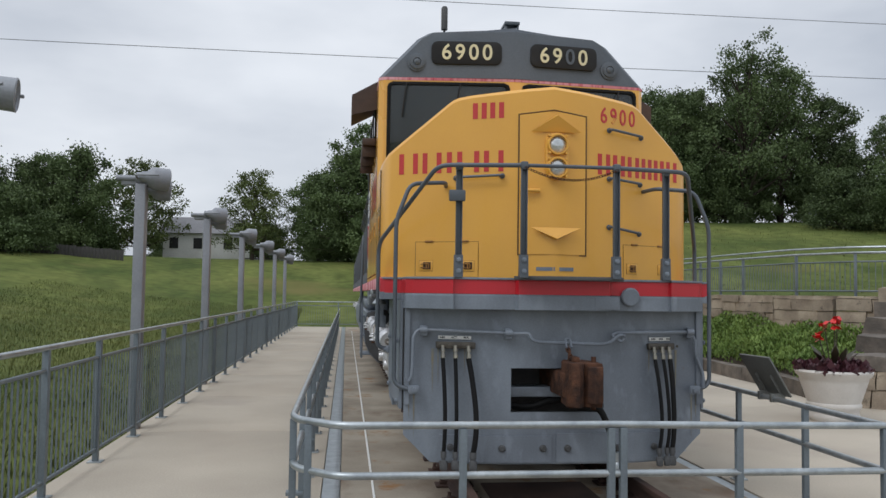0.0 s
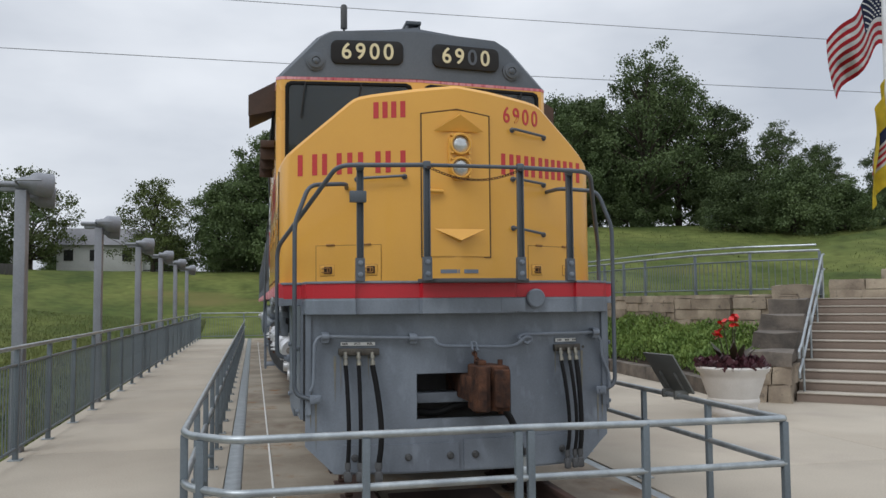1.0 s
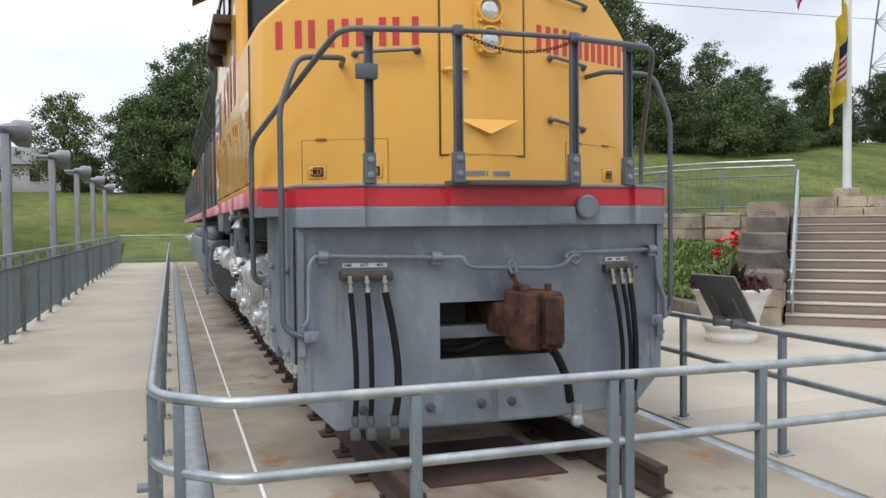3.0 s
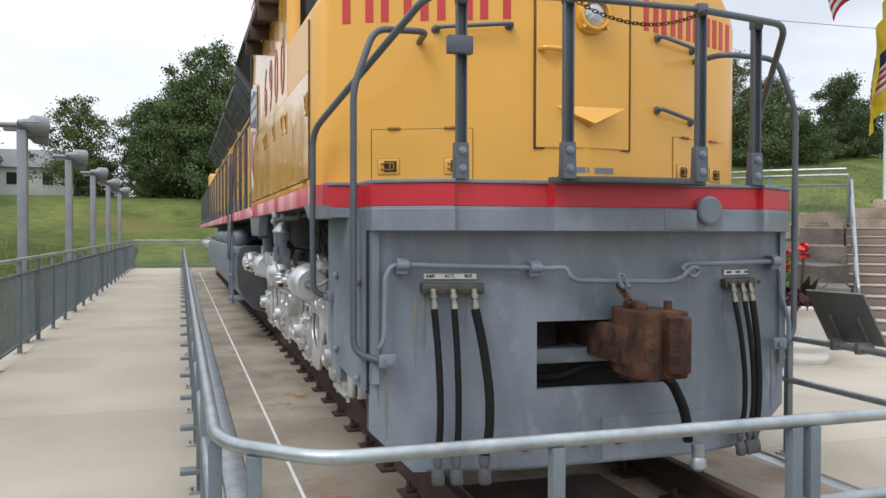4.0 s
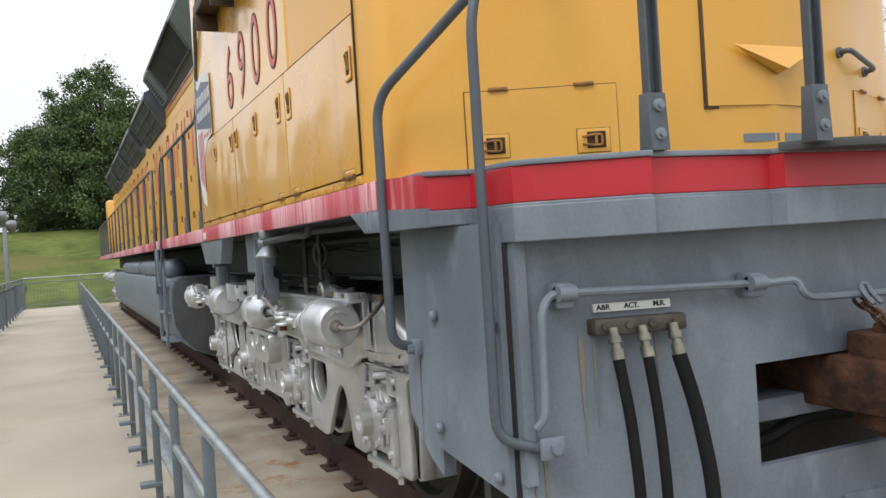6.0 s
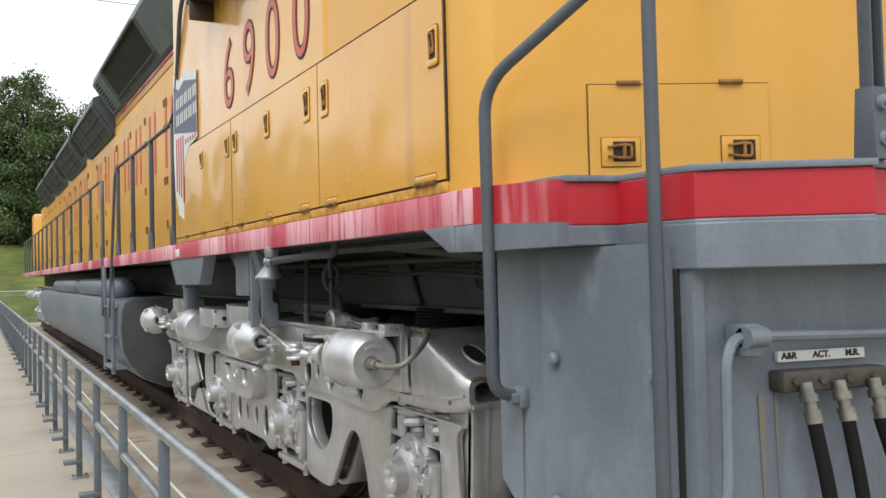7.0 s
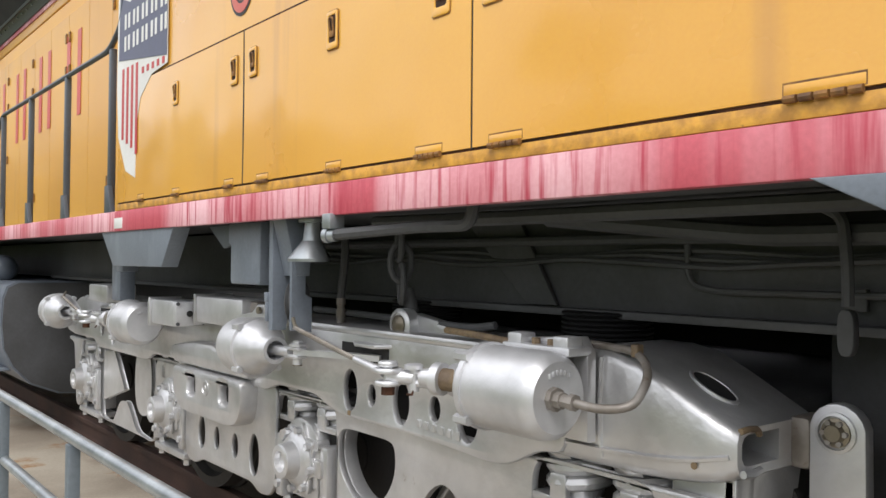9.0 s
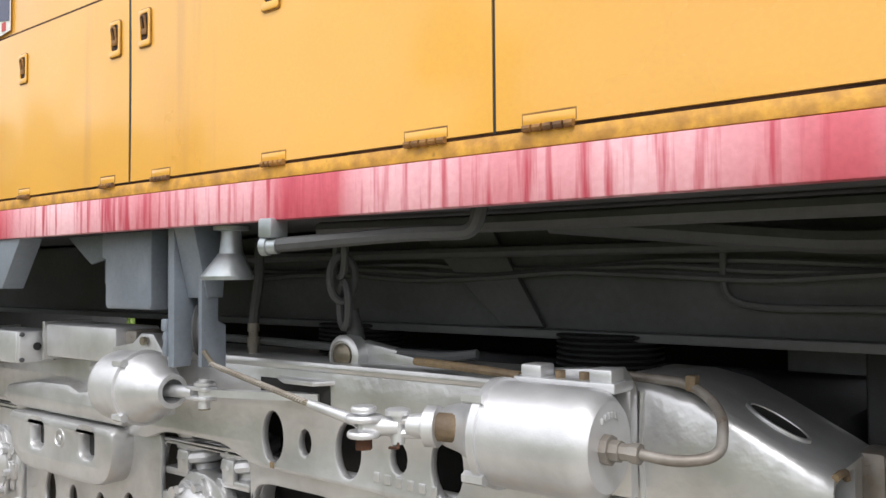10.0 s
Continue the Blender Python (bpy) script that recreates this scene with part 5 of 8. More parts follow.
    bm = plate(B(), "y", 9.38, [(f(1.19), 4.10), (f(0.90), 3.96), (f(0.90), 3.75), (f(1.19), 3.82)], thick=0.012)
    part("awning_end", bm, AWNING, aw)
    x0, x1 = sorted((f(1.03), f(1.18)))
    bm = box(B(), x0, x1, 9.42, 10.95, 3.42, 3.50, 0.01)
    part("window_ledge", bm, AWNING, CAB, "rust-brown armrest ledge under the window")
    for y in (9.5, 10.2, 10.85):
        part("ledge_bracket", box(B(), min(f(1.03), f(1.185)), max(f(1.03), f(1.185)), y - 0.015, y + 0.015, 3.30, 3.42, 0.004), AWNING, CAB)
part("antenna", lathe(B(), (1.90, 9.05, 4.575), (0, 0, 1), [(0, 0.03), (0.015, 0.03), (0.02, 0.012), (0.09, 0.012), (0.09, 0.036), (0.33, 0.036), (0.35, 0.025)], 14), UNDER, ROOF)
bm = B()
box(bm, 2.57, 2.74, 9.0, 9.3, 4.745, 4.785, 0.008)
for x in (2.59, 2.72):
    box(bm, x - 0.012, x + 0.012, 9.02, 9.28, 4.60, 4.745, 0.004)
part("roof_bracket", bm, GREY_RAIL, ROOF)
part("grille_tag", box(B(), 1.176, 1.18, 12.0, 12.14, 1.80, 1.86, 0.001), WHITE, LOCO)

# ---- cab side: doors, latches, figures, emblem ----
SIDE_TEXT = Matrix(((0, 0, -1, 0), (-1, 0, 0, 0), (0, 1, 0, 0), (0, 0, 0, 1)))


def side_at(x, y, z):
    return Matrix.Translation((x, y, z)) @ SIDE_TEXT


XS = 1.185
part("door_sill", box(B(), XS - 0.006, XS + 0.03, 7.80, 12.10, 1.901, 1.938, 0.003), SILL_YELLOW, CAB)
for y0, y1, wav in ((7.806, 8.966, 0), (8.975, 10.447, 1), (10.461, 12.09, 2)):
    bm = B()
    nn = 12
    front, back = [], []
    for i in range(nn + 1):
        y = y0 + (y1 - y0) * i / nn
        bulge = 0.0035 * noise.noise((y * 2.1, wav * 3.0, 0.5))
        front.append([bm.verts.new((XS - 0.009 + bulge * math.sin(math.pi * k / 4), y, 1.946 + (2.592 - 1.946) * k / 4)) for k in range(5)])
        back.append([bm.verts.new((XS + 0.01, y, 1.946 + (2.592 - 1.946) * k / 4)) for k in range(5)])
    for i in range(nn):
        for k in range(4):
            bm.faces.new((front[i][k], front[i + 1][k], front[i + 1][k + 1], front[i][k + 1]))
        bm.faces.new((front[i][0], back[i][0], back[i + 1][0], front[i + 1][0]))
        bm.faces.new((front[i][4], back[i][4], back[i + 1][4], front[i + 1][4]))
    for r, s in ((front[0], back[0]), (front[-1], back[-1])):
        for k in range(4):
            bm.faces.new((r[k], r[k + 1], s[k + 1], s[k]))
    part("side_door", bm, YELLOW_SIDE, CAB, "weathered yellow hinged side door with rust at its edges")
for y0, y1, z0, z1 in ((7.795, 7.800, 1.94, 2.90), (8.9665, 8.9745, 1.942, 2.595), (10.450, 10.459, 1.942, 2.597), (7.80, 12.09, 2.593, 2.603), (7.80, 12.09, 1.938, 1.945)):
    part("seam", box(B(), XS - (0.003 if z1 - z0 < 0.02 else 0.0078), XS + 0.004, y0, y1, z0, z1), RUST if z1 - z0 < 0.02 else BLACK_LINE, CAB)
for y, w in ((7.95, 0.16), (8.83, 0.13), (9.17, 0.13), (9.72, 0.10), (10.27, 0.10), (10.59, 0.09), (11.2, 0.09), (11.7, 0.09)):
    bm = B()
    n = 5
    for i in range(n):
        rod(bm, (XS - 0.014, y - w / 2 + w * i / n + 0.003, 1.942), (XS - 0.014, y - w / 2 + w * (i + 1) / n - 0.003, 1.942), 0.0085, seg=8)
    hg = part("hinge", bm, HINGE, CAB)
    bm = B()
    box(bm, XS - 0.0098, XS - 0.006, y - w / 2, y + w / 2, 1.95, 1.972, 0.0005)
    part("hinge_leaf", bm, YELLOW_SIDE, hg)
    part("leaf_edge", box(B(), XS - 0.0097, XS - 0.0085, y - w / 2 - 0.0022, y + w / 2 + 0.0022, 1.949, 1.976), HINGE, hg)
for y, z, k in ((7.87, 2.41, 1.0), (8.88, 2.425, 1.15), (9.11, 2.44, 1.15), (9.73, 2.45, 1.0), (10.36, 2.45, 0.9), (10.54, 2.445, 0.9), (11.21, 2.45, 0.85)):
    part("plate_edge", plate(B(), "x", XS - 0.0105, rounded(y - 0.0395 * k, y + 0.0395 * k, z - 0.0785 * k, z + 0.0635 * k, 0.012), thick=0.004), HINGE, CAB)
    bm = plate(B(), "x", XS - 0.0135, rounded(y - 0.036 * k, y + 0.036 * k, z - 0.075 * k, z + 0.06 * k, 0.01), [rounded(y - 0.025 * k, y + 0.022 * k, z - 0.052 * k, z + 0.045 * k, 0.008)], 0.006, 0.0015)
    lt = part("latch_plate", bm, YELLOW_SIDE, CAB)
    part("latch_pocket", box(B(), XS - 0.0132, XS - 0.0122, y - 0.028 * k, y + 0.026 * k, z - 0.055 * k, z + 0.048 * k), LATCH_RECESS, lt)
    bm = B()
    tube(bm, [(XS - 0.016, y - 0.013 * k, z - 0.012), (XS - 0.022, y - 0.013 * k, z + 0.035 * k), (XS - 0.022, y + 0.010 * k, z + 0.035 * k), (XS - 0.016, y + 0.010 * k, z - 0.012)], 0.0042, 0.01, 6)
    box(bm, XS - 0.020, XS - 0.013, y - 0.018 * k, y + 0.014 * k, z - 0.034 * k, z - 0.012 * k, 0.002)
    part("latch", bm, HINGE, lt)

for ch, y in zip("6900", (10.50, 10.06, 9.63, 9.19)):
    for out, bold, mat in ((0.002, 0.006, BLACK_LINE), (0.004, -0.008, LETTER_SIDE)):
        bm = B()
        letters(bm, ch, 0.60, side_at(XS - out, y, 2.86) @ Matrix.Diagonal((0.86, 1.0, 1.0, 1.0)), 0.0012, bold)
        part("road_number", bm, mat, CAB)

# cut-off shield emblem, its words as plain bars
SH = [(12.105, 3.22), (11.9, 3.13), (11.72, 3.17), (11.33, 3.10), (11.33, 2.62), (11.55, 2.60), (11.72, 2.50), (11.78, 2.36), (11.79, 2.07), (11.95, 2.12), (12.08, 2.32), (12.115, 2.60)]
EM = part("emblem", plate(B(), "x", XS - 0.0095, SH, thick=0.003), WHITE, CAB, "white, navy and red shield emblem, cut off at the door")
part("emblem_field", plate(B(), "x", XS - 0.0125, [(12.07, 3.12), (11.9, 3.06), (11.72, 3.10), (11.335, 3.03), (11.335, 2.66), (12.08, 2.76)], thick=0.002), BADGE_BLUE, EM)
for z in (2.965, 2.84):
    for i in range(5):
        y = 12.0 - i * 0.14
        part("emblem_bar", box(B(), XS - 0.0150, XS - 0.013, y - 0.045, y - 0.015, z - 0.045, z + 0.04), WHITE, EM)
        part("emblem_bar", box(B(), XS - 0.0150, XS - 0.013, y - 0.105, y - 0.075, z - 0.045, z + 0.04), WHITE, EM)
for i in range(4):
    y = 12.02 - i * 0.075
    part("emblem_stripe", box(B(), XS - 0.0130, XS - 0.0115, y - 0.034, y, 2.30 - 0.03 * i if i < 3 else 2.2, 2.70), LETTER, EM)
for i in range(5):
    y = 11.70 - i * 0.075
    part("emblem_stripe", box(B(), XS - 0.0130, XS - 0.0115, y - 0.034, y, 2.625, 2.66), LETTER, EM)

# ---- long hood: doors, letters as bars, hand rail ----
latch_me = mesh_of("hood_latch", box(B(), -0.018, -0.006, -0.022, 0.022, -0.045, 0.045, 0.005), HINGE)


def piece(name, me, parent, x, y, z):
    ob = new(name, me)
    ob.parent = parent
    ob.location = Vector((x, y, z)) - ORIGIN[parent]
    ORIGIN[ob] = ORIGIN[parent]
    return ob


HOOD = next(o for o in LOCO.children if o.name.startswith("hood") and "roof" not in o.name)
for i in range(38):
    y = 12.45 + i * 0.63
    part("hood_door", box(B(), 1.729, 1.738, y - 0.311, y + 0.311, 1.98, 3.86, 0.0), YELLOW_HOOD, HOOD)
    part("hood_seam", box(B(), 1.7335, 1.739, y + 0.3115, y + 0.3185, 1.98, 3.86), BLACK_LINE, HOOD)
    for z in (2.25, 2.75, 3.35, 3.65):
        if (i * 7 + int(z * 10)) % 3:
            piece("hood_latch", latch_me, HOOD, 1.731, y - 0.26 * (1 if i % 2 else -1), z)
bar_me = mesh_of("letter_bar", box(B(), -0.003, 0.0, -0.055, 0.055, -0.38, 0.38), LETTER_SIDE)
for i in range(13):
    if i == 7:
        continue
    y = 15.1 + i * 1.02
    for d in (-0.17, 0.17):
        piece("lettering_bar", bar_me, HOOD, 1.726, y + d, 3.28)
part("hood_band", box(B(), 1.728, 1.74, 12.12, 19.2, 4.115, 4.165, 0.002), PINK, LOCO)
bm = B()
for y in (12.3, 13.27, 14.3, 15.3, 16.65, 17.9, 19.2, 20.6, 22.0, 23.4, 24.8, 26.2, 27.6, 29.0, 30.4, 31.8, 33.2, 34.6, 36.0):
    p = part("handrail_post", box(B(), 1.186, 1.226, y - 0.02, y + 0.02, 1.85, 2.88, 0.008), GREY_RAIL, LOCO)
    part("post_gusset", plate(B(), "x", 1.19, [(y + 0.03, 1.90), (y - 0.09, 1.90), (y - 0.03, 2.06), (y + 0.03, 2.06)], thick=0.03, edge=0.003), GREY_RAIL, p)
part("side_handrail", tube(B(), [(1.18, 11.3, 4.0), (1.16, 11.75, 3.62), (1.19, 12.1, 2.98), (1.2, 12.35, 2.88), (1.2, 15.3, 2.88), (1.19, 15.42, 2.80), (1.15, 15.7, 1.2)], 0.017, 0.1, 8), GREY_RAIL, LOCO)
part("side_handrail", tube(B(), [(1.15, 16.3, 1.2), (1.19, 16.5, 2.75), (1.2, 16.65, 2.88), (1.2, 36.2, 2.88)], 0.017, 0.1, 8), GREY_RAIL, LOCO)
bm = B()
box(bm, 1.16, 1.20, 15.62, 15.70, 0.55, 1.80, 0.01)
box(bm, 1.16, 1.20, 16.30, 16.38, 0.55, 1.80, 0.01)
for z in (0.6, 0.95, 1.3):
    box(bm, 1.16, 1.45, 15.62, 16.38, z, z + 0.03, 0.006)
part("side_step", bm, GREY, LOCO)

# ---- trucks ----
AXLES = (8.86, 10.59, 12.24, 13.90)


def wheelset(y):
    bm = B()
    for s in (-1, 1):
        x = XC + s * 0.70
        lathe(bm, (x, y, 0.705), (s, 0, 0), [(0, 0.20), (0.0, 0.53), (0.03, 0.53), (0.035, 0.512), (0.13, 0.505), (0.14, 0.44), (0.09, 0.42), (0.09, 0.2)], 40)
    rod(bm, (XC - 0.8, y, 0.705), (XC + 0.8, y, 0.705), 0.10, seg=16)
    return bm


def coil(bm, c, r, wire, turns, height, seg=14):
    pts = []
    n = int(turns * seg)
    for i in range(n + 1):
        a = 2 * math.pi * i / seg
        pts.append(Vector(c) + Vector((r * math.cos(a), r * math.sin(a), height * i / n)))
    return tube(bm, pts, wire, 0, 9)


def round_poly(pts, r, n=3):
    """A closed outline with its corners rounded."""
    out = []
    for i, b in enumerate(pts):
        a, c = Vector(pts[i - 1]), Vector(pts[(i + 1) % len(pts)])
        b = Vector(b)
        u, v = a - b, c - b
        p, q = b + u.normalized() * min(r, u.length * 0.48), b + v.normalized() * min(r, v.length * 0.48)
        out += [tuple(p * (1 - t) ** 2 + b * 2 * t * (1 - t) + q * t * t) for t in [k / n for k in range(n + 1)]]
    return out


FRAME_OUT = [(8.42, 0.975), (8.44, 0.998), (8.90, 0.998), (14.1, 0.998), (14.5, 0.998), (14.5, 0.97), (14.36, 0.95), (14.28, 0.46), (14.18, 0.46), (14.16, 0.955), (14.12, 0.985),
             (13.70, 0.994), (13.66, 0.955), (13.64, 0.46), (13.50, 0.44), (13.34, 0.46), (13.20, 0.62), (13.06, 0.64), (12.86, 0.46), (12.62, 0.44), (12.52, 0.46), (12.50, 0.955), (12.46, 0.994), (12.02, 0.994), (11.98, 0.955), (11.96, 0.86), (10.87, 0.86), (10.86, 0.955), (10.82, 0.985),
             (10.36, 0.994), (10.32, 0.955), (10.31, 0.46), (10.26, 0.43), (9.98, 0.42), (9.90, 0.44), (9.66, 0.76), (9.58, 0.81), (9.50, 0.78), (9.42, 0.62), (9.38, 0.46), (9.13, 0.46), (9.11, 0.955), (9.07, 0.994), (8.66, 0.994), (8.62, 0.955), (8.60, 0.46), (8.44, 0.46), (8.47, 0.955)]
WHEEL_HOLE = [(9.88, 0.885), (9.92, 0.905), (10.24, 0.905), (10.295, 0.88), (10.31, 0.80), (10.27, 0.70), (10.19, 0.63), (10.09, 0.605), (10.00, 0.63), (9.92, 0.70), (9.875, 0.79)]
FRAME_HOLES = [round_poly(WHEEL_HOLE, 0.06), oval(12.74, 0.82, 0.15, 0.22, 24, 0.8), [(13.12, 0.72), (13.56, 0.60), (13.56, 0.94), (13.34, 0.96)]]
BEAM_HOLES = [oval(10.147, 1.085, 0.052, 0.085), oval(9.985, 1.083, 0.028, 0.042, 12), oval(9.786, 1.082, 0.054, 0.086), oval(9.575, 1.085, 0.032, 0.045, 12), oval(9.392, 1.085, 0.056, 0.092), oval(13.25, 1.10, 0.05, 0.075), oval(13.5, 1.12, 0.035, 0.05)]
BEAM_OUT = [(8.93, 1.335), (8.93, 1.035), (9.03, 1.03), (9.10, 1.00), (9.18, 0.958), (9.28, 0.945), (9.42, 0.955), (9.70, 0.968), (10.22, 0.972), (10.32, 0.99), (10.42, 1.03), (10.80, 1.03), (10.90, 0.99), (11.98, 0.99), (12.05, 1.03), (12.45, 1.03), (12.55, 0.98), (13.58, 0.98), (13.68, 1.03), (14.2, 1.03), (14.42, 1.06), (14.42, 1.20), (14.05, 1.335)]
LOWER_OUT = [(10.845, 1.02), (10.845, 0.55), (10.90, 0.47), (11.02, 0.46), (11.10, 0.50), (11.72, 0.50), (11.82, 0.46), (11.93, 0.47), (11.97, 0.55), (11.97, 1.02)]
LOWER_HOLES = [oval(11.733, 0.652, 0.048, 0.092), oval(11.53, 0.648, 0.036, 0.062), oval(11.30, 0.648, 0.038, 0.064), oval(11.077, 0.640, 0.055, 0.105)]


def journal(f, y, s, dy0=0.0):
    d = -1 if not s else 1
    side = f
    f = lambda v: side(v + 0.092)
    bm = B()
    box(bm, min(f(1.47), f(1.62)), max(f(1.47), f(1.62)), y - 0.125, y + 0.125, 0.52, 0.86, 0.03)
    jb = part("journal_box", bm, SILVER_CAST, LOCO, "silver-painted axle bearing housing")
    part("bearing_cap", lathe(B(), (f(1.47), y, 0.715), (d, 0, 0), [(0, 0.13), (0.04, 0.128), (0.05, 0.118), (0.06, 0.098), (0.065, 0.085), (0.10, 0.080), (0.122, 0.076), (0.128, 0.064), (0.126, 0.048), (0.10, 0.042)], 26), SILVER_CAST, jb)
    lobes = [(y + (0.150 + 0.020 * math.cos(8 * a)) * math.cos(a + 0.2), 0.715 + (0.150 + 0.020 * math.cos(8 * a)) * math.sin(a + 0.2)) for a in [2 * math.pi * q / 48 for q in range(48)]]
    part("bearing_flange", plate(B(), "x", f(1.448), lobes, thick=0.022, edge=0.004), SILVER_CAST, jb)
    for u in (-0.135, 0.135):
        part("housing_ear", box(B(), min(f(1.45), f(1.52)), max(f(1.45), f(1.52)), y + u - 0.022, y + u + 0.022, 0.60, 0.70, 0.008), SILVER_CAST, jb)
    for k in range(8):
        a = 2 * math.pi * k / 8 + 0.2
        p = Vector((f(1.437), y + 0.138 * math.cos(a), 0.715 + 0.138 * math.sin(a)))
        part("cap_bolt", rod(B(), p, p + Vector((d * 0.028, 0, 0)), 0.017, seg=6), SILVER, jb)
    for u in (-0.205, 0.205):
        pb = box(B(), min(f(1.45), f(1.60)), max(f(1.45), f(1.60)), y + u - 0.032, y + u + 0.032, 0.50, 0.80, 0.012)
        box(pb, min(f(1.435), f(1.47)), max(f(1.435), f(1.47)), y + u * 0.86 - 0.03, y + u * 0.86 + 0.03, 0.66, 0.74, 0.01)
        part("pedestal_liner", pb, SILVER_CAST, LOCO)
        part("liner_bolt", rod(B(), (f(1.435), y + u, 0.56), (f(1.46), y + u, 0.56), 0.02, seg=6), SILVER, LOCO)
    bm = box(B(), min(f(1.46), f(1.60)), max(f(1.46), f(1.60)), y - 0.24, y + 0.24, 0.435, 0.475, 0.01)
    for u in (-0.2, 0.2):
        rod(bm, (f(1.50), y + u, 0.40), (f(1.50), y + u, 0.50), 0.022, seg=6)
    part("pedestal_tie", bm, SILVER_CAST, LOCO)
    for u in (-0.16, 0.16):
        bm = B()
        coil(bm, (f(1.585), y + u * 0.86, 0.905), 0.088, 0.026, 2.6, 0.125)
        part("coil_spring", bm, SILVER_CAST, LOCO)
    box_bm = box(B(), min(f(1.48), f(1.60)), max(f(1.48), f(1.60)), y - 0.26, y + 0.26, 0.855, 0.885, 0.008)
    for u in (-0.14, 0.14):
        lathe(box_bm, (f(1.585), y + u, 0.885), (0, 0, 1), [(0, 0.075), (0.02, 0.075), (0.025, 0.05)], 16)
        box(box_bm, min(f(1.475), f(1.50)), max(f(1.475), f(1.50)), y + u - 0.035, y + u + 0.035, 0.87, 0.96, 0.008)
    part("spring_seat", box_bm, SILVER_CAST, LOCO)
    # adapter arms and a cast hood over the bearing
    arch = [(y + 0.175 * math.cos(radians(a)), 0.735 + 0.165 * math.sin(radians(a))) for a in range(-20, 201, 20)]
    part("housing_hood", plate(B(), "x", f(1.49), arch, thick=0.07, edge=0.012), SILVER_CAST, jb)
    for u in (-0.175, 0.175):
        part("housing_lug", rod(B(), (f(1.44), y + u * 0.9, 0.80), (f(1.50), y + u * 0.9, 0.80), 0.024, seg=10), SILVER_CAST, jb)


def cylinder(f, s, y0, y1, z, r, tail, x=1.42, bell=False):
    """A brake cylinder along the frame; tail: 1 where the rod points rearward, -1 forward."""
    L = y1 - y0
    p = (f(x), y0 if tail > 0 else y1, z)
    prof = [(0, 0.03), (0.0, r * 0.86), (0.012, r * 0.95), (0.035, r), (L * 0.50, r), (L * 0.51, r * 1.06), (L * 0.59, r * 1.06), (L * 0.60, r * 0.97), (L * 0.72, r * 0.90), (L * 0.86, r * 0.66), (L * 0.95, r * 0.50), (L + 0.03, r * 0.46), (L + 0.03, r * 0.33), (L - 0.06, r * 0.28)]
    cy = part("brake_cylinder", lathe(B(), p, (0, tail, 0), prof if bell else [(0, 0.03), (0.0, r * 0.80), (0.02, r * 0.95), (0.05, r), (L * 0.80, r), (L * 0.80, r * 1.06), (L * 0.86, r * 1.06), (L * 0.87, r * 0.98), (L, r * 0.66), (L + 0.05, r * 0.50), (L + 0.10, r * 0.42), (L + 0.10, 0.03)], 32), SILVER, LOCO, "bright silver-painted brake cylinder")
    for a in (45, 135, 225, 315):
        q = Vector((f(x) + r * 1.05 * math.cos(radians(a)), p[1] + tail * (L * (0.46 if bell else 0.78)), z + r * 1.05 * math.sin(radians(a))))
        part("flange_bolt", rod(B(), q, q + Vector((0, tail * 0.06, 0)), 0.016, seg=6), SILVER, cy)
    return cy


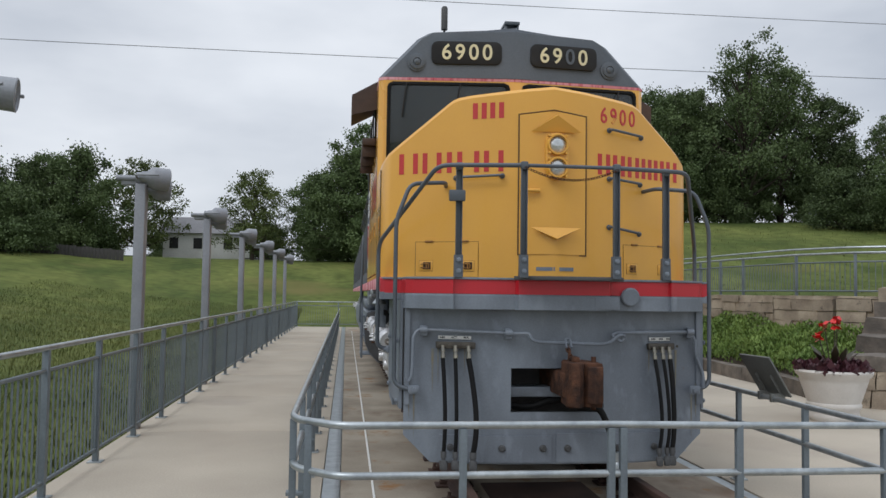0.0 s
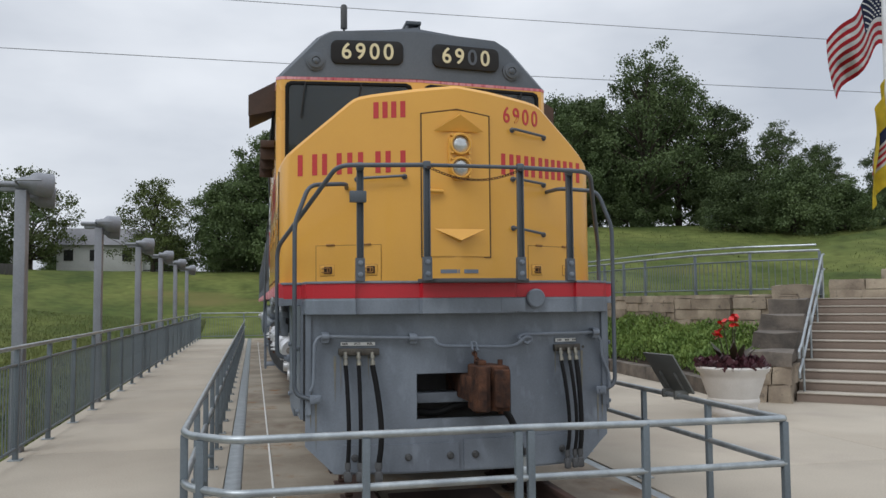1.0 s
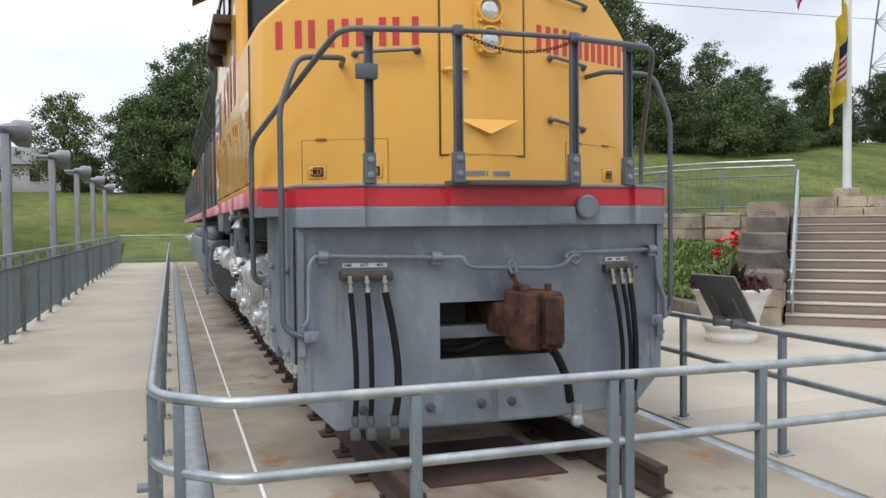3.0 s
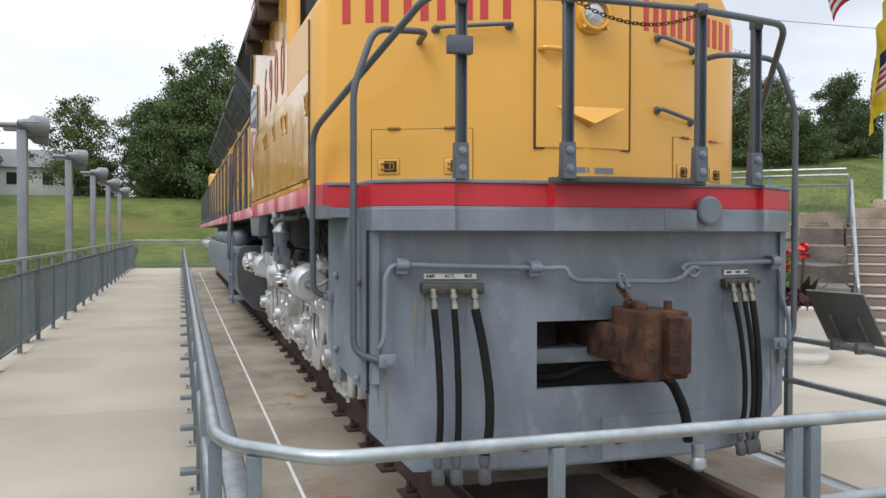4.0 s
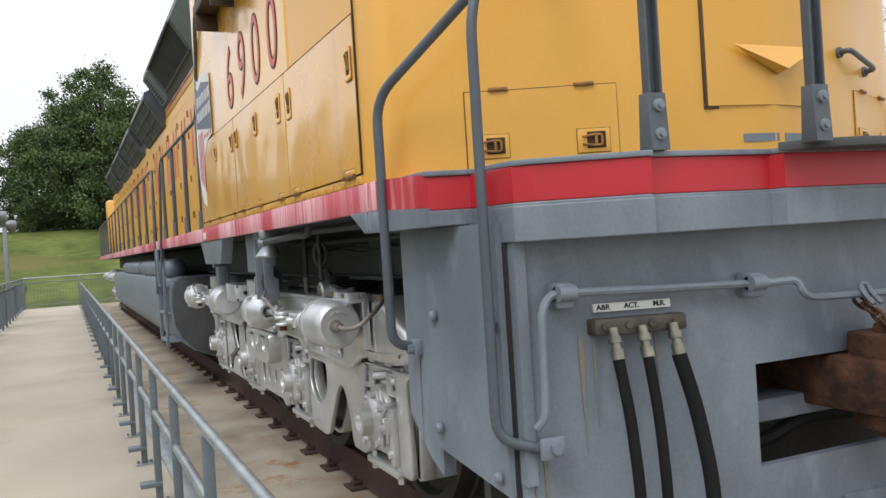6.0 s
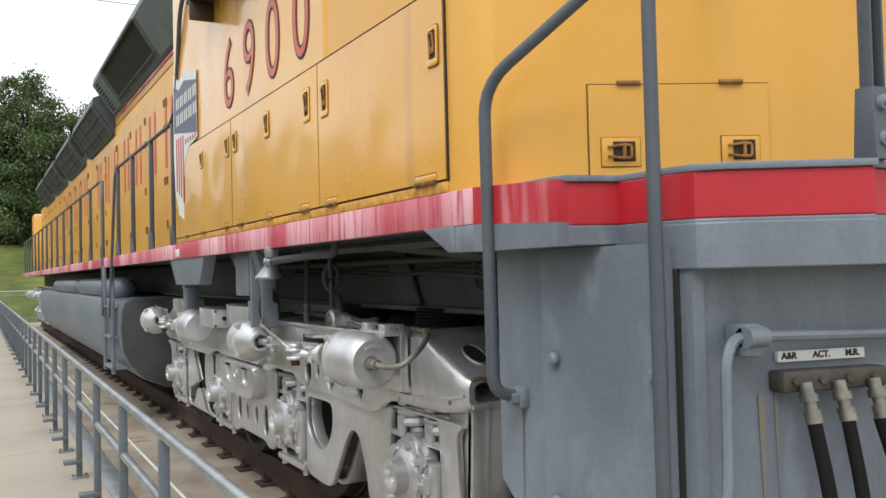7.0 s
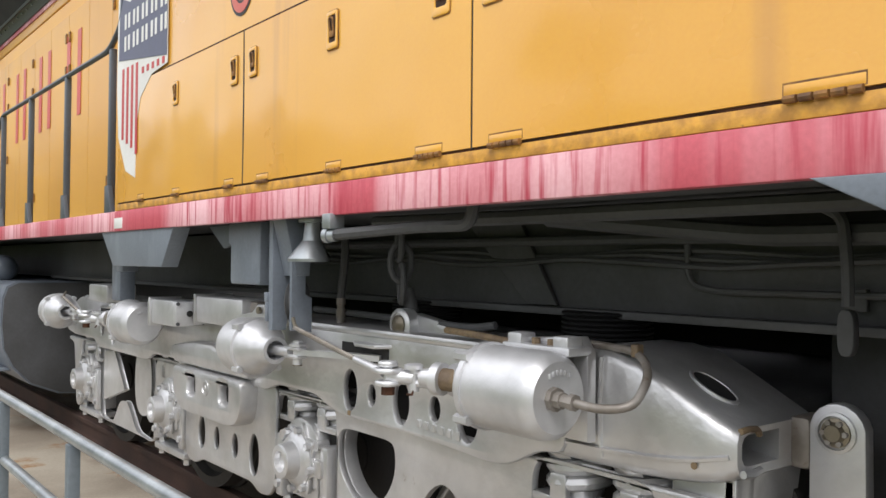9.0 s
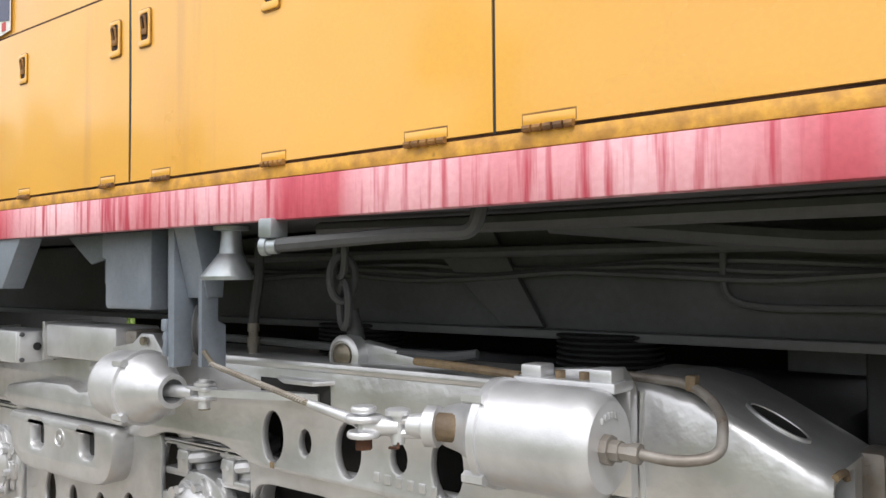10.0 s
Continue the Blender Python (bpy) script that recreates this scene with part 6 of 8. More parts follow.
def truck(dy):
    part("truck_core", box(B(), 1.95, mir(1.95), 8.5 + dy, 14.7 + dy, 0.30, 1.22, 0.05), UNDER, LOCO)
    for y in AXLES:
        part("wheelset", wheelset(y + dy), WHEEL, LOCO)
    for s in (0, 1):
        f = (lambda v: v) if not s else mir
        sh = lambda pts: [(y + dy, z) for y, z in pts]
        def bx(bm, x0, x1, y0, y1, z0, z1, w=0.0):
            return box(bm, min(f(x0), f(x1)), max(f(x0), f(x1)), y0 + dy, y1 + dy, z0, z1, w)
        P = lambda x, y, z: Vector((f(x), y + dy, z))
        d = -1 if not s else 1
        fr = part("truck_frame", plate(B(), "x", f(1.584), sh(round_poly(FRAME_OUT, 0.05)), [sh(h) for h in FRAME_HOLES], 0.034, 0.008), SILVER_CAST, LOCO, "silver-painted cast truck side frame")
        # the upper beam is a deep hollow box that stands proud of the web
        part("frame_beam", plate(B(), "x", f(1.541), sh(round_poly(BEAM_OUT, 0.06)), [sh(h) for h in BEAM_HOLES], 0.034, 0.012), SILVER_CAST, fr)
        part("frame_flange", bx(B(), 1.512, 1.84, 8.90, 13.9, 1.318, 1.352, 0.014), SILVER_CAST, fr)
        # near-black plate paints the shade inside the hollow casting; rim of the wheel opening
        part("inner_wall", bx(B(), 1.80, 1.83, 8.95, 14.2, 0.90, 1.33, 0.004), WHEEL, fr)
        rim = [(10.09 + (a - 10.09) * 1.09, 0.765 + (b - 0.765) * 1.12) for a, b in round_poly(WHEEL_HOLE, 0.06)]
        part("hole_rim", plate(B(), "x", f(1.635), sh(rim), [sh(round_poly(WHEEL_HOLE, 0.06))], 0.07, 0.006), SILVER_CAST, fr)
        part("lower_web", plate(B(), "x", f(1.562), sh(round_poly(LOWER_OUT, 0.04)), [sh(h) for h in LOWER_HOLES], 0.026, 0.008), SILVER_CAST, fr)
        # bulged front end of the casting, an open box towards the end transom
        bm = B()
        secs = [(8.385, 1.588, 1.065, 1.190), (8.41, 1.570, 1.050, 1.205), (8.48, 1.556, 1.035, 1.243), (8.58, 1.548, 1.025, 1.297), (8.68, 1.544, 1.02, 1.345), (8.78, 1.542, 1.02, 1.366), (8.90, 1.540, 1.02, 1.368), (8.985, 1.538, 1.022, 1.352)]
        rows = []
        for y, x, za, zb in secs:
            e = 0.034
            pts = [(x + e, za), (x + 0.010, za + 0.010), (x, za + e), (x, zb - e), (x + 0.010, zb - 0.010), (x + e, zb), (1.97, zb), (1.97, za)]
            rows.append([bm.verts.new((f(u), y + dy, v)) for u, v in pts])
        for p, q in zip(rows, rows[1:]):
            for i in range(8):
                bm.faces.new((p[i], p[(i + 1) % 8], q[(i + 1) % 8], q[i]))
        bm.faces.new(rows[-1])
        inner = []
        for y, k in ((8.39, 0.0), (8.66, 0.03)):
            pts = [(1.645, 1.088 + k), (1.628, 1.094 + k), (1.618, 1.11 + k), (1.618, 1.148 + k), (1.628, 1.165 + k), (1.645, 1.172 + k), (1.80, 1.172 + k), (1.80, 1.088 + k)]
            inner.append([bm.verts.new((f(u), y + dy, v)) for u, v in pts])
        for i in range(8):
            j = (i + 1) % 8
            bm.faces.new((rows[0][i], rows[0][j], inner[0][j], inner[0][i]))
            bm.faces.new((inner[0][i], inner[0][j], inner[1][j], inner[1][i]))
        bm.faces.new(inner[1])
        part("frame_end", bm, SILVER_CAST, fr, sharp=50)
        # flat black oval paints the shade of a hole in the casting
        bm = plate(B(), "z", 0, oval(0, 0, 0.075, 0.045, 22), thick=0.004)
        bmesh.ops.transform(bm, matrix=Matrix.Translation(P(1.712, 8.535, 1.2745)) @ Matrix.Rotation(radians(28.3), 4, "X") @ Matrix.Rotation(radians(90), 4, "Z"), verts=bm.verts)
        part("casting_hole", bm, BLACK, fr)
        bm = plate(B(), "z", 0, oval(0, 0, 0.083, 0.053, 22), [oval(0, 0, 0.072, 0.043, 22)], thick=0.012, edge=0.003)
        bmesh.ops.transform(bm, matrix=Matrix.Translation(P(1.712, 8.535, 1.2745)) @ Matrix.Rotation(radians(28.3), 4, "X") @ Matrix.Rotation(radians(90), 4, "Z"), verts=bm.verts)
        part("hole_rim", bm, SILVER_CAST, fr)
        part("end_bracket", bx(B(), 1.86, 1.985, 8.335, 8.40, 1.055, 1.20, 0.016), GRIMY_SILVER, fr, "grime-browned bracket at the end of the side frame")
        part("rust_scab", tube(B(), [P(1.60, 8.383, 1.186), P(1.635, 8.380, 1.190), P(1.675, 8.380, 1.186), P(1.685, 8.380, 1.168)], 0.009, 0.01, 7), OCHRE, fr)
        part("rust_scab", rod(B(), P(1.553, 8.49, 1.085), P(1.550, 8.49, 1.085), 0.010, seg=9), OCHRE, fr)
        part("cast_burr", tube(B(), [P(1.60, 8.375, 1.076), P(1.64, 8.372, 1.072), P(1.68, 8.374, 1.078)], 0.011, 0.01, 7), SILVER, fr)
        part("weld_seam", tube(B(), [P(1.538, 8.95, 1.075), P(1.540, 8.78, 1.078), P(1.545, 8.62, 1.085), P(1.552, 8.50, 1.098), P(1.574, 8.40, 1.12)], 0.008, 0.03, 6), SILVER_CAST, fr)
        part("weld_seam", tube(B(), [P(1.542, 8.80, 1.05), P(1.538, 8.805, 1.20), P(1.542, 8.80, 1.345)], 0.008, 0.03, 6), SILVER_CAST, fr)
        # thick flange round the foot of the web and up the arch behind the first axle
        path = [(10.27, 0.425), (9.98, 0.415), (9.885, 0.44), (9.65, 0.755), (9.58, 0.80), (9.505, 0.765)]
        back = [(9.49, 0.79), (9.58, 0.835), (9.67, 0.785), (9.905, 0.475), (9.985, 0.45), (10.27, 0.46)]
        part("web_flange", plate(B(), "x", f(1.73), sh(round_poly(path + back, 0.03)), thick=0.15, edge=0.010), SILVER_CAST, fr)
        # heavy front leg of the casting, flanged on its forward side
        part("pedestal_leg", plate(B(), "x", f(1.655), sh([(8.605, 1.04), (8.605, 0.46), (8.44, 0.46), (8.40, 0.98), (8.40, 1.06)]), thick=0.09, edge=0.012), SILVER_CAST, fr)
        bm = B()
        v = [bm.verts.new(P(*q)) for q in ((1.61, 8.405, 1.06), (1.95, 8.405, 1.06), (1.86, 8.445, 0.46), (1.61, 8.445, 0.46), (1.61, 8.43, 1.06), (1.95, 8.43, 1.06), (1.86, 8.47, 0.46), (1.61, 8.47, 0.46))]
        for q in ((0, 1, 2, 3), (4, 5, 6, 7), (0, 1, 5, 4), (1, 2, 6, 5), (2, 3, 7, 6), (3, 0, 4, 7)):
            bm.faces.new([v[k] for k in q])
        part("leg_flange", bm, SILVER_CAST, fr)
        bm = plate(B(), "x", f(1.89), [(8.345 + dy, 0.60), (8.18 + dy, 0.60)] + [(8.262 + dy + 0.078 * math.cos(radians(a)), 1.172 + 0.078 * math.sin(radians(a))) for a in range(190, -11, -20)], thick=0.05, edge=0.008)
        part("brake_hanger", bm, SILVER, LOCO)
        part("hanger_ring", lathe(B(), P(1.867, 8.262, 1.172), (d, 0, 0), [(0, 0.055), (0.012, 0.055), (0.014, 0.046), (0.004, 0.044)], 20), SILVER_CAST, LOCO)
        part("hanger_pin", lathe(B(), P(1.868, 8.262, 1.172), (d, 0, 0), [(0, 0.040), (0.012, 0.040), (0.016, 0.030), (0.03, 0.022)], 14), BRASS, LOCO)
        for k in range(6):
            q = P(1.855, 8.262 + 0.030 * math.cos(k * 1.047), 1.172 + 0.030 * math.sin(k * 1.047))
            part("pin_bead", rod(B(), q, q + Vector((d * 0.012, 0, 0)), 0.008, seg=7), GRIMY_SILVER, LOCO)
        # rounded pocket between the middle axles
        bm = B()
        ring_n = [(11.035, 1.02), (11.04, 0.90), (11.065, 0.825), (11.12, 0.785), (11.22, 0.772), (11.72, 0.772), (11.83, 0.785), (11.89, 0.825), (11.93, 0.90), (11.95, 1.02)]
        part("frame_pocket", plate(B(), "x", f(1.53), sh(round_poly(ring_n, 0.05)), [sh(rounded(11.185, 11.30, 0.878, 0.995, 0.034)), sh(rounded(11.612, 11.727, 0.874, 0.991, 0.034))], 0.16, 0.024), SILVER_CAST, fr)
        part("cast_medallion", lathe(B(), P(1.452, 11.455, 0.94), (d, 0, 0), [(0, 0.042), (0.006, 0.042), (0.007, 0.033), (0.002, 0.030), (0.002, 0.016), (0.006, 0.012)], 20), SILVER_CAST, fr)
        # black panels paint the shade behind the pocket's two holes
        for y in (11.243, 11.669):
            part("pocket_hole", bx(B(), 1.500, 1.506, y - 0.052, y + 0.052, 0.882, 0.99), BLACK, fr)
        # lumpy ledge above the pocket and the sunken saddle under the spring plank
        bm = plate(B(), "x", f(1.53), sh([(10.92, 1.07), (10.95, 1.13), (11.20, 1.165), (11.34, 1.150), (11.42, 1.175), (11.70, 1.170), (12.0, 1.13), (12.05, 1.07), (11.95, 1.03), (11.02, 1.03)]), thick=0.13, edge=0.032)
        part("frame_rib", bm, SILVER_CAST, fr)
        bm = B()
        for i in range(6):
            bx(bm, 1.518, 1.527, 9.66 - i * 0.045 - 0.013, 9.66 - i * 0.045 + 0.011, 1.005 - 0.002 * i, 1.035 - 0.002 * i, 0.003)
        tagged(part("cast_mark", bm, SILVER_CAST, fr), kind="stuff")
        part("rust_scab", bx(B(), 1.520, 1.5265, 10.135, 10.155, 0.98, 1.0, 0.002), OCHRE, fr)
        for y in AXLES:
            journal(f, y + dy, s, dy)
        # brake cylinders with rods, pins and pipes
        cylinder(f, s, 8.785 + dy, 9.135 + dy, 1.245, 0.127, 1, 1.345)
        cylinder(f, s, 10.47 + dy, 10.80 + dy, 1.235, 0.127, -1, 1.335, bell=True)
        cylinder(f, s, 12.10 + dy, 12.42 + dy, 1.245, 0.127, 1, 1.345)
        cylinder(f, s, 13.75 + dy, 14.05 + dy, 1.235, 0.125, -1, 1.335, bell=True)
        for y in (8.785, 12.10):
            bm = B()
            for i in range(6):
                q = radians(60 + 12 * i)
                bx(bm, 1.345 - 0.075 * math.cos(q) - 0.004, 1.345 - 0.075 * math.cos(q) + 0.004, y - 0.006, y + 0.004, 1.245 + 0.072 * math.sin(q) - 0.007, 1.245 + 0.072 * math.sin(q) + 0.007, 0.001)
            tagged(part("cast_mark", bm, SILVER, LOCO), kind="stuff")
        for y0 in (0.0, 3.315):
            PP = lambda x, y, z: P(x, y + y0, z)
            part("piston_rod", rod(B(), PP(1.325, 9.12, 1.248), PP(1.285, 9.235, 1.252), 0.036, seg=16), OCHRE, LOCO)
            bm = B()
            lathe(bm, PP(1.287, 9.225, 1.252), (f(1.285) - f(1.335), 0.145, 0), [(0, 0.052), (0.03, 0.052), (0.04, 0.032), (0.08, 0.028)], 16)
            for z in (1.232, 1.264):
                tube(bm, [PP(1.27, 9.27, z), PP(1.235, 9.345, z)], 0.013, 0, 8)
            rod(bm, PP(1.245, 9.325, 1.205), PP(1.245, 9.325, 1.292), 0.018, seg=12)
            lathe(bm, PP(1.245, 9.325, 1.278), (0, 0, 1), [(0, 0.032), (0.012, 0.032), (0.016, 0.024)], 14)
            part("clevis", bm, SILVER, LOCO)
            part("cotter_pin", tube(B(), [PP(1.245, 9.325, 1.215), PP(1.22, 9.30, 1.20), PP(1.23, 9.34, 1.195)], 0.004, 0.005, 5), RUST, LOCO)
            bm = B()
            tube(bm, [PP(1.245, 9.325, 1.248), PP(1.215, 9.36, 1.250), PP(1.19, 9.39, 1.254)], 0.024, 0.03, 10)
            rod(bm, PP(1.19, 9.39, 1.20), PP(1.19, 9.39, 1.30), 0.016, seg=10)
            for z, r in ((1.222, 0.040), (1.262, 0.044), (1.284, 0.030)):
                lathe(bm, PP(1.19, 9.39, z), (0, 0, 1), [(0, r), (0.004, r + 0.003), (0.012, r + 0.003), (0.016, r)], 18)
            part("brake_lever", bm, SILVER, LOCO)
            part("lever_nut", rod(B(), PP(1.19, 9.39, 1.192), PP(1.19, 9.39, 1.218), 0.022, seg=6), RUST, LOCO)
            part("release_cable", tube(B(), [PP(1.19, 9.42, 1.262), PP(1.20, 9.62, 1.287), PP(1.222, 10.06, 1.358), PP(1.27, 10.17, 1.39)], 0.008, 0.05, 7), BRASS, LOCO)
            bm = B()
            for i in range(40):
                u = i / 39
                c = PP(1.20, 9.62, 1.287).lerp(PP(1.222, 10.06, 1.358), u)
                tube(bm, [c + Vector((0.0085 * math.cos(q), (q - 1.2) * 0.004, 0.0085 * math.sin(q))) for q in (0.0, 0.8, 1.6, 2.4, 3.2)], 0.0022, 0, 4)
            tagged(part("cable_strands", bm, GRIMY_SILVER, LOCO), kind="stuff")
            part("cable_socket", rod(B(), PP(1.19, 9.41, 1.26), PP(1.20, 9.60, 1.285), 0.016, 0.013, seg=10), SILVER, LOCO)
            # clevis of the bell cylinder and the flat rod into the beam
            bm = B()
            for z in (1.218, 1.252):
                bx(bm, 1.345, 1.395, 10.27 + y0, 10.39 + y0, z - 0.008, z + 0.008, 0.006)
            rod(bm, PP(1.37, 10.31, 1.185), PP(1.37, 10.31, 1.285), 0.020, seg=12)
            lathe(bm, PP(1.37, 10.31, 1.262), (0, 0, 1), [(0, 0.036), (0.010, 0.036), (0.014, 0.028)], 16)
            part("clevis", bm, SILVER, LOCO)
            part("pin_nut", rod(B(), PP(1.37, 10.31, 1.180), PP(1.37, 10.31, 1.205), 0.020, seg=6), BRASS, LOCO)
            part("piston_rod", rod(B(), PP(1.338, 10.50, 1.235), PP(1.365, 10.36, 1.235), 0.022, seg=12), SILVER, LOCO)
            bm = B()
            v = [bm.verts.new(PP(x, y, z)) for x, y in ((1.385, 10.32), (1.355, 10.30), (1.505, 9.90), (1.545, 9.92)) for z in (1.226, 1.250)]
            for q in ((0, 2, 4, 6), (1, 3, 5, 7), (0, 1, 3, 2), (2, 3, 5, 4), (4, 5, 7, 6), (6, 7, 1, 0)):
                bm.faces.new([v[k] for k in q])
            part("push_rod", bm, SILVER, LOCO)
            # the slot's shade, painted as a flat black strip on the beam
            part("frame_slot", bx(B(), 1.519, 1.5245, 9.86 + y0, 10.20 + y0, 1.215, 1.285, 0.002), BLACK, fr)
            bm = plate(B(), "z", 1.288, [(f(1.525), 9.84 + y0 + dy), (f(1.525), 10.12 + y0 + dy), (f(1.465), 10.02 + y0 + dy), (f(1.465), 9.88 + y0 + dy)], thick=0.016, edge=0.004)
            part("slot_cap", bm, SILVER_CAST, fr)
        bm = lathe(B(), P(1.32, 8.785, 1.245), (0, -1, 0), [(0, 0.034), (0.018, 0.034), (0.018, 0.024), (0.04, 0.024), (0.04, 0.019), (0.065, 0.019), (0.065, 0.023), (0.085, 0.023)], 8)
        part("cylinder_fitting", bm, GRIMY_SILVER, LOCO)
        part("brake_pipe", tube(B(), [P(1.32, 8.70, 1.245), P(1.325, 8.62, 1.237), P(1.37, 8.545, 1.25), P(1.47, 8.575, 1.315), P(1.53, 8.635, 1.352), P(1.56, 8.70, 1.372), P(1.58, 8.88, 1.376)], 0.0125, 0.05, 10), GRIMY_SILVER, LOCO)
        part("pipe_clip", bx(B(), 1.535, 1.565, 8.665, 8.69, 1.355, 1.392, 0.004), OCHRE, LOCO)
        # mounting plate of the front cylinder and its upper blocks
        part("cylinder_plate", plate(B(), "x", f(1.50), sh([(8.80, 1.10), (8.80, 1.36), (8.83, 1.405), (9.04, 1.39), (9.08, 1.34), (9.08, 1.10)]), thick=0.04, edge=0.008), SILVER_CAST, LOCO)
        bm = bx(B(), 1.40, 1.50, 8.80, 9.08, 1.352, 1.378, 0.006)
        for u in (8.81, 9.0):
            bx(bm, 1.405, 1.47, u, u + 0.06, 1.374, 1.408, 0.006)
        part("cylinder_bracket", bm, SILVER, LOCO)
        for u in (8.895, 8.96):
            part("bracket_nut", rod(B(), P(1.43, u, 1.376), P(1.43, u, 1.396), 0.014, seg=6), OCHRE, LOCO)
        part("branch_pipe", tube(B(), [P(1.44, 9.08, 1.372), P(1.48, 9.30, 1.378), P(1.52, 9.50, 1.378)], 0.012, 0.05, 8), OCHRE, LOCO)
        bm = B()
        lathe(bm, P(1.60, 9.83, 1.374), (d, 0, 0), [(0, 0.066), (0.048, 0.066), (0.056, 0.058), (0.058, 0.048), (0.050, 0.046)], 24)
        bx(bm, 1.57, 1.64, 9.79, 9.87, 1.31, 1.37, 0.02)
        pn = part("hanger_boss", bm, SILVER, LOCO)
        part("boss_nut", lathe(B(), P(1.552, 9.83, 1.374), (d, 0, 0), [(0, 0.040), (0.010, 0.040), (0.014, 0.034), (0.022, 0.018)], 18), BRASS, pn)
        part("hanger_arm", plate(B(), "x", f(1.62), sh([(9.80, 1.42), (9.78, 1.34), (9.45, 1.352), (9.45, 1.37), (9.62, 1.395)]), thick=0.05, edge=0.010), SILVER_CAST, LOCO)
        for x0, x1, y0, y1, z0, z1, m in ((1.32, 1.49, 11.58, 11.92, 1.262, 1.402, SILVER), (1.42, 1.62, 10.96, 11.52, 1.29, 1.43, SILVER), (1.46, 1.60, 10.88, 10.96, 1.30, 1.42, GRIMY_SILVER), (1.40, 1.60, 13.0, 13.4, 1.33, 1.45, SILVER_CAST)):
            part("equipment_box", bx(B(), x0, x1, y0, y1, z0, z1, 0.012), m, LOCO)
        part("box_lid", bx(B(), 1.322, 1.488, 11.558, 11.58, 1.264, 1.40, 0.010), SILVER, LOCO)
        for u, v in ((1.335, 1.278), (1.475, 1.278), (1.335, 1.386), (1.475, 1.386)):
            part("box_screw", rod(B(), P(u, 11.560, v), P(u, 11.550, v), 0.010, seg=8), UNDER, LOCO)
        part("box_end", bx(B(), 1.31, 1.50, 11.92, 11.95, 1.25, 1.41, 0.006), SILVER_CAST, LOCO)
        part("box_flange", bx(B(), 1.41, 1.63, 11.515, 11.535, 1.275, 1.44, 0.004), SILVER_CAST, LOCO)
        # black disc paints the dark hole in the lid
        part("box_plug", rod(B(), P(1.40, 11.550, 1.332), P(1.40, 11.562, 1.332), 0.017, seg=12), BLACK, LOCO)
        for u in (10.97, 11.22):
            bm = B()
            coil(bm, P(1.58, u, 1.185), 0.085, 0.028, 1.6, 0.07)
            part("plank_spring", bm, SILVER_CAST, LOCO)
        bm = plate(B(), "x", f(1.42), sh([(10.60, 1.36), (10.66, 1.42), (10.74, 1.42), (10.80, 1.38), (10.94, 1.36), (10.94, 1.33), (10.60, 1.33)]), thick=0.05, edge=0.008)
        part("cylinder_saddle", bm, SILVER_CAST, LOCO)
        part("saddle_bolt", rod(B(), P(1.39, 10.70, 1.393), P(1.375, 10.70, 1.393), 0.016, seg=8), BRASS, LOCO)
        for yy in (9.05, 10.05):
            prof = [(0, 0.13)]
            for k in range(7):
                prof += [(k * 0.016, 0.14), (k * 0.016 + 0.004, 0.155), (k * 0.016 + 0.010, 0.155), (k * 0.016 + 0.014, 0.14)]
            part("rubber_mount", lathe(B(), P(1.86, yy, 1.35), (0, 0, 1), prof, 20), RUBBER, LOCO)


truck(0.0)
truck(21.2)

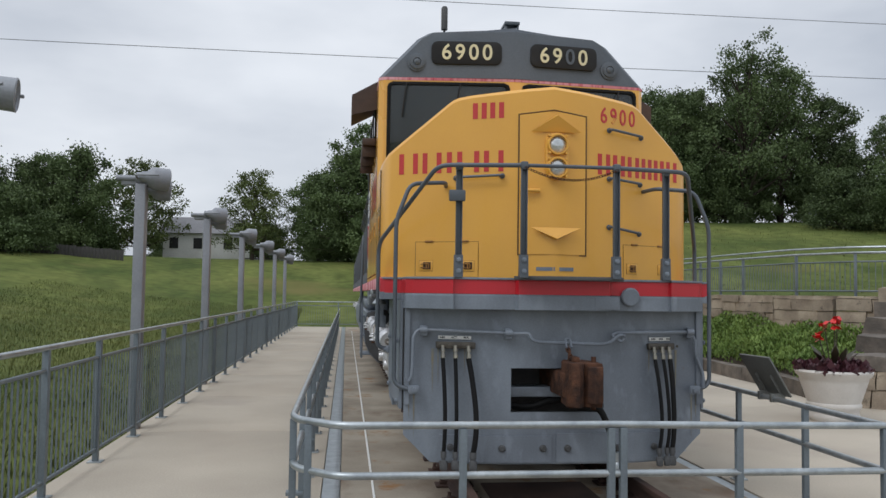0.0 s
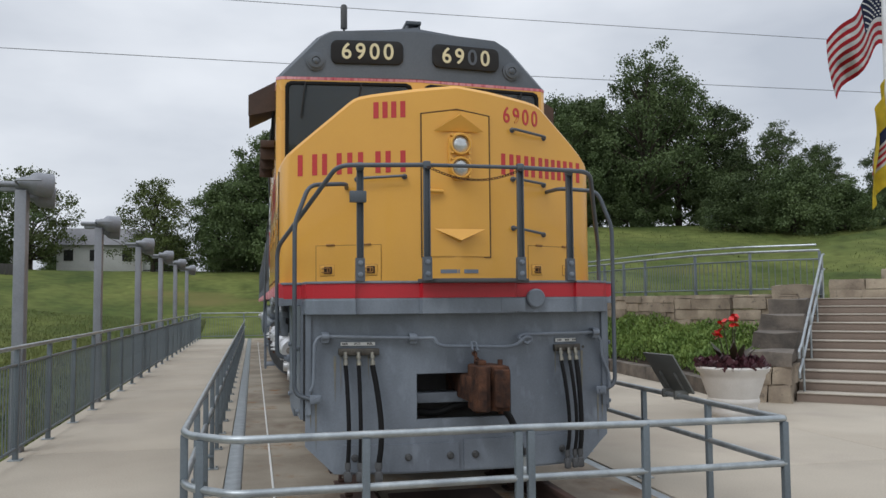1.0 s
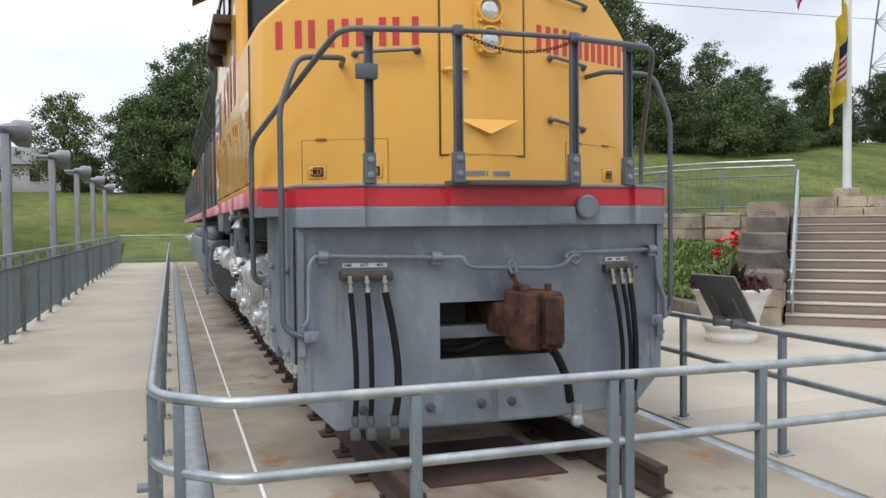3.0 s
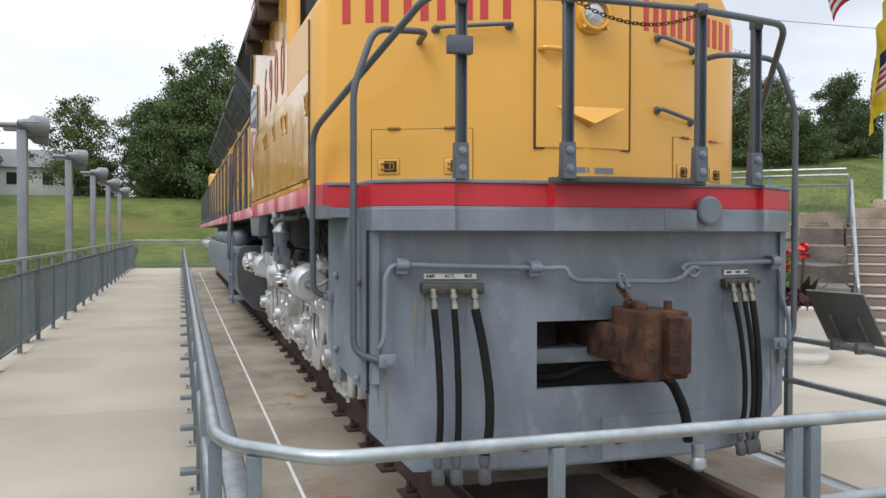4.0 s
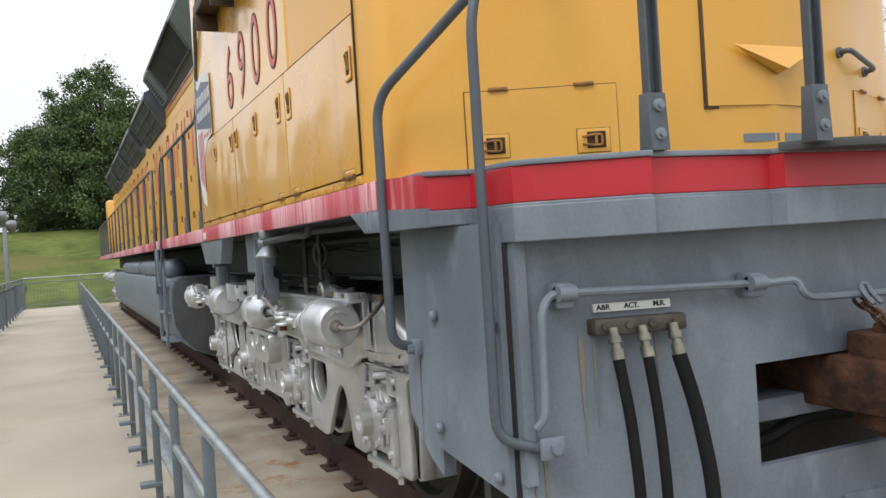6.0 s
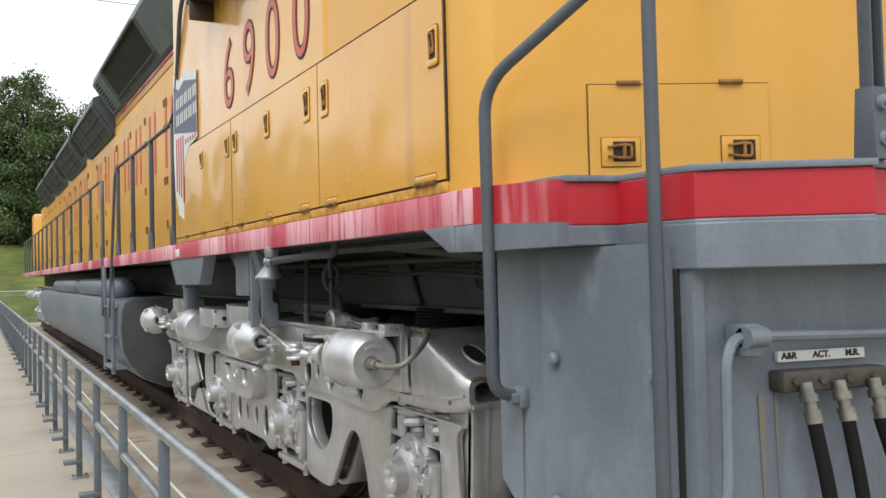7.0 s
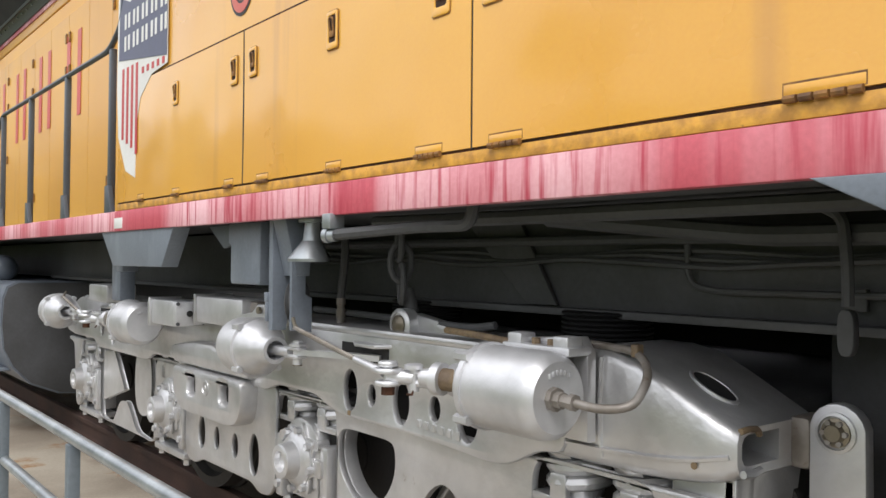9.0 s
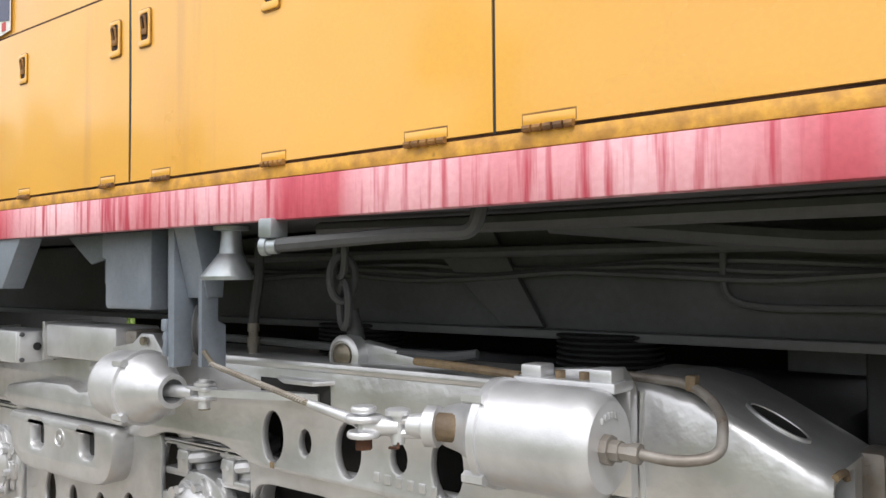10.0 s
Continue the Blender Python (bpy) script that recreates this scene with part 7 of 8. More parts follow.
# ---- brackets, pipes and cables under the side sill ----
for s in (0, 1):
    f = (lambda v: v) if not s else mir
    part("jacking_pad", plate(B(), "x", f(1.235), [(12.42, 1.786), (11.26, 1.786), (11.42, 1.585), (12.20, 1.585)], thick=0.09, edge=0.006), GREY, LOCO)
    part("corner_gusset", plate(B(), "x", f(1.20), [(7.98, 1.786), (7.80, 1.70), (7.76, 1.70), (7.76, 1.786)], thick=0.05, edge=0.004), GREY, LOCO)
    x0, x1 = sorted((f(1.78), f(1.852)))
    part("sill_flange", box(B(), x0, x1, 7.5, 16.0, 1.44, 1.465, 0.004), UNDER, LOCO)
    def bx(bm, x0, x1, y0, y1, z0, z1, w=0.0):
        return box(bm, min(f(x0), f(x1)), max(f(x0), f(x1)), y0, y1, z0, z1, w)
    # cable pulley between two hanging plates
    part("hanger_bracket", plate(B(), "y", 10.31, [(f(1.24), 1.79), (f(1.24), 1.335), (f(1.305), 1.335), (f(1.33), 1.50), (f(1.34), 1.79)], thick=0.035, edge=0.004), GREY, LOCO, "grey hanger bracket below the sill")
    part("hanger_bracket", plate(B(), "y", 10.195, [(f(1.27), 1.79), (f(1.27), 1.34), (f(1.365), 1.33), (f(1.365), 1.47), (f(1.335), 1.485), (f(1.335), 1.79)], thick=0.02, edge=0.004), GREY, LOCO, "grey hanger bracket below the sill")
    part("bracket_wedge", plate(B(), "y", 10.235, [(f(1.235), 1.79), (f(1.29), 1.56), (f(1.35), 1.56), (f(1.37), 1.79)], thick=0.11, edge=0.005), GREY, LOCO)
    part("pulley", lathe(B(), (f(1.335), 10.255, 1.455), (-0.62 if not s else 0.62, 0.78, 0), [(-0.022, 0.085), (-0.016, 0.092), (-0.006, 0.080), (0.006, 0.080), (0.016, 0.092), (0.022, 0.085)], 24), UNDER, LOCO)
    bm = bx(B(), 1.232, 1.262, 10.328, 10.345, 1.37, 1.45, 0.004)
    for z in (1.39, 1.43):
        rod(bm, (f(1.247), 10.345, z), (f(1.247), 10.357, z), 0.010, seg=6)
    bx(bm, 1.235, 1.275, 10.33, 10.36, 1.45, 1.49, 0.004)
    part("bracket_clip", bm, GREY, LOCO)
    part("hanger_bracket", bx(B(), 1.36, 1.46, 12.60, 12.76, 1.36, 1.79, 0.01), GREY, LOCO)
    part("hanger_bracket", bx(B(), 1.28, 1.38, 12.30, 12.42, 1.55, 1.79, 0.01), GREY, LOCO)
    part("junction_box", plate(B(), "x", f(1.33), [(10.815, 1.79), (10.815, 1.70), (10.79, 1.69), (10.79, 1.53), (10.78, 1.515), (10.50, 1.515), (10.49, 1.53), (10.49, 1.79)], thick=0.10, edge=0.010), GREY, LOCO, "grey steel junction box under the sill")
    part("junction_strap", bx(B(), 1.34, 1.40, 10.45, 10.485, 1.52, 1.79, 0.004), GREY, LOCO)
    bm = bx(B(), 1.36, 1.43, 10.86, 10.94, 1.60, 1.70, 0.010)
    rod(bm, (f(1.40), 10.9, 1.70), (f(1.40), 10.9, 1.74), 0.024, seg=10)
    part("sand_box_mount", bm, GREY, LOCO)
    part("mount_gusset", plate(B(), "x", f(1.36), [(11.20, 1.79), (10.86, 1.79), (10.90, 1.70), (11.02, 1.68)], thick=0.02, edge=0.003), GREY, LOCO)
    part("step_lamp", lathe(B(), (f(1.29), 10.06, 1.785), (0.0, 0.0, -1), [(0, 0.055), (0.012, 0.055), (0.014, 0.030), (0.055, 0.034), (0.10, 0.040)], 18), GALV, LOCO, "pale grey step lamp under the sill")
    bm = B()
    rings = [[bm.verts.new((f(1.29 + q * math.cos(radians(a)) - o), 10.06 + q * math.sin(radians(a)), z)) for a in range(0, 360, 30)] for z, q, o in ((1.70, 0.040, 0.0), (1.63, 0.082, 0.015), (1.618, 0.080, 0.015), (1.63, 0.06, 0.012))]
    for p, q in zip(rings, rings[1:]):
        for i in range(12):
            bm.faces.new((p[i], p[(i + 1) % 12], q[(i + 1) % 12], q[i]))
    bm.faces.new(rings[-1])
    part("lamp_shade", bm, GALV, LOCO, sharp=30)
    bm = bx(B(), 1.16, 1.225, 9.715, 9.77, 1.735, 1.79, 0.006)
    lathe(bm, (f(1.175), 9.765, 1.712), (0.3 if not s else -0.3, -1, 0), [(0, 0.018), (0.0, 0.027), (0.02, 0.027), (0.022, 0.022), (0.05, 0.022)], 14)
    part("pipe_clamp", bm, GALV, LOCO)
    for line, r in (([(f(1.19), 9.72, 1.715), (f(1.26), 9.30, 1.735), (f(1.30), 9.12, 1.735), (f(1.30), 9.10, 1.80)], 0.020), ([(f(1.38), 9.75, 1.765), (f(1.48), 9.1, 1.765), (f(1.52), 7.8, 1.765)], 0.024),
                    ([(f(1.80), 11.5, 1.70), (f(1.80), 7.7, 1.70)], 0.018), ([(f(1.62), 9.1, 1.77), (f(1.72), 8.6, 1.72), (f(1.74), 8.4, 1.70), (f(1.72), 7.7, 1.70)], 0.03),
                    ([(f(1.82), 8.70, 1.68), (f(1.82), 8.70, 1.56), (f(1.82), 8.60, 1.54), (f(1.82), 7.7, 1.545)], 0.010),
                    ([(f(1.58), 10.28, 1.75), (f(1.585), 10.29, 1.60), (f(1.595), 10.33, 1.50), (f(1.595), 10.335, 1.44)], 0.018),
                    ([(f(1.70), 8.22, 1.77), (f(1.69), 8.16, 1.74), (f(1.685), 8.146, 1.60), (f(1.685), 8.146, 1.52)], 0.015),
                    ([(f(1.66), 7.90, 1.60), (f(1.66), 7.92, 1.50), (f(1.66), 7.92, 1.32), (f(1.62), 7.80, 1.12), (f(1.58), 7.62, 0.98)], 0.026),
                    ([(f(1.62), 10.6, 1.40), (f(1.62), 9.9, 1.39), (f(1.60), 9.45, 1.385), (f(1.62), 9.35, 1.40)], 0.014),
                    ([(f(1.9), 7.9, 1.40), (f(1.75), 7.85, 1.28), (f(1.65), 7.8, 1.27), (f(1.5), 7.72, 1.30)], 0.03)):
        part("pipe", tube(B(), line, r, 0.08, 8), UNDER, LOCO)
    for k in range(3):
        pts = [(f(1.835 - 0.012 * k), 11.2 - i * 0.29, 1.655 - 0.016 * k + 0.014 * math.sin(i * 1.7 + k)) for i in range(13)]
        part("cable", tube(B(), pts, 0.009, 0.06, 6), UNDER, LOCO)
    part("hose_end", plate(B(), "x", f(1.685), oval(8.146, 1.455, 0.022, 0.058, 16, 0.7), thick=0.034, edge=0.006), UNDER, LOCO)
    part("hose_end", lathe(B(), (f(1.595), 10.333, 1.46), (0, 0, -1), [(0, 0.020), (0.03, 0.022), (0.03, 0.017), (0.05, 0.017), (0.05, 0.022), (0.085, 0.022), (0.09, 0.018), (0.115, 0.018)], 10), GRIMY_SILVER, LOCO)
    part("web_gusset", plate(B(), "x", f(1.83), [(9.75, 1.79), (9.55, 1.60), (9.40, 1.47), (9.25, 1.47), (9.45, 1.79)], thick=0.02, edge=0.003), UNDER, LOCO)
    part("sand_nozzle", lathe(B(), (f(1.80), 7.80, 1.50), (0, 0, -1), [(0, 0.030), (0.10, 0.034), (0.20, 0.062), (0.215, 0.06)], 16), UNDER, LOCO)
    part("nozzle_rim", lathe(B(), (f(1.80), 7.80, 1.285), (0, 0, -1), [(0, 0.064), (0.03, 0.078), (0.055, 0.074), (0.058, 0.03)], 16), RUST, LOCO, "rusted scaly nozzle rim")
    part("pipe_flange", box(B(), min(f(1.62), f(1.72)), max(f(1.62), f(1.72)), 7.86, 7.96, 1.60, 1.66, 0.006), UNDER, LOCO)
    bm = B()
    for k, z in enumerate((1.70, 1.62, 1.535)):
        w = 0.028
        m = Matrix.Translation((f(1.57), 9.86 - 0.008 * k, z)) @ Matrix.Rotation(radians(55 if k % 2 else -25), 4, "Z")
        tube(bm, [m @ Vector((0, 0.042 * math.cos(a), 0.075 * math.sin(a))) for a in [q * math.pi / 7 for q in range(15)]], 0.013, 0, 8)
    rod(bm, (f(1.60), 9.84, 1.52), (f(1.61), 9.83, 1.42), 0.022, 0.03, seg=12)
    part("lifting_link", bm, UNDER, LOCO)
    part("pipe_bracket", box(B(), min(f(1.815), f(1.835)), max(f(1.815), f(1.835)), 8.16, 8.22, 1.50, 1.56, 0.004), UNDER, LOCO)

# ---- the stairs and stone walls beyond the plaza ----
STAIR_AT = (9.76, 12.78)
SM = pose(STAIR_AT[0], STAIR_AT[1], 0, 0, 0, -42)


def stairs():
    t = thing("stairs", STAIR_AT[0], STAIR_AT[1], 0, "wide brown concrete stairs with pale tread tops", "stairs", kind="structure")
    rise, tread = 0.157, 0.385
    for i in range(11):
        bm = box(B(), 0.12, 8.0, i * tread, (11) * tread + 0.3, i * rise - (0.3 if i == 0 else 0.0), (i + 1) * rise - 0.02, 0.006, SM)
        st = part("step", bm, STAIR, t)
        part("nosing", box(B(), 0.12, 8.0, i * tread - 0.02, i * tread + tread + 0.01, (i + 1) * rise - 0.022, (i + 1) * rise, 0.006, SM), STAIR_NOSE, st)


stairs()
solo("landing", box(B(), -1.2, 9.0, 4.24, 7.2, 1.3, 1.727, 0.005, SM), CONCRETE, "pale concrete landing at the top of the stairs", kind="structure")


def stair_rail():
    t = thing("stair_handrail", STAIR_AT[0], STAIR_AT[1], 0, "galvanised pipe handrail beside the stairs", "handrail")
    k = 1.727 / 4.24
    for z in (0.92, 0.60):
        part("rail", tube(B(), [SM @ Vector(v) for v in ((0.22, -0.35, z - 0.18), (0.22, -0.35, z - 0.05), (0.22, 0.0, z + 0.02), (0.22, 4.24, z + 1.727), (0.22, 4.6, z + 1.75))], 0.024, 0.05, 10), GALV, t)
    for y in (0.2, 1.5, 2.8, 4.2):
        part("post", rod(B(), SM @ Vector((0.22, y, max(0, k * y - 0.1))), SM @ Vector((0.22, y, k * y + 0.92)), 0.022, seg=10), GALV, t)


stair_rail()
RND = random.Random(4)


def stone_block(bm, x0, x1, y0, y1, z0, z1, m, rough=0.02):
    """A rough quarried block: a box whose corners and faces wander."""
    r = bmesh.ops.create_cube(bm, size=1.0)
    vs = r["verts"]
    bmesh.ops.scale(bm, vec=(x1 - x0, y1 - y0, z1 - z0), verts=vs)
    bmesh.ops.translate(bm, vec=((x0 + x1) / 2, (y0 + y1) / 2, (z0 + z1) / 2), verts=vs)
    es = list({e for v in vs for e in v.link_edges})
    bmesh.ops.subdivide_edges(bm, edges=es, cuts=1, use_grid_fill=True)
    for v in bm.verts:
        v.co += Vector((RND.uniform(-rough, rough), RND.uniform(-rough, rough), RND.uniform(-rough, rough) * 0.6))
    bmesh.ops.transform(bm, matrix=m, verts=bm.verts)
    return bm


CHEEK = thing("stone_cheek_wall", STAIR_AT[0], STAIR_AT[1], 0, "stepped wall of rough weathered limestone blocks by the stairs", "stone wall")
for i in range(5):
    y0 = -0.35 + i * 0.95
    for zz0, zz1, x0, x1 in ((0.0, 0.30, -0.70, -0.3), (0.30, 0.60, -0.72, -0.22), (0.0, 0.30, -0.29, 0.08), (0.30, 0.60, -0.21, 0.1)) if i == 0 else ():
        part("block", stone_block(B(), x0, x1, y0, y0 + 1.0, zz0, zz1, SM), STONE, CHEEK)
    zt = 0.58 + 0.29 * i
    part("block", stone_block(B(), -0.66, 0.08, y0 - 0.02, y0 + 1.5, max(zt - 0.36, 0.6 if i == 0 else 0), zt + 0.26, SM, 0.05), STONE_DARK if i < 4 else STONE, CHEEK)
    if i:
        part("block", stone_block(B(), -0.64, 0.07, y0 + 0.3, y0 + 1.2, 0.0, zt - 0.36, SM, 0.02), STONE_DARK, CHEEK)


def masonry(t, line, z0, z1, course, depth, lens, mat):
    """Courses of separate rough stones along a line, joints left open."""
    for (xa, ya), (xb, yb) in zip(line, line[1:]):
        a, b = Vector((xa, ya, 0)), Vector((xb, yb, 0))
        d = b - a
        m = Matrix.Translation(a) @ Matrix.Rotation(math.atan2(d.y, d.x), 4, "Z")
        z, row = z0, 0
        while z < z1 - 0.02:
            h = min(course * RND.uniform(0.85, 1.15), z1 - z)
            u = 0.0
            while u < d.length - 0.02:
                w = min(RND.uniform(*lens), d.length - u)
                if d.length - u - w < 0.15:
                    w = d.length - u
                o = RND.uniform(-0.025, 0.025)
                part("stone", stone_block(B(), u + 0.006, u + w - 0.006, -depth / 2 + o, depth / 2, z + 0.005, z + h - 0.005, m, 0.014), mat, t)
                u += w
            z += h
            row += 1


WALL_LINE = [(10.5, 27.0), (10.55, 23.0), (10.6, 20.5), (10.75, 18.2), (11.2, 16.6), (12.0, 15.5)]
RET = thing("retaining_wall", 10.6, 20.5, 0, "retaining wall of rough tan limestone in uneven courses", "stone wall")
masonry(RET, WALL_LINE, 0.55, 1.82, 0.24, 0.34, (0.45, 1.1), STONE)
KERB_LINE = [(9.5, 26.0), (9.5, 19.2), (9.4, 16.2), (9.15, 14.2), (8.95, 12.9)]
KERB = thing("bed_kerb", 9.4, 16.2, 0, "low kerb of dark rough stone round the planting bed", "kerb")
masonry(KERB, KERB_LINE, -0.02, 0.28, 0.30, 0.30, (0.7, 1.4), STONE_DARK)
TOPW = thing("landing_wall", 14.0, 17.0, 1.7, "low wall of pale limestone above the stairs", "stone wall")
p0, p1 = SM @ Vector((0.25, 5.4, 0)), SM @ Vector((9.5, 5.4, 0))
masonry(TOPW, [(p0.x, p0.y), (p1.x, p1.y)], 1.70, 2.14, 0.22, 0.36, (0.5, 1.1), STONE)
picket_fence("picket_railing", [(10.9, 27.0), (10.95, 23.0), (11.0, 20.5), (11.15, 18.2), (11.7, 16.8), (12.75, 15.85)], 1.80, 1.6, "galvanised picket railing along the top of the stone wall", 0.12, 0.95)
solo("grab_rail", tube(B(), [(x - 0.18, y - 0.05, 2.86) for x, y in ((10.9, 27.0), (10.95, 23.0), (11.0, 20.5), (11.15, 18.2), (11.7, 16.8), (12.8, 15.82))], 0.022, 0.3, 8), GALV, "galvanised handrail fixed along the picket railing", "handrail")

# planting bed
bm = B()
inner = [(10.4, 27.0), (10.42, 23.0), (10.45, 20.5), (10.55, 18.2), (10.95, 16.6), (11.15, 14.9), (10.3, 13.6)]
outer = [(9.6, 26.5), (9.6, 23.0), (9.6, 20.5), (9.6, 18.2), (9.5, 16.6), (9.3, 14.9), (9.15, 13.2)]
ri = [bm.verts.new((x, y, 0.95 if i < 5 else 0.8 - 0.3 * (i - 5))) for i, (x, y) in enumerate(inner)]
ro = [bm.verts.new((x, y, 0.22)) for x, y in outer]
for i in range(6):
    bm.faces.new((ri[i], ri[i + 1], ro[i + 1], ro[i]))
solo("soil", bm, BARK, "dark sloping soil of the planting bed", kind="structure")


def leaf_cloud(n, place, size, seed, tall=1.0, wide=0.5):
    """Many small folded leaves, placed by a function of a random generator."""
    rnd = random.Random(seed)
    verts, faces = [], []
    for _ in range(n):
        c, up = place(rnd)
        s = size * rnd.uniform(0.6, 1.35)
        a, b = rnd.uniform(0, 6.283), rnd.uniform(-0.9, 0.9)
        u = Vector((math.cos(a), math.sin(a), 0.25 * b)) * s * wide
        w = (Vector((-math.sin(a) * b, math.cos(a) * b, 1.0)).normalized() * s * tall)
        k = len(verts)
        verts += [c - u * 0.2, c + u + w * 0.45, c + w, c - u + w * 0.5]
        faces += [(k, k + 1, k + 2), (k, k + 2, k + 3)]
    me = bpy.data.meshes.new("leaves")
    me.from_pydata([tuple(v) for v in verts], [], faces)
    return me


def bed_place(r):
    i = r.randrange(6)
    t, v = r.random(), r.random()
    a = Vector((*inner[i], 0.95 if i < 5 else 0.8)).lerp(Vector((*inner[i + 1], 0.95 if i < 4 else 0.8 - 0.3 * (i - 4))), t)
    b = Vector((*outer[i], 0.22)).lerp(Vector((*outer[i + 1], 0.22)), t)
    p = a.lerp(b, v)
    bump = 0.18 + 0.30 * max(0, noise.noise((p.x * 1.1, p.y * 1.1, 3.0)) + 0.4)
    return p + Vector((0, 0, bump * math.sqrt(r.random()))), None


me = leaf_cloud(34000, bed_place, 0.062, 11, 1.3, 0.30)
me.materials.append(SHRUB)
tagged(new("shrub_bed", me), "dense low bright green shrubs on the bank", "shrubs", kind="stuff")

# white planter with red flowers
PX, PY = 7.93, 11.5
PL = thing("planter", PX, PY, 0, "round white cast planter with dark foliage and red flowers", "planter")
K = 0.90
part("bowl", lathe(B(), (PX, PY, 0), (0, 0, 1), [(z, r * K) for z, r in ((0, 0.36), (0.05, 0.385), (0.09, 0.385), (0.12, 0.37), (0.16, 0.375), (0.20, 0.41), (0.24, 0.415), (0.27, 0.40), (0.56, 0.505), (0.62, 0.52), (0.66, 0.57), (0.71, 0.59), (0.735, 0.57), (0.735, 0.50), (0.66, 0.48))], 40), PLANTER, PL)


def ring_place(r):
    a, d = r.uniform(0, 6.283), math.sqrt(r.random()) * 0.52
    return Vector((PX + d * math.cos(a), PY + d * math.sin(a), 0.66 + 0.16 * r.random() * (1.2 - d))), None


me = leaf_cloud(900, ring_place, 0.10, 5)
me.materials.append(PURPLE)
fol = new("foliage", me)
fol.parent, fol.location = PL, -ORIGIN[PL]
ORIGIN[fol] = ORIGIN[PL]
for i in range(9):
    a = i * 2.4
    d = 0.08 + 0.02 * i
    base = Vector((PX + 0.1 * math.cos(a), PY + 0.1 * math.sin(a), 0.70))
    tip = base + Vector((d * 1.7 * math.cos(a), d * 1.7 * math.sin(a), 0.32 + 0.03 * (i % 4)))
    bm = B()
    side = (tip - base).cross(Vector((0, 0, 1))).normalized() * 0.055
    mid = base.lerp(tip, 0.55) + Vector((0, 0, 0.05))
    v = [bm.verts.new(q) for q in (base, mid + side, tip, mid - side, mid + Vector((0, 0, -0.02)))]
    bm.faces.new((v[0], v[1], v[4])), bm.faces.new((v[1], v[2], v[4])), bm.faces.new((v[2], v[3], v[4])), bm.faces.new((v[3], v[0], v[4]))
    part("canna_leaf", bm, CANNA, PL)
for dx, dy, z in ((0.07, 0.0, 1.43), (-0.10, 0.05, 1.34), (0.0, -0.05, 1.38), (-0.22, 0.0, 1.20)):
    part("flower_stem", tube(B(), [(PX + dx * 0.3, PY, 0.7), (PX + dx, PY + dy, z)], 0.008, 0, 5), CANNA, PL)
    bm = B()
    rp = random.Random(int(z * 100))
    for k in range(9):
        c = Vector((PX + dx + rp.uniform(-0.05, 0.05), PY + dy + rp.uniform(-0.05, 0.05), z + rp.uniform(-0.06, 0.07)))
        a = rp.uniform(0, 6.28)
        u, w = Vector((math.cos(a), math.sin(a), 0.4)) * 0.05, Vector((-math.sin(a), math.cos(a), 0.6)) * 0.045
        bm.faces.new([bm.verts.new(q) for q in (c - u, c + w, c + u, c - w)])
    part("bloom", bm, BLOOM, PL, "bright red canna bloom")

# slanted information panel
SG = thing("information_sign", 4.72, 7.24, 0.86, "slanted grey metal information panel clamped to the pipe railing", "sign")
su, sv = Vector((0.055, -0.455, 0)).normalized(), Vector((-0.225, -0.03, 0.353)).normalized()
sn = su.cross(sv).normalized()
gm = Matrix.Translation((4.66, 7.235, 1.06)) @ Matrix((su, sv, sn)).transposed().to_4x4()
part("panel", box(B(), -0.228, 0.228, -0.208, 0.208, -0.008, 0.008, 0.003, gm), SIGN_BACK, SG)
for u in (-0.10, 0.12):
    q = gm @ Vector((u, -0.19, 0))
    part("rail_clamp", box(B(), 4.655, q.x + 0.012, q.y - 0.02, q.y + 0.02, 0.828, 0.905, 0.005), SIGN_BACK, SG)
    part("gusset", box(B(), u - 0.004, u + 0.004, -0.19, 0.02, 0.004, 0.03, 0.001, gm), SIGN_BACK, SG)
    part("gusset", box(B(), u - 0.004, u + 0.004, -0.19, 0.02, -0.03, -0.004, 0.001, gm), SIGN_BACK, SG)

# ---- flag pole and flags ----
FX, FY = 20.42, 22.5
FP = thing("flagpole", FX, FY, 1.8, "tall white flagpole on a pale stone plinth", "flagpole")
part("pole", lathe(B(), (FX, FY, 1.8), (0, 0, 1), [(0, 0.13), (5, 0.12), (12.0, 0.07), (12.1, 0.02)], 16), POLE, FP)
part("plinth", box(B(), FX - 0.32, FX + 0.22, FY - 0.3, FY + 0.25, 1.5, 2.62, 0.03), STONE, FP)


def cloth(u0, u1, v0, v1, at, n=14, k=3, thick=0.006):
    """A patch of waving cloth; at(u, v) gives the place of a point of the flag."""
    bm = B()
    g = [[bm.verts.new(at(u0 + (u1 - u0) * i / n, v0 + (v1 - v0) * j / k)) for j in range(k + 1)] for i in range(n + 1)]
    for i in range(n):
        for j in range(k):
            bm.faces.new((g[i][j], g[i + 1][j], g[i + 1][j + 1], g[i][j + 1]))
    bmesh.ops.solidify(bm, geom=bm.faces[:], thickness=thick)
    return bm


def star_at(u, v):
    wave = 0.16 * math.sin(u * 7.0 + v * 2.0) * (0.3 + u)
    return Vector((FX - 0.08 - 1.95 * u + 0.30 * (v - 0.5) * u, FY + wave, 11.6 - 1.85 * v - 2.0 * u ** 1.2 + 0.12 * math.sin(u * 9)))


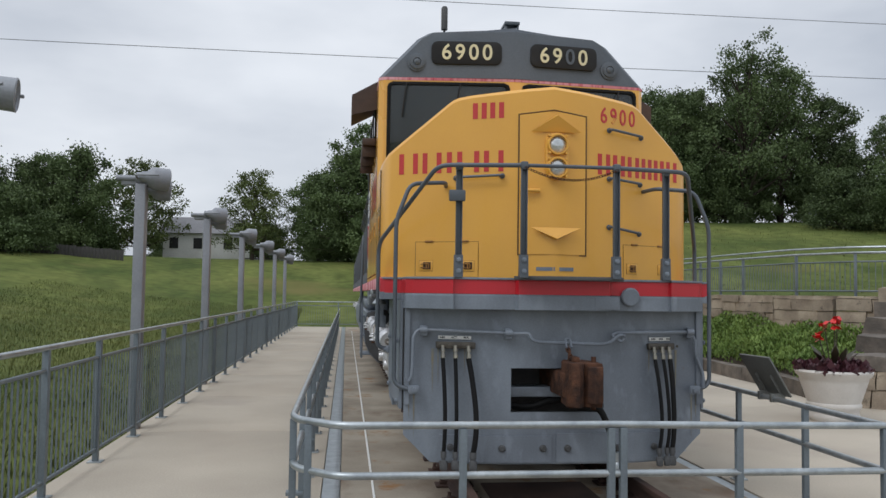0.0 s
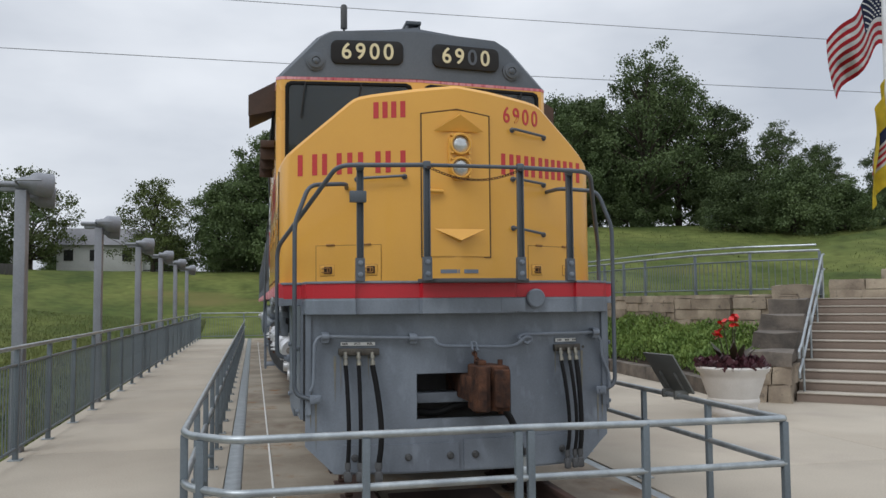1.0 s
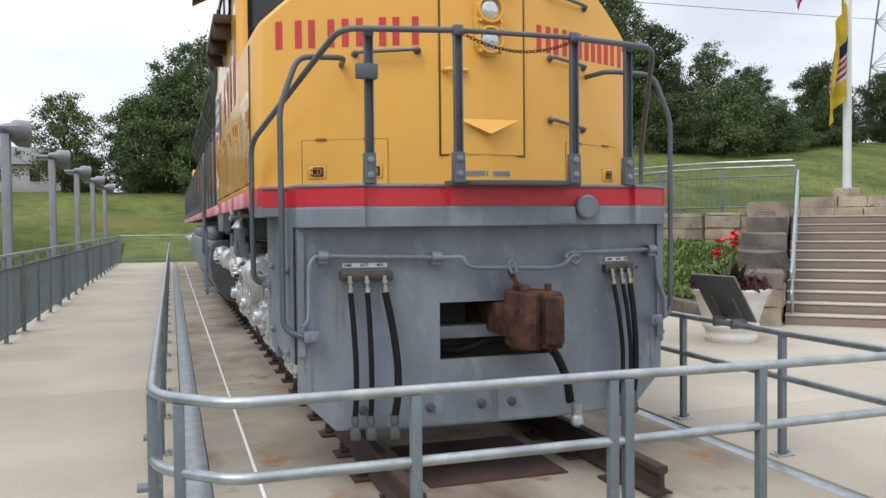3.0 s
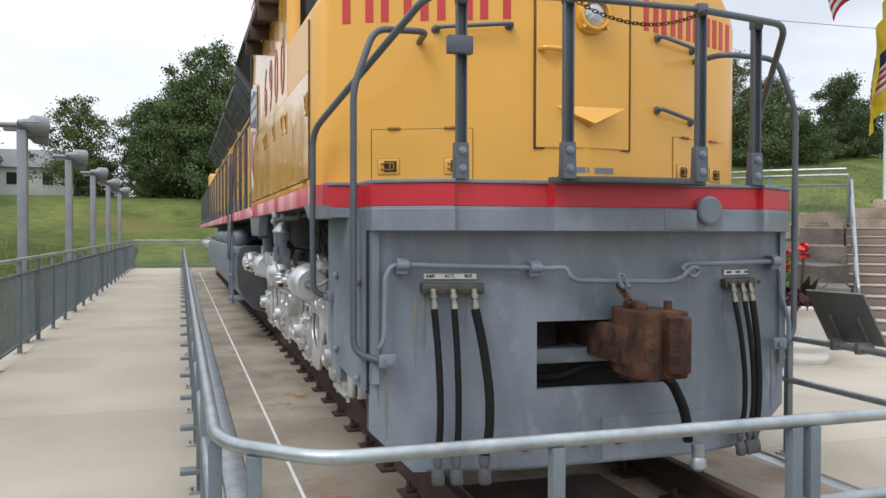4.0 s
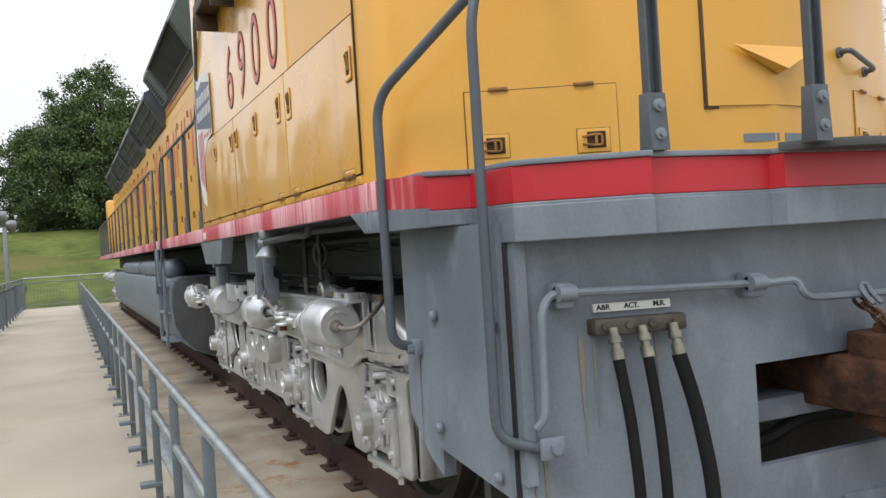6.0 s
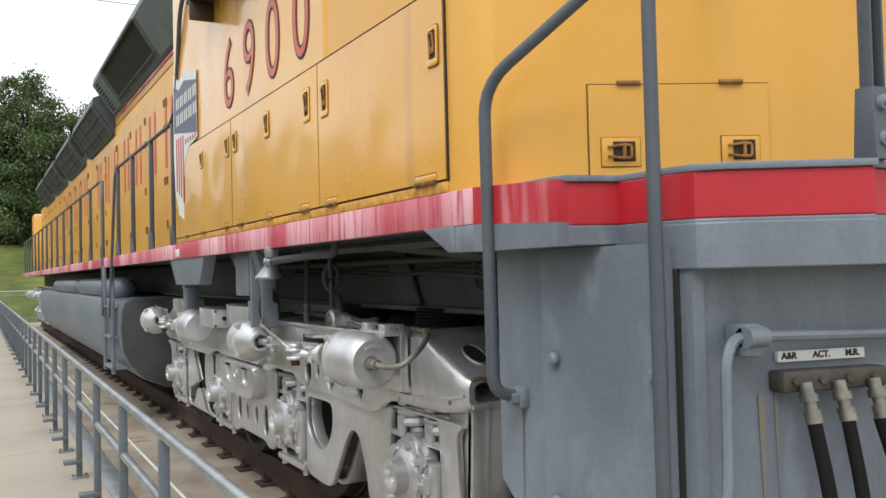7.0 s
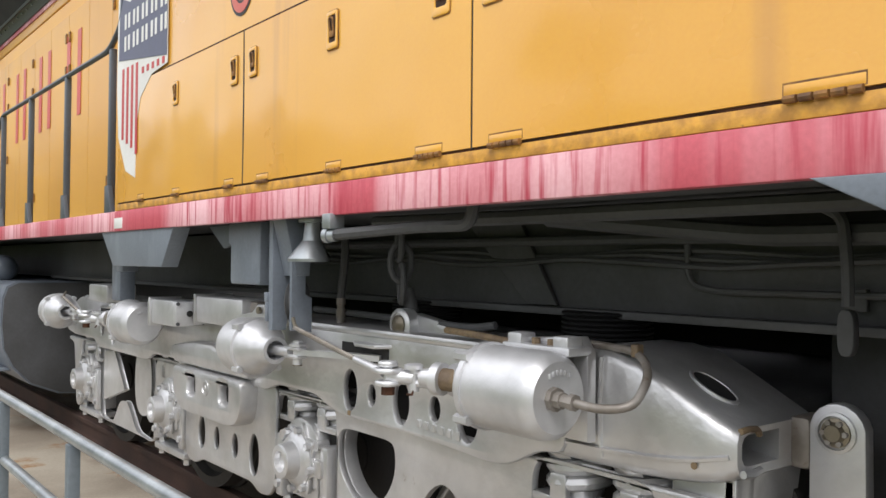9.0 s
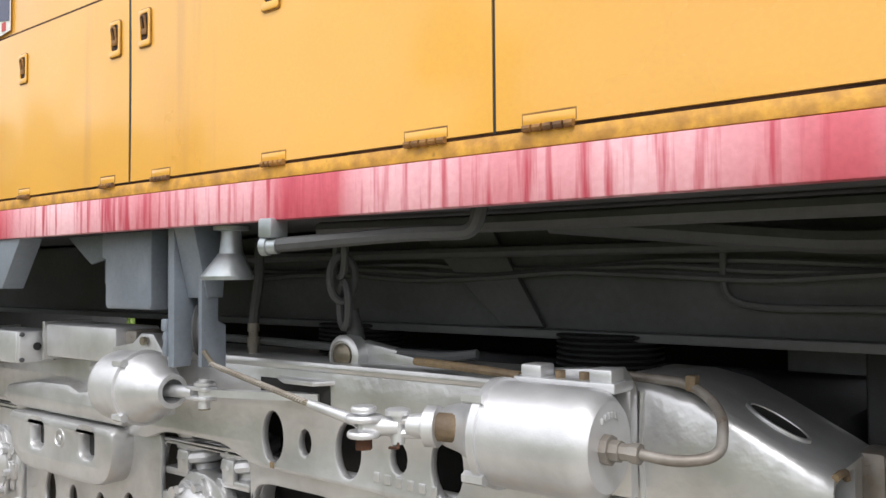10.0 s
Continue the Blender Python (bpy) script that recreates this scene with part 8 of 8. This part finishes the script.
FLAG_A = thing("striped_flag", FX, FY, 10.0, "red and white striped flag with navy corner in the wind", "flag")
for i in range(13):
    part("stripe", cloth(0.40 if i < 7 else 0.0, 1.0, i / 13, (i + 1) / 13, star_at, 12, 1), FLAG_RED if i % 2 == 0 else FLAG_WHITE, FLAG_A, sharp=80)
part("canton", cloth(0.0, 0.40, 0.0, 7 / 13, star_at, 8, 6), FLAG_BLUE, FLAG_A, sharp=80)
bm = B()
for r in range(9):
    for c in range(6 if r % 2 == 0 else 5):
        p = star_at(0.03 + (c + (0.5 if r % 2 else 0)) * 0.065, 0.03 + r * 0.058)
        bmesh.ops.create_cube(bm, size=0.045, matrix=Matrix.Translation(p))
tagged(part("stars", bm, FLAG_WHITE, FLAG_A), kind="stuff")


def droop_at(u, v):
    return Vector((FX - 0.10 - 0.62 * u * (0.55 + 0.6 * v) + 0.10 * math.sin(v * 6) * u, FY - 0.05 + 0.16 * math.sin(u * 9 + v * 3), 8.6 - 3.1 * v - 1.05 * u))


FLAG_B = thing("yellow_flag", FX, FY, 7.0, "drooping yellow flag with a striped navy shield", "flag")
part("field", cloth(0, 1, 0, 1, droop_at, 16, 12), FLAG_YELLOW, FLAG_B, sharp=80)
for side in (-1, 1):
    o = Vector((0, 0.03 * side, 0))
    part("shield", cloth(0.25, 0.80, 0.34, 0.50, lambda u, v: droop_at(u, v) + o, 8, 3), FLAG_BLUE, FLAG_B, sharp=80)
    for i in range(7):
        part("shield_stripe", cloth(0.25, 0.80, 0.50 + i * 0.038, 0.50 + (i + 1) * 0.038, lambda u, v: droop_at(u, v) + o, 8, 1), FLAG_RED if i % 2 else FLAG_WHITE, FLAG_B, sharp=80)


# ---- trees ----
def tree_parts(seed, height, radius, leaves, leaf_size, open_crown=0.0, low=0.18):
    """Trunk with limbs, and a crown of leaf clumps set round the limbs' ends with gaps between them."""
    rnd = random.Random(seed)
    bm = B()
    top = Vector((rnd.uniform(-0.4, 0.4), rnd.uniform(-0.4, 0.4), height * 0.82))
    tube(bm, [Vector((0, 0, -0.6)), Vector((rnd.uniform(-0.2, 0.2), 0, height * 0.3)), top], height * 0.022, 1.0, 7, 5, height * 0.006)
    puffs = []
    n = 40 + int(14 * open_crown)
    for i in range(n):
        k = low + (0.98 - low) * (i + rnd.random()) / n
        a = i * 2.4 + rnd.uniform(-0.6, 0.6)
        reach = radius * (math.sin(math.pi * min(1.0, 0.20 + k * 0.80)) ** 0.6) * rnd.uniform(0.45, 1.15)
        end = Vector((reach * math.cos(a), reach * math.sin(a), height * k + rnd.uniform(-0.3, 0.3)))
        root = Vector((top.x * k, top.y * k, height * max(0.12, k - 0.24)))
        tube(bm, [root, root.lerp(end, 0.5) + Vector((0, 0, -0.2)), end], height * 0.008, 0.4, 5, 3, height * 0.002)
        for t, w in ((1.0, 0.17), (0.78, 0.20), (0.52, 0.24)):
            c = root.lerp(end, t) + Vector((rnd.gauss(0, 0.09), rnd.gauss(0, 0.09), rnd.gauss(0.02, 0.07))) * radius
            puffs.append((c, radius * w * rnd.uniform(0.6, 1.35) * (1 - 0.30 * open_crown)))
    puffs.append((Vector((top.x, top.y, height * 0.93)), radius * 0.26))

    def place(r):
        c, q = puffs[r.randrange(len(puffs))]
        v = Vector((r.gauss(0, 0.52), r.gauss(0, 0.52), r.gauss(0, 0.42)))
        return c + v * q, None

    return bm, leaf_cloud(leaves, place, leaf_size, seed + 50)


TREES = []
for seed, hgt, rad, nl, ls, opn, low, mat, lab in (
        (1, 11, 4.4, 28000, 0.17, 0.1, 0.10, LEAF, "dense dark green broad-leaved tree"), (2, 9, 4.2, 26000, 0.17, 0.1, 0.06, LEAF, "dense dark green broad-leaved tree"),
        (3, 14, 4.6, 18000, 0.16, 0.75, 0.30, LEAF, "tall open-crowned dark green tree"), (4, 8, 3.6, 12000, 0.15, 0.7, 0.15, LEAF_LIGHT, "thin light green tree with bare twigs"),
        (5, 5, 3.4, 20000, 0.15, 0.0, 0.04, LEAF, "low rounded dark green shrub tree"), (6, 13, 5.0, 30000, 0.17, 0.35, 0.12, LEAF, "dense dark green broad-leaved tree")):
    t = thing("tree", 0, 0, 0, lab, "tree", group="trees round the park")
    trunk, crown = tree_parts(seed, hgt, rad, nl, ls, opn, low)
    part("trunk", trunk, BARK, t)
    crown.materials.append(mat)
    c = new("crown", crown)
    c.parent = t
    ORIGIN[c] = ORIGIN[t]
    TREES.append(t)
used = set()


def plant(kind, x, y, k=1.0, turn=0.0):
    k *= (0.68 if x > 39.5 else 0.95) if x > 18 else 0.99
    m = Matrix.Translation((x, y, ground_height(x, y) - 0.1)) @ Matrix.Rotation(turn, 4, "Z") @ Matrix.Scale(k, 4)
    if kind not in used:
        used.add(kind)
        TREES[kind].matrix_basis = m
    else:
        c = copy_thing(TREES[kind], Matrix.Identity(4))
        c.matrix_basis = m


RT = random.Random(9)
plant(0, -31.0, 74.0, 0.86, 0.3)
plant(5, -28.5, 68.0, 0.72, 1.3)
plant(1, -33.5, 67.0, 0.95, 0.2)
plant(0, -38.0, 66.0, 0.85, 2.2)
plant(4, -24.5, 66.0, 1.0, 2.2)
plant(1, -36.0, 76.0, 1.0, 1.0)
plant(5, -42.0, 78.0, 0.80, 2.0)
plant(1, -26.5, 76.0, 0.9, 2.6)
plant(3, -7.6, 77.0, 1.0, 1.0)
plant(3, -18.2, 80.0, 1.12, 2.0)
plant(1, -21.5, 74.0, 1.0, 3.3)
plant(0, -24.5, 75.0, 0.8, 5.1)
plant(1, -1.8, 79.0, 0.9, 4.0)
plant(0, 0.8, 77.0, 0.92, 1.2)
plant(5, 3.0, 76.0, 1.0, 5.0)
plant(0, 5.2, 79.0, 0.95, 2.2)
plant(5, 9.5, 80.0, 0.9, 2.9)
plant(1, 14.0, 82.0, 1.1, 0.7)
for i in range(7):
    plant(RT.choice((0, 1, 5)), -50.0 - i * 6.5, 70 - i * 5 + RT.uniform(-3, 3), RT.uniform(0.8, 1.1), RT.uniform(0, 6))
for x, y, kd, k in ((20.5, 64, 0, 0.95), (24.0, 62, 5, 0.82), (27.0, 63, 0, 1.0), (30.6, 60, 2, 1.02), (29.0, 66, 5, 0.9), (34.0, 61, 2, 0.95), (33.0, 65, 0, 1.05), (37.5, 61, 5, 0.80), (41.0, 58, 2, 0.84), (40.0, 63, 0, 0.9), (44.0, 57, 5, 0.72),
                   (36.5, 50, 4, 0.95), (40.5, 50, 4, 1.0), (44.5, 49, 4, 0.9), (48.0, 54, 1, 0.95), (52.0, 52, 0, 0.72), (50.0, 46, 4, 1.05), (55.0, 49, 1, 0.95), (57.5, 45, 0, 0.72), (61.0, 48, 5, 0.62), (62.0, 40, 1, 0.9), (66.0, 36, 0, 0.75), (66, 43, 1, 1.0),
                   (70, 40, 5, 0.7), (72, 33, 0, 0.85), (75, 26, 1, 1.0), (78, 18, 0, 0.9), (33.5, 52, 4, 0.8), (58.0, 52, 5, 0.75), (70, 48, 5, 0.8)):
    plant(kd, x, y, k, RT.uniform(0, 6.28))
for i in range(16):
    sx = -46 + i * 4.1 + RT.uniform(-1, 1)
    if -19.5 < sx < -4.0:
        continue
    plant(4, sx, 74.5 + RT.uniform(-1.5, 3.5) - (2 if i < 6 else -1.5), RT.uniform(0.55, 0.85), RT.uniform(0, 6.28))
for i in range(14):
    plant(4, -58 + i * 5.6 + RT.uniform(-1, 1), 93 + RT.uniform(-2, 2), RT.uniform(0.7, 0.95), RT.uniform(0, 6.28))
for i in range(15):
    x = 19 + i * 3.4 + RT.uniform(-1, 1)
    plant(4, x, 60.5 - 0.25 * max(0, x - 36) + RT.uniform(-1, 2), RT.uniform(0.7, 1.0), RT.uniform(0, 6.28))
solo("utility_box", box(B(), 33.0, 34.1, 54.5, 55.3, ground_height(33.5, 55) - 0.2, ground_height(33.5, 55) + 0.9, 0.04), LAMP, "small grey utility box on the grass bank", "utility box")

# ---- grass blades on the near bank ----
def blade_place(r):
    while True:
        x, y = -1.95 - 16.0 * r.random() ** 1.6, r.uniform(2.0, 55.0)
        if noise.noise((x * 0.35, y * 0.35, 7.0)) > -0.35 - 0.3 * r.random():
            break
    return Vector((x, y, ground_height(x, y) - 0.03)), None


me = leaf_cloud(80000, blade_place, 0.10, 21, 1.7, 0.12)
me.materials.append(BLADE)
tagged(new("grass_tufts", me), "uneven tufts of green meadow grass", "grass", kind="stuff")


def bank_place(r):
    while True:
        x, y = r.uniform(11.6, 40), r.uniform(14, 56)
        if ground_height(x, y) > 1.55:
            break
    return Vector((x, y, ground_height(x, y) - 0.03)), None


me = leaf_cloud(12000, bank_place, 0.10, 22, 1.3, 0.14)
me.materials.append(BLADE)
tagged(new("grass_tufts", me), "short green grass on the bank", "grass", kind="stuff")

# ---- far house, fences, wires, tower ----
HX = 0.2
hz = ground_height(-13, 84) - 0.1
HS = thing("house", -13.0, 84.0, hz, "white house with grey gable roof and outside stair", "house")
part("wall", box(B(), -16.6 + HX, -9.2 + HX, 81.5, 87.0, hz - 0.5, hz + 2.6, 0.02), HOUSE_WALL, HS)
bm = plate(B(), "x", -12.9 + HX, [(81.1, hz + 2.55), (87.4, hz + 2.55), (84.25, hz + 4.3)], thick=7.9, edge=0.01)
part("roof", bm, HOUSE_ROOF, HS)
for x in (-15.6 + HX, -13.4 + HX, -10.6 + HX):
    part("window", box(B(), x - 0.4, x + 0.4, 81.44, 81.52, hz + 1.1, hz + 2.1, 0.01), BLACK, HS)
bm = B()
for i in range(8):
    box(bm, -9.0 + HX + i * 0.28, -8.7 + HX + i * 0.28, 81.6, 82.6, hz + 2.2 - i * 0.28, hz + 2.28 - i * 0.28, 0)
box(bm, -9.2 + HX, -6.6 + HX, 81.55, 81.62, hz + 0.2, hz + 0.3, 0)
part("outside_stair", bm, WOOD_FENCE, HS)
WF = thing("wooden_fence", -30, 70, ground_height(-30, 70), "long weathered board fence at the edge of the meadow", "fence")
board_me = mesh_of("board", box(B(), -0.14, 0.14, -0.02, 0.02, -0.3, 0.80, 0.004), WOOD_FENCE)
for i in range(132):
    x = -56 + i * 0.30
    y = 68.5 - 0.05 * (i - 80) * 0.1
    piece("board", board_me, WF, x, y, ground_height(x, y) + RT.uniform(-0.04, 0.04))
for z, sag, y in ((18.75, 0.9, 60.0), (23.1, 0.7, 60.0), (27.6, 0.7, 61.0)):
    pts = [(-90 + 12 * i, y, z + sag * ((i - 8) / 8) ** 2) for i in range(17)]
    solo("power_line", tube(B(), pts, 0.022, 0, 5), BLACK, "thin dark overhead power line", "cable", group="overhead wires")
tz = ground_height(66, 60)
TW = thing("transmission_tower", 66.0, 60.0, tz, "tall grey steel lattice transmission tower", "tower")
def leg_at(i, z):
    w = 3.9 - 2.6 * ease(0, 40, z) if z < 40 else 1.3
    sx, sy = ((-1, -1), (1, -1), (1, 1), (-1, 1))[i % 4]
    return Vector((66.0 + sx * w, 60.0 + sy * w, tz + z))
for i in range(4):
    part("tower_leg", tube(B(), [leg_at(i, z) for z in range(0, 41, 4)], 0.085, 0, 5), TOWER, TW)
for j in range(10):
    for i in range(4):
        bm = B()
        tube(bm, [leg_at(i, j * 4), leg_at(i + 1, j * 4 + 4)], 0.03, 0, 4)
        tube(bm, [leg_at(i + 1, j * 4), leg_at(i, j * 4 + 4)], 0.03, 0, 4)
        tube(bm, [leg_at(i, j * 4 + 4), leg_at(i + 1, j * 4 + 4)], 0.03, 0, 4)
        part("cross_brace", bm, TOWER, TW)
for z in (24, 30, 36):
    part("cross_arm", tube(B(), [(58.5, 60, tz + z), (73.5, 60, tz + z)], 0.08, 0, 5), TOWER, TW)


def motions():
    """The two flags stir in the wind."""
    for flag, base, sway in ((FLAG_A, 10.0, (0, 5, -3, 6, -4, 3, -5, 4, 0, 5, -2)), (FLAG_B, 7.0, (0, -3, 2, 4, -2, 3, -3, 2, 3, -2, 0))):
        walk(flag, [(i, pose(FX, FY, base, 0, 0.25 * a, a)) for i, a in enumerate(sway)])


motions()
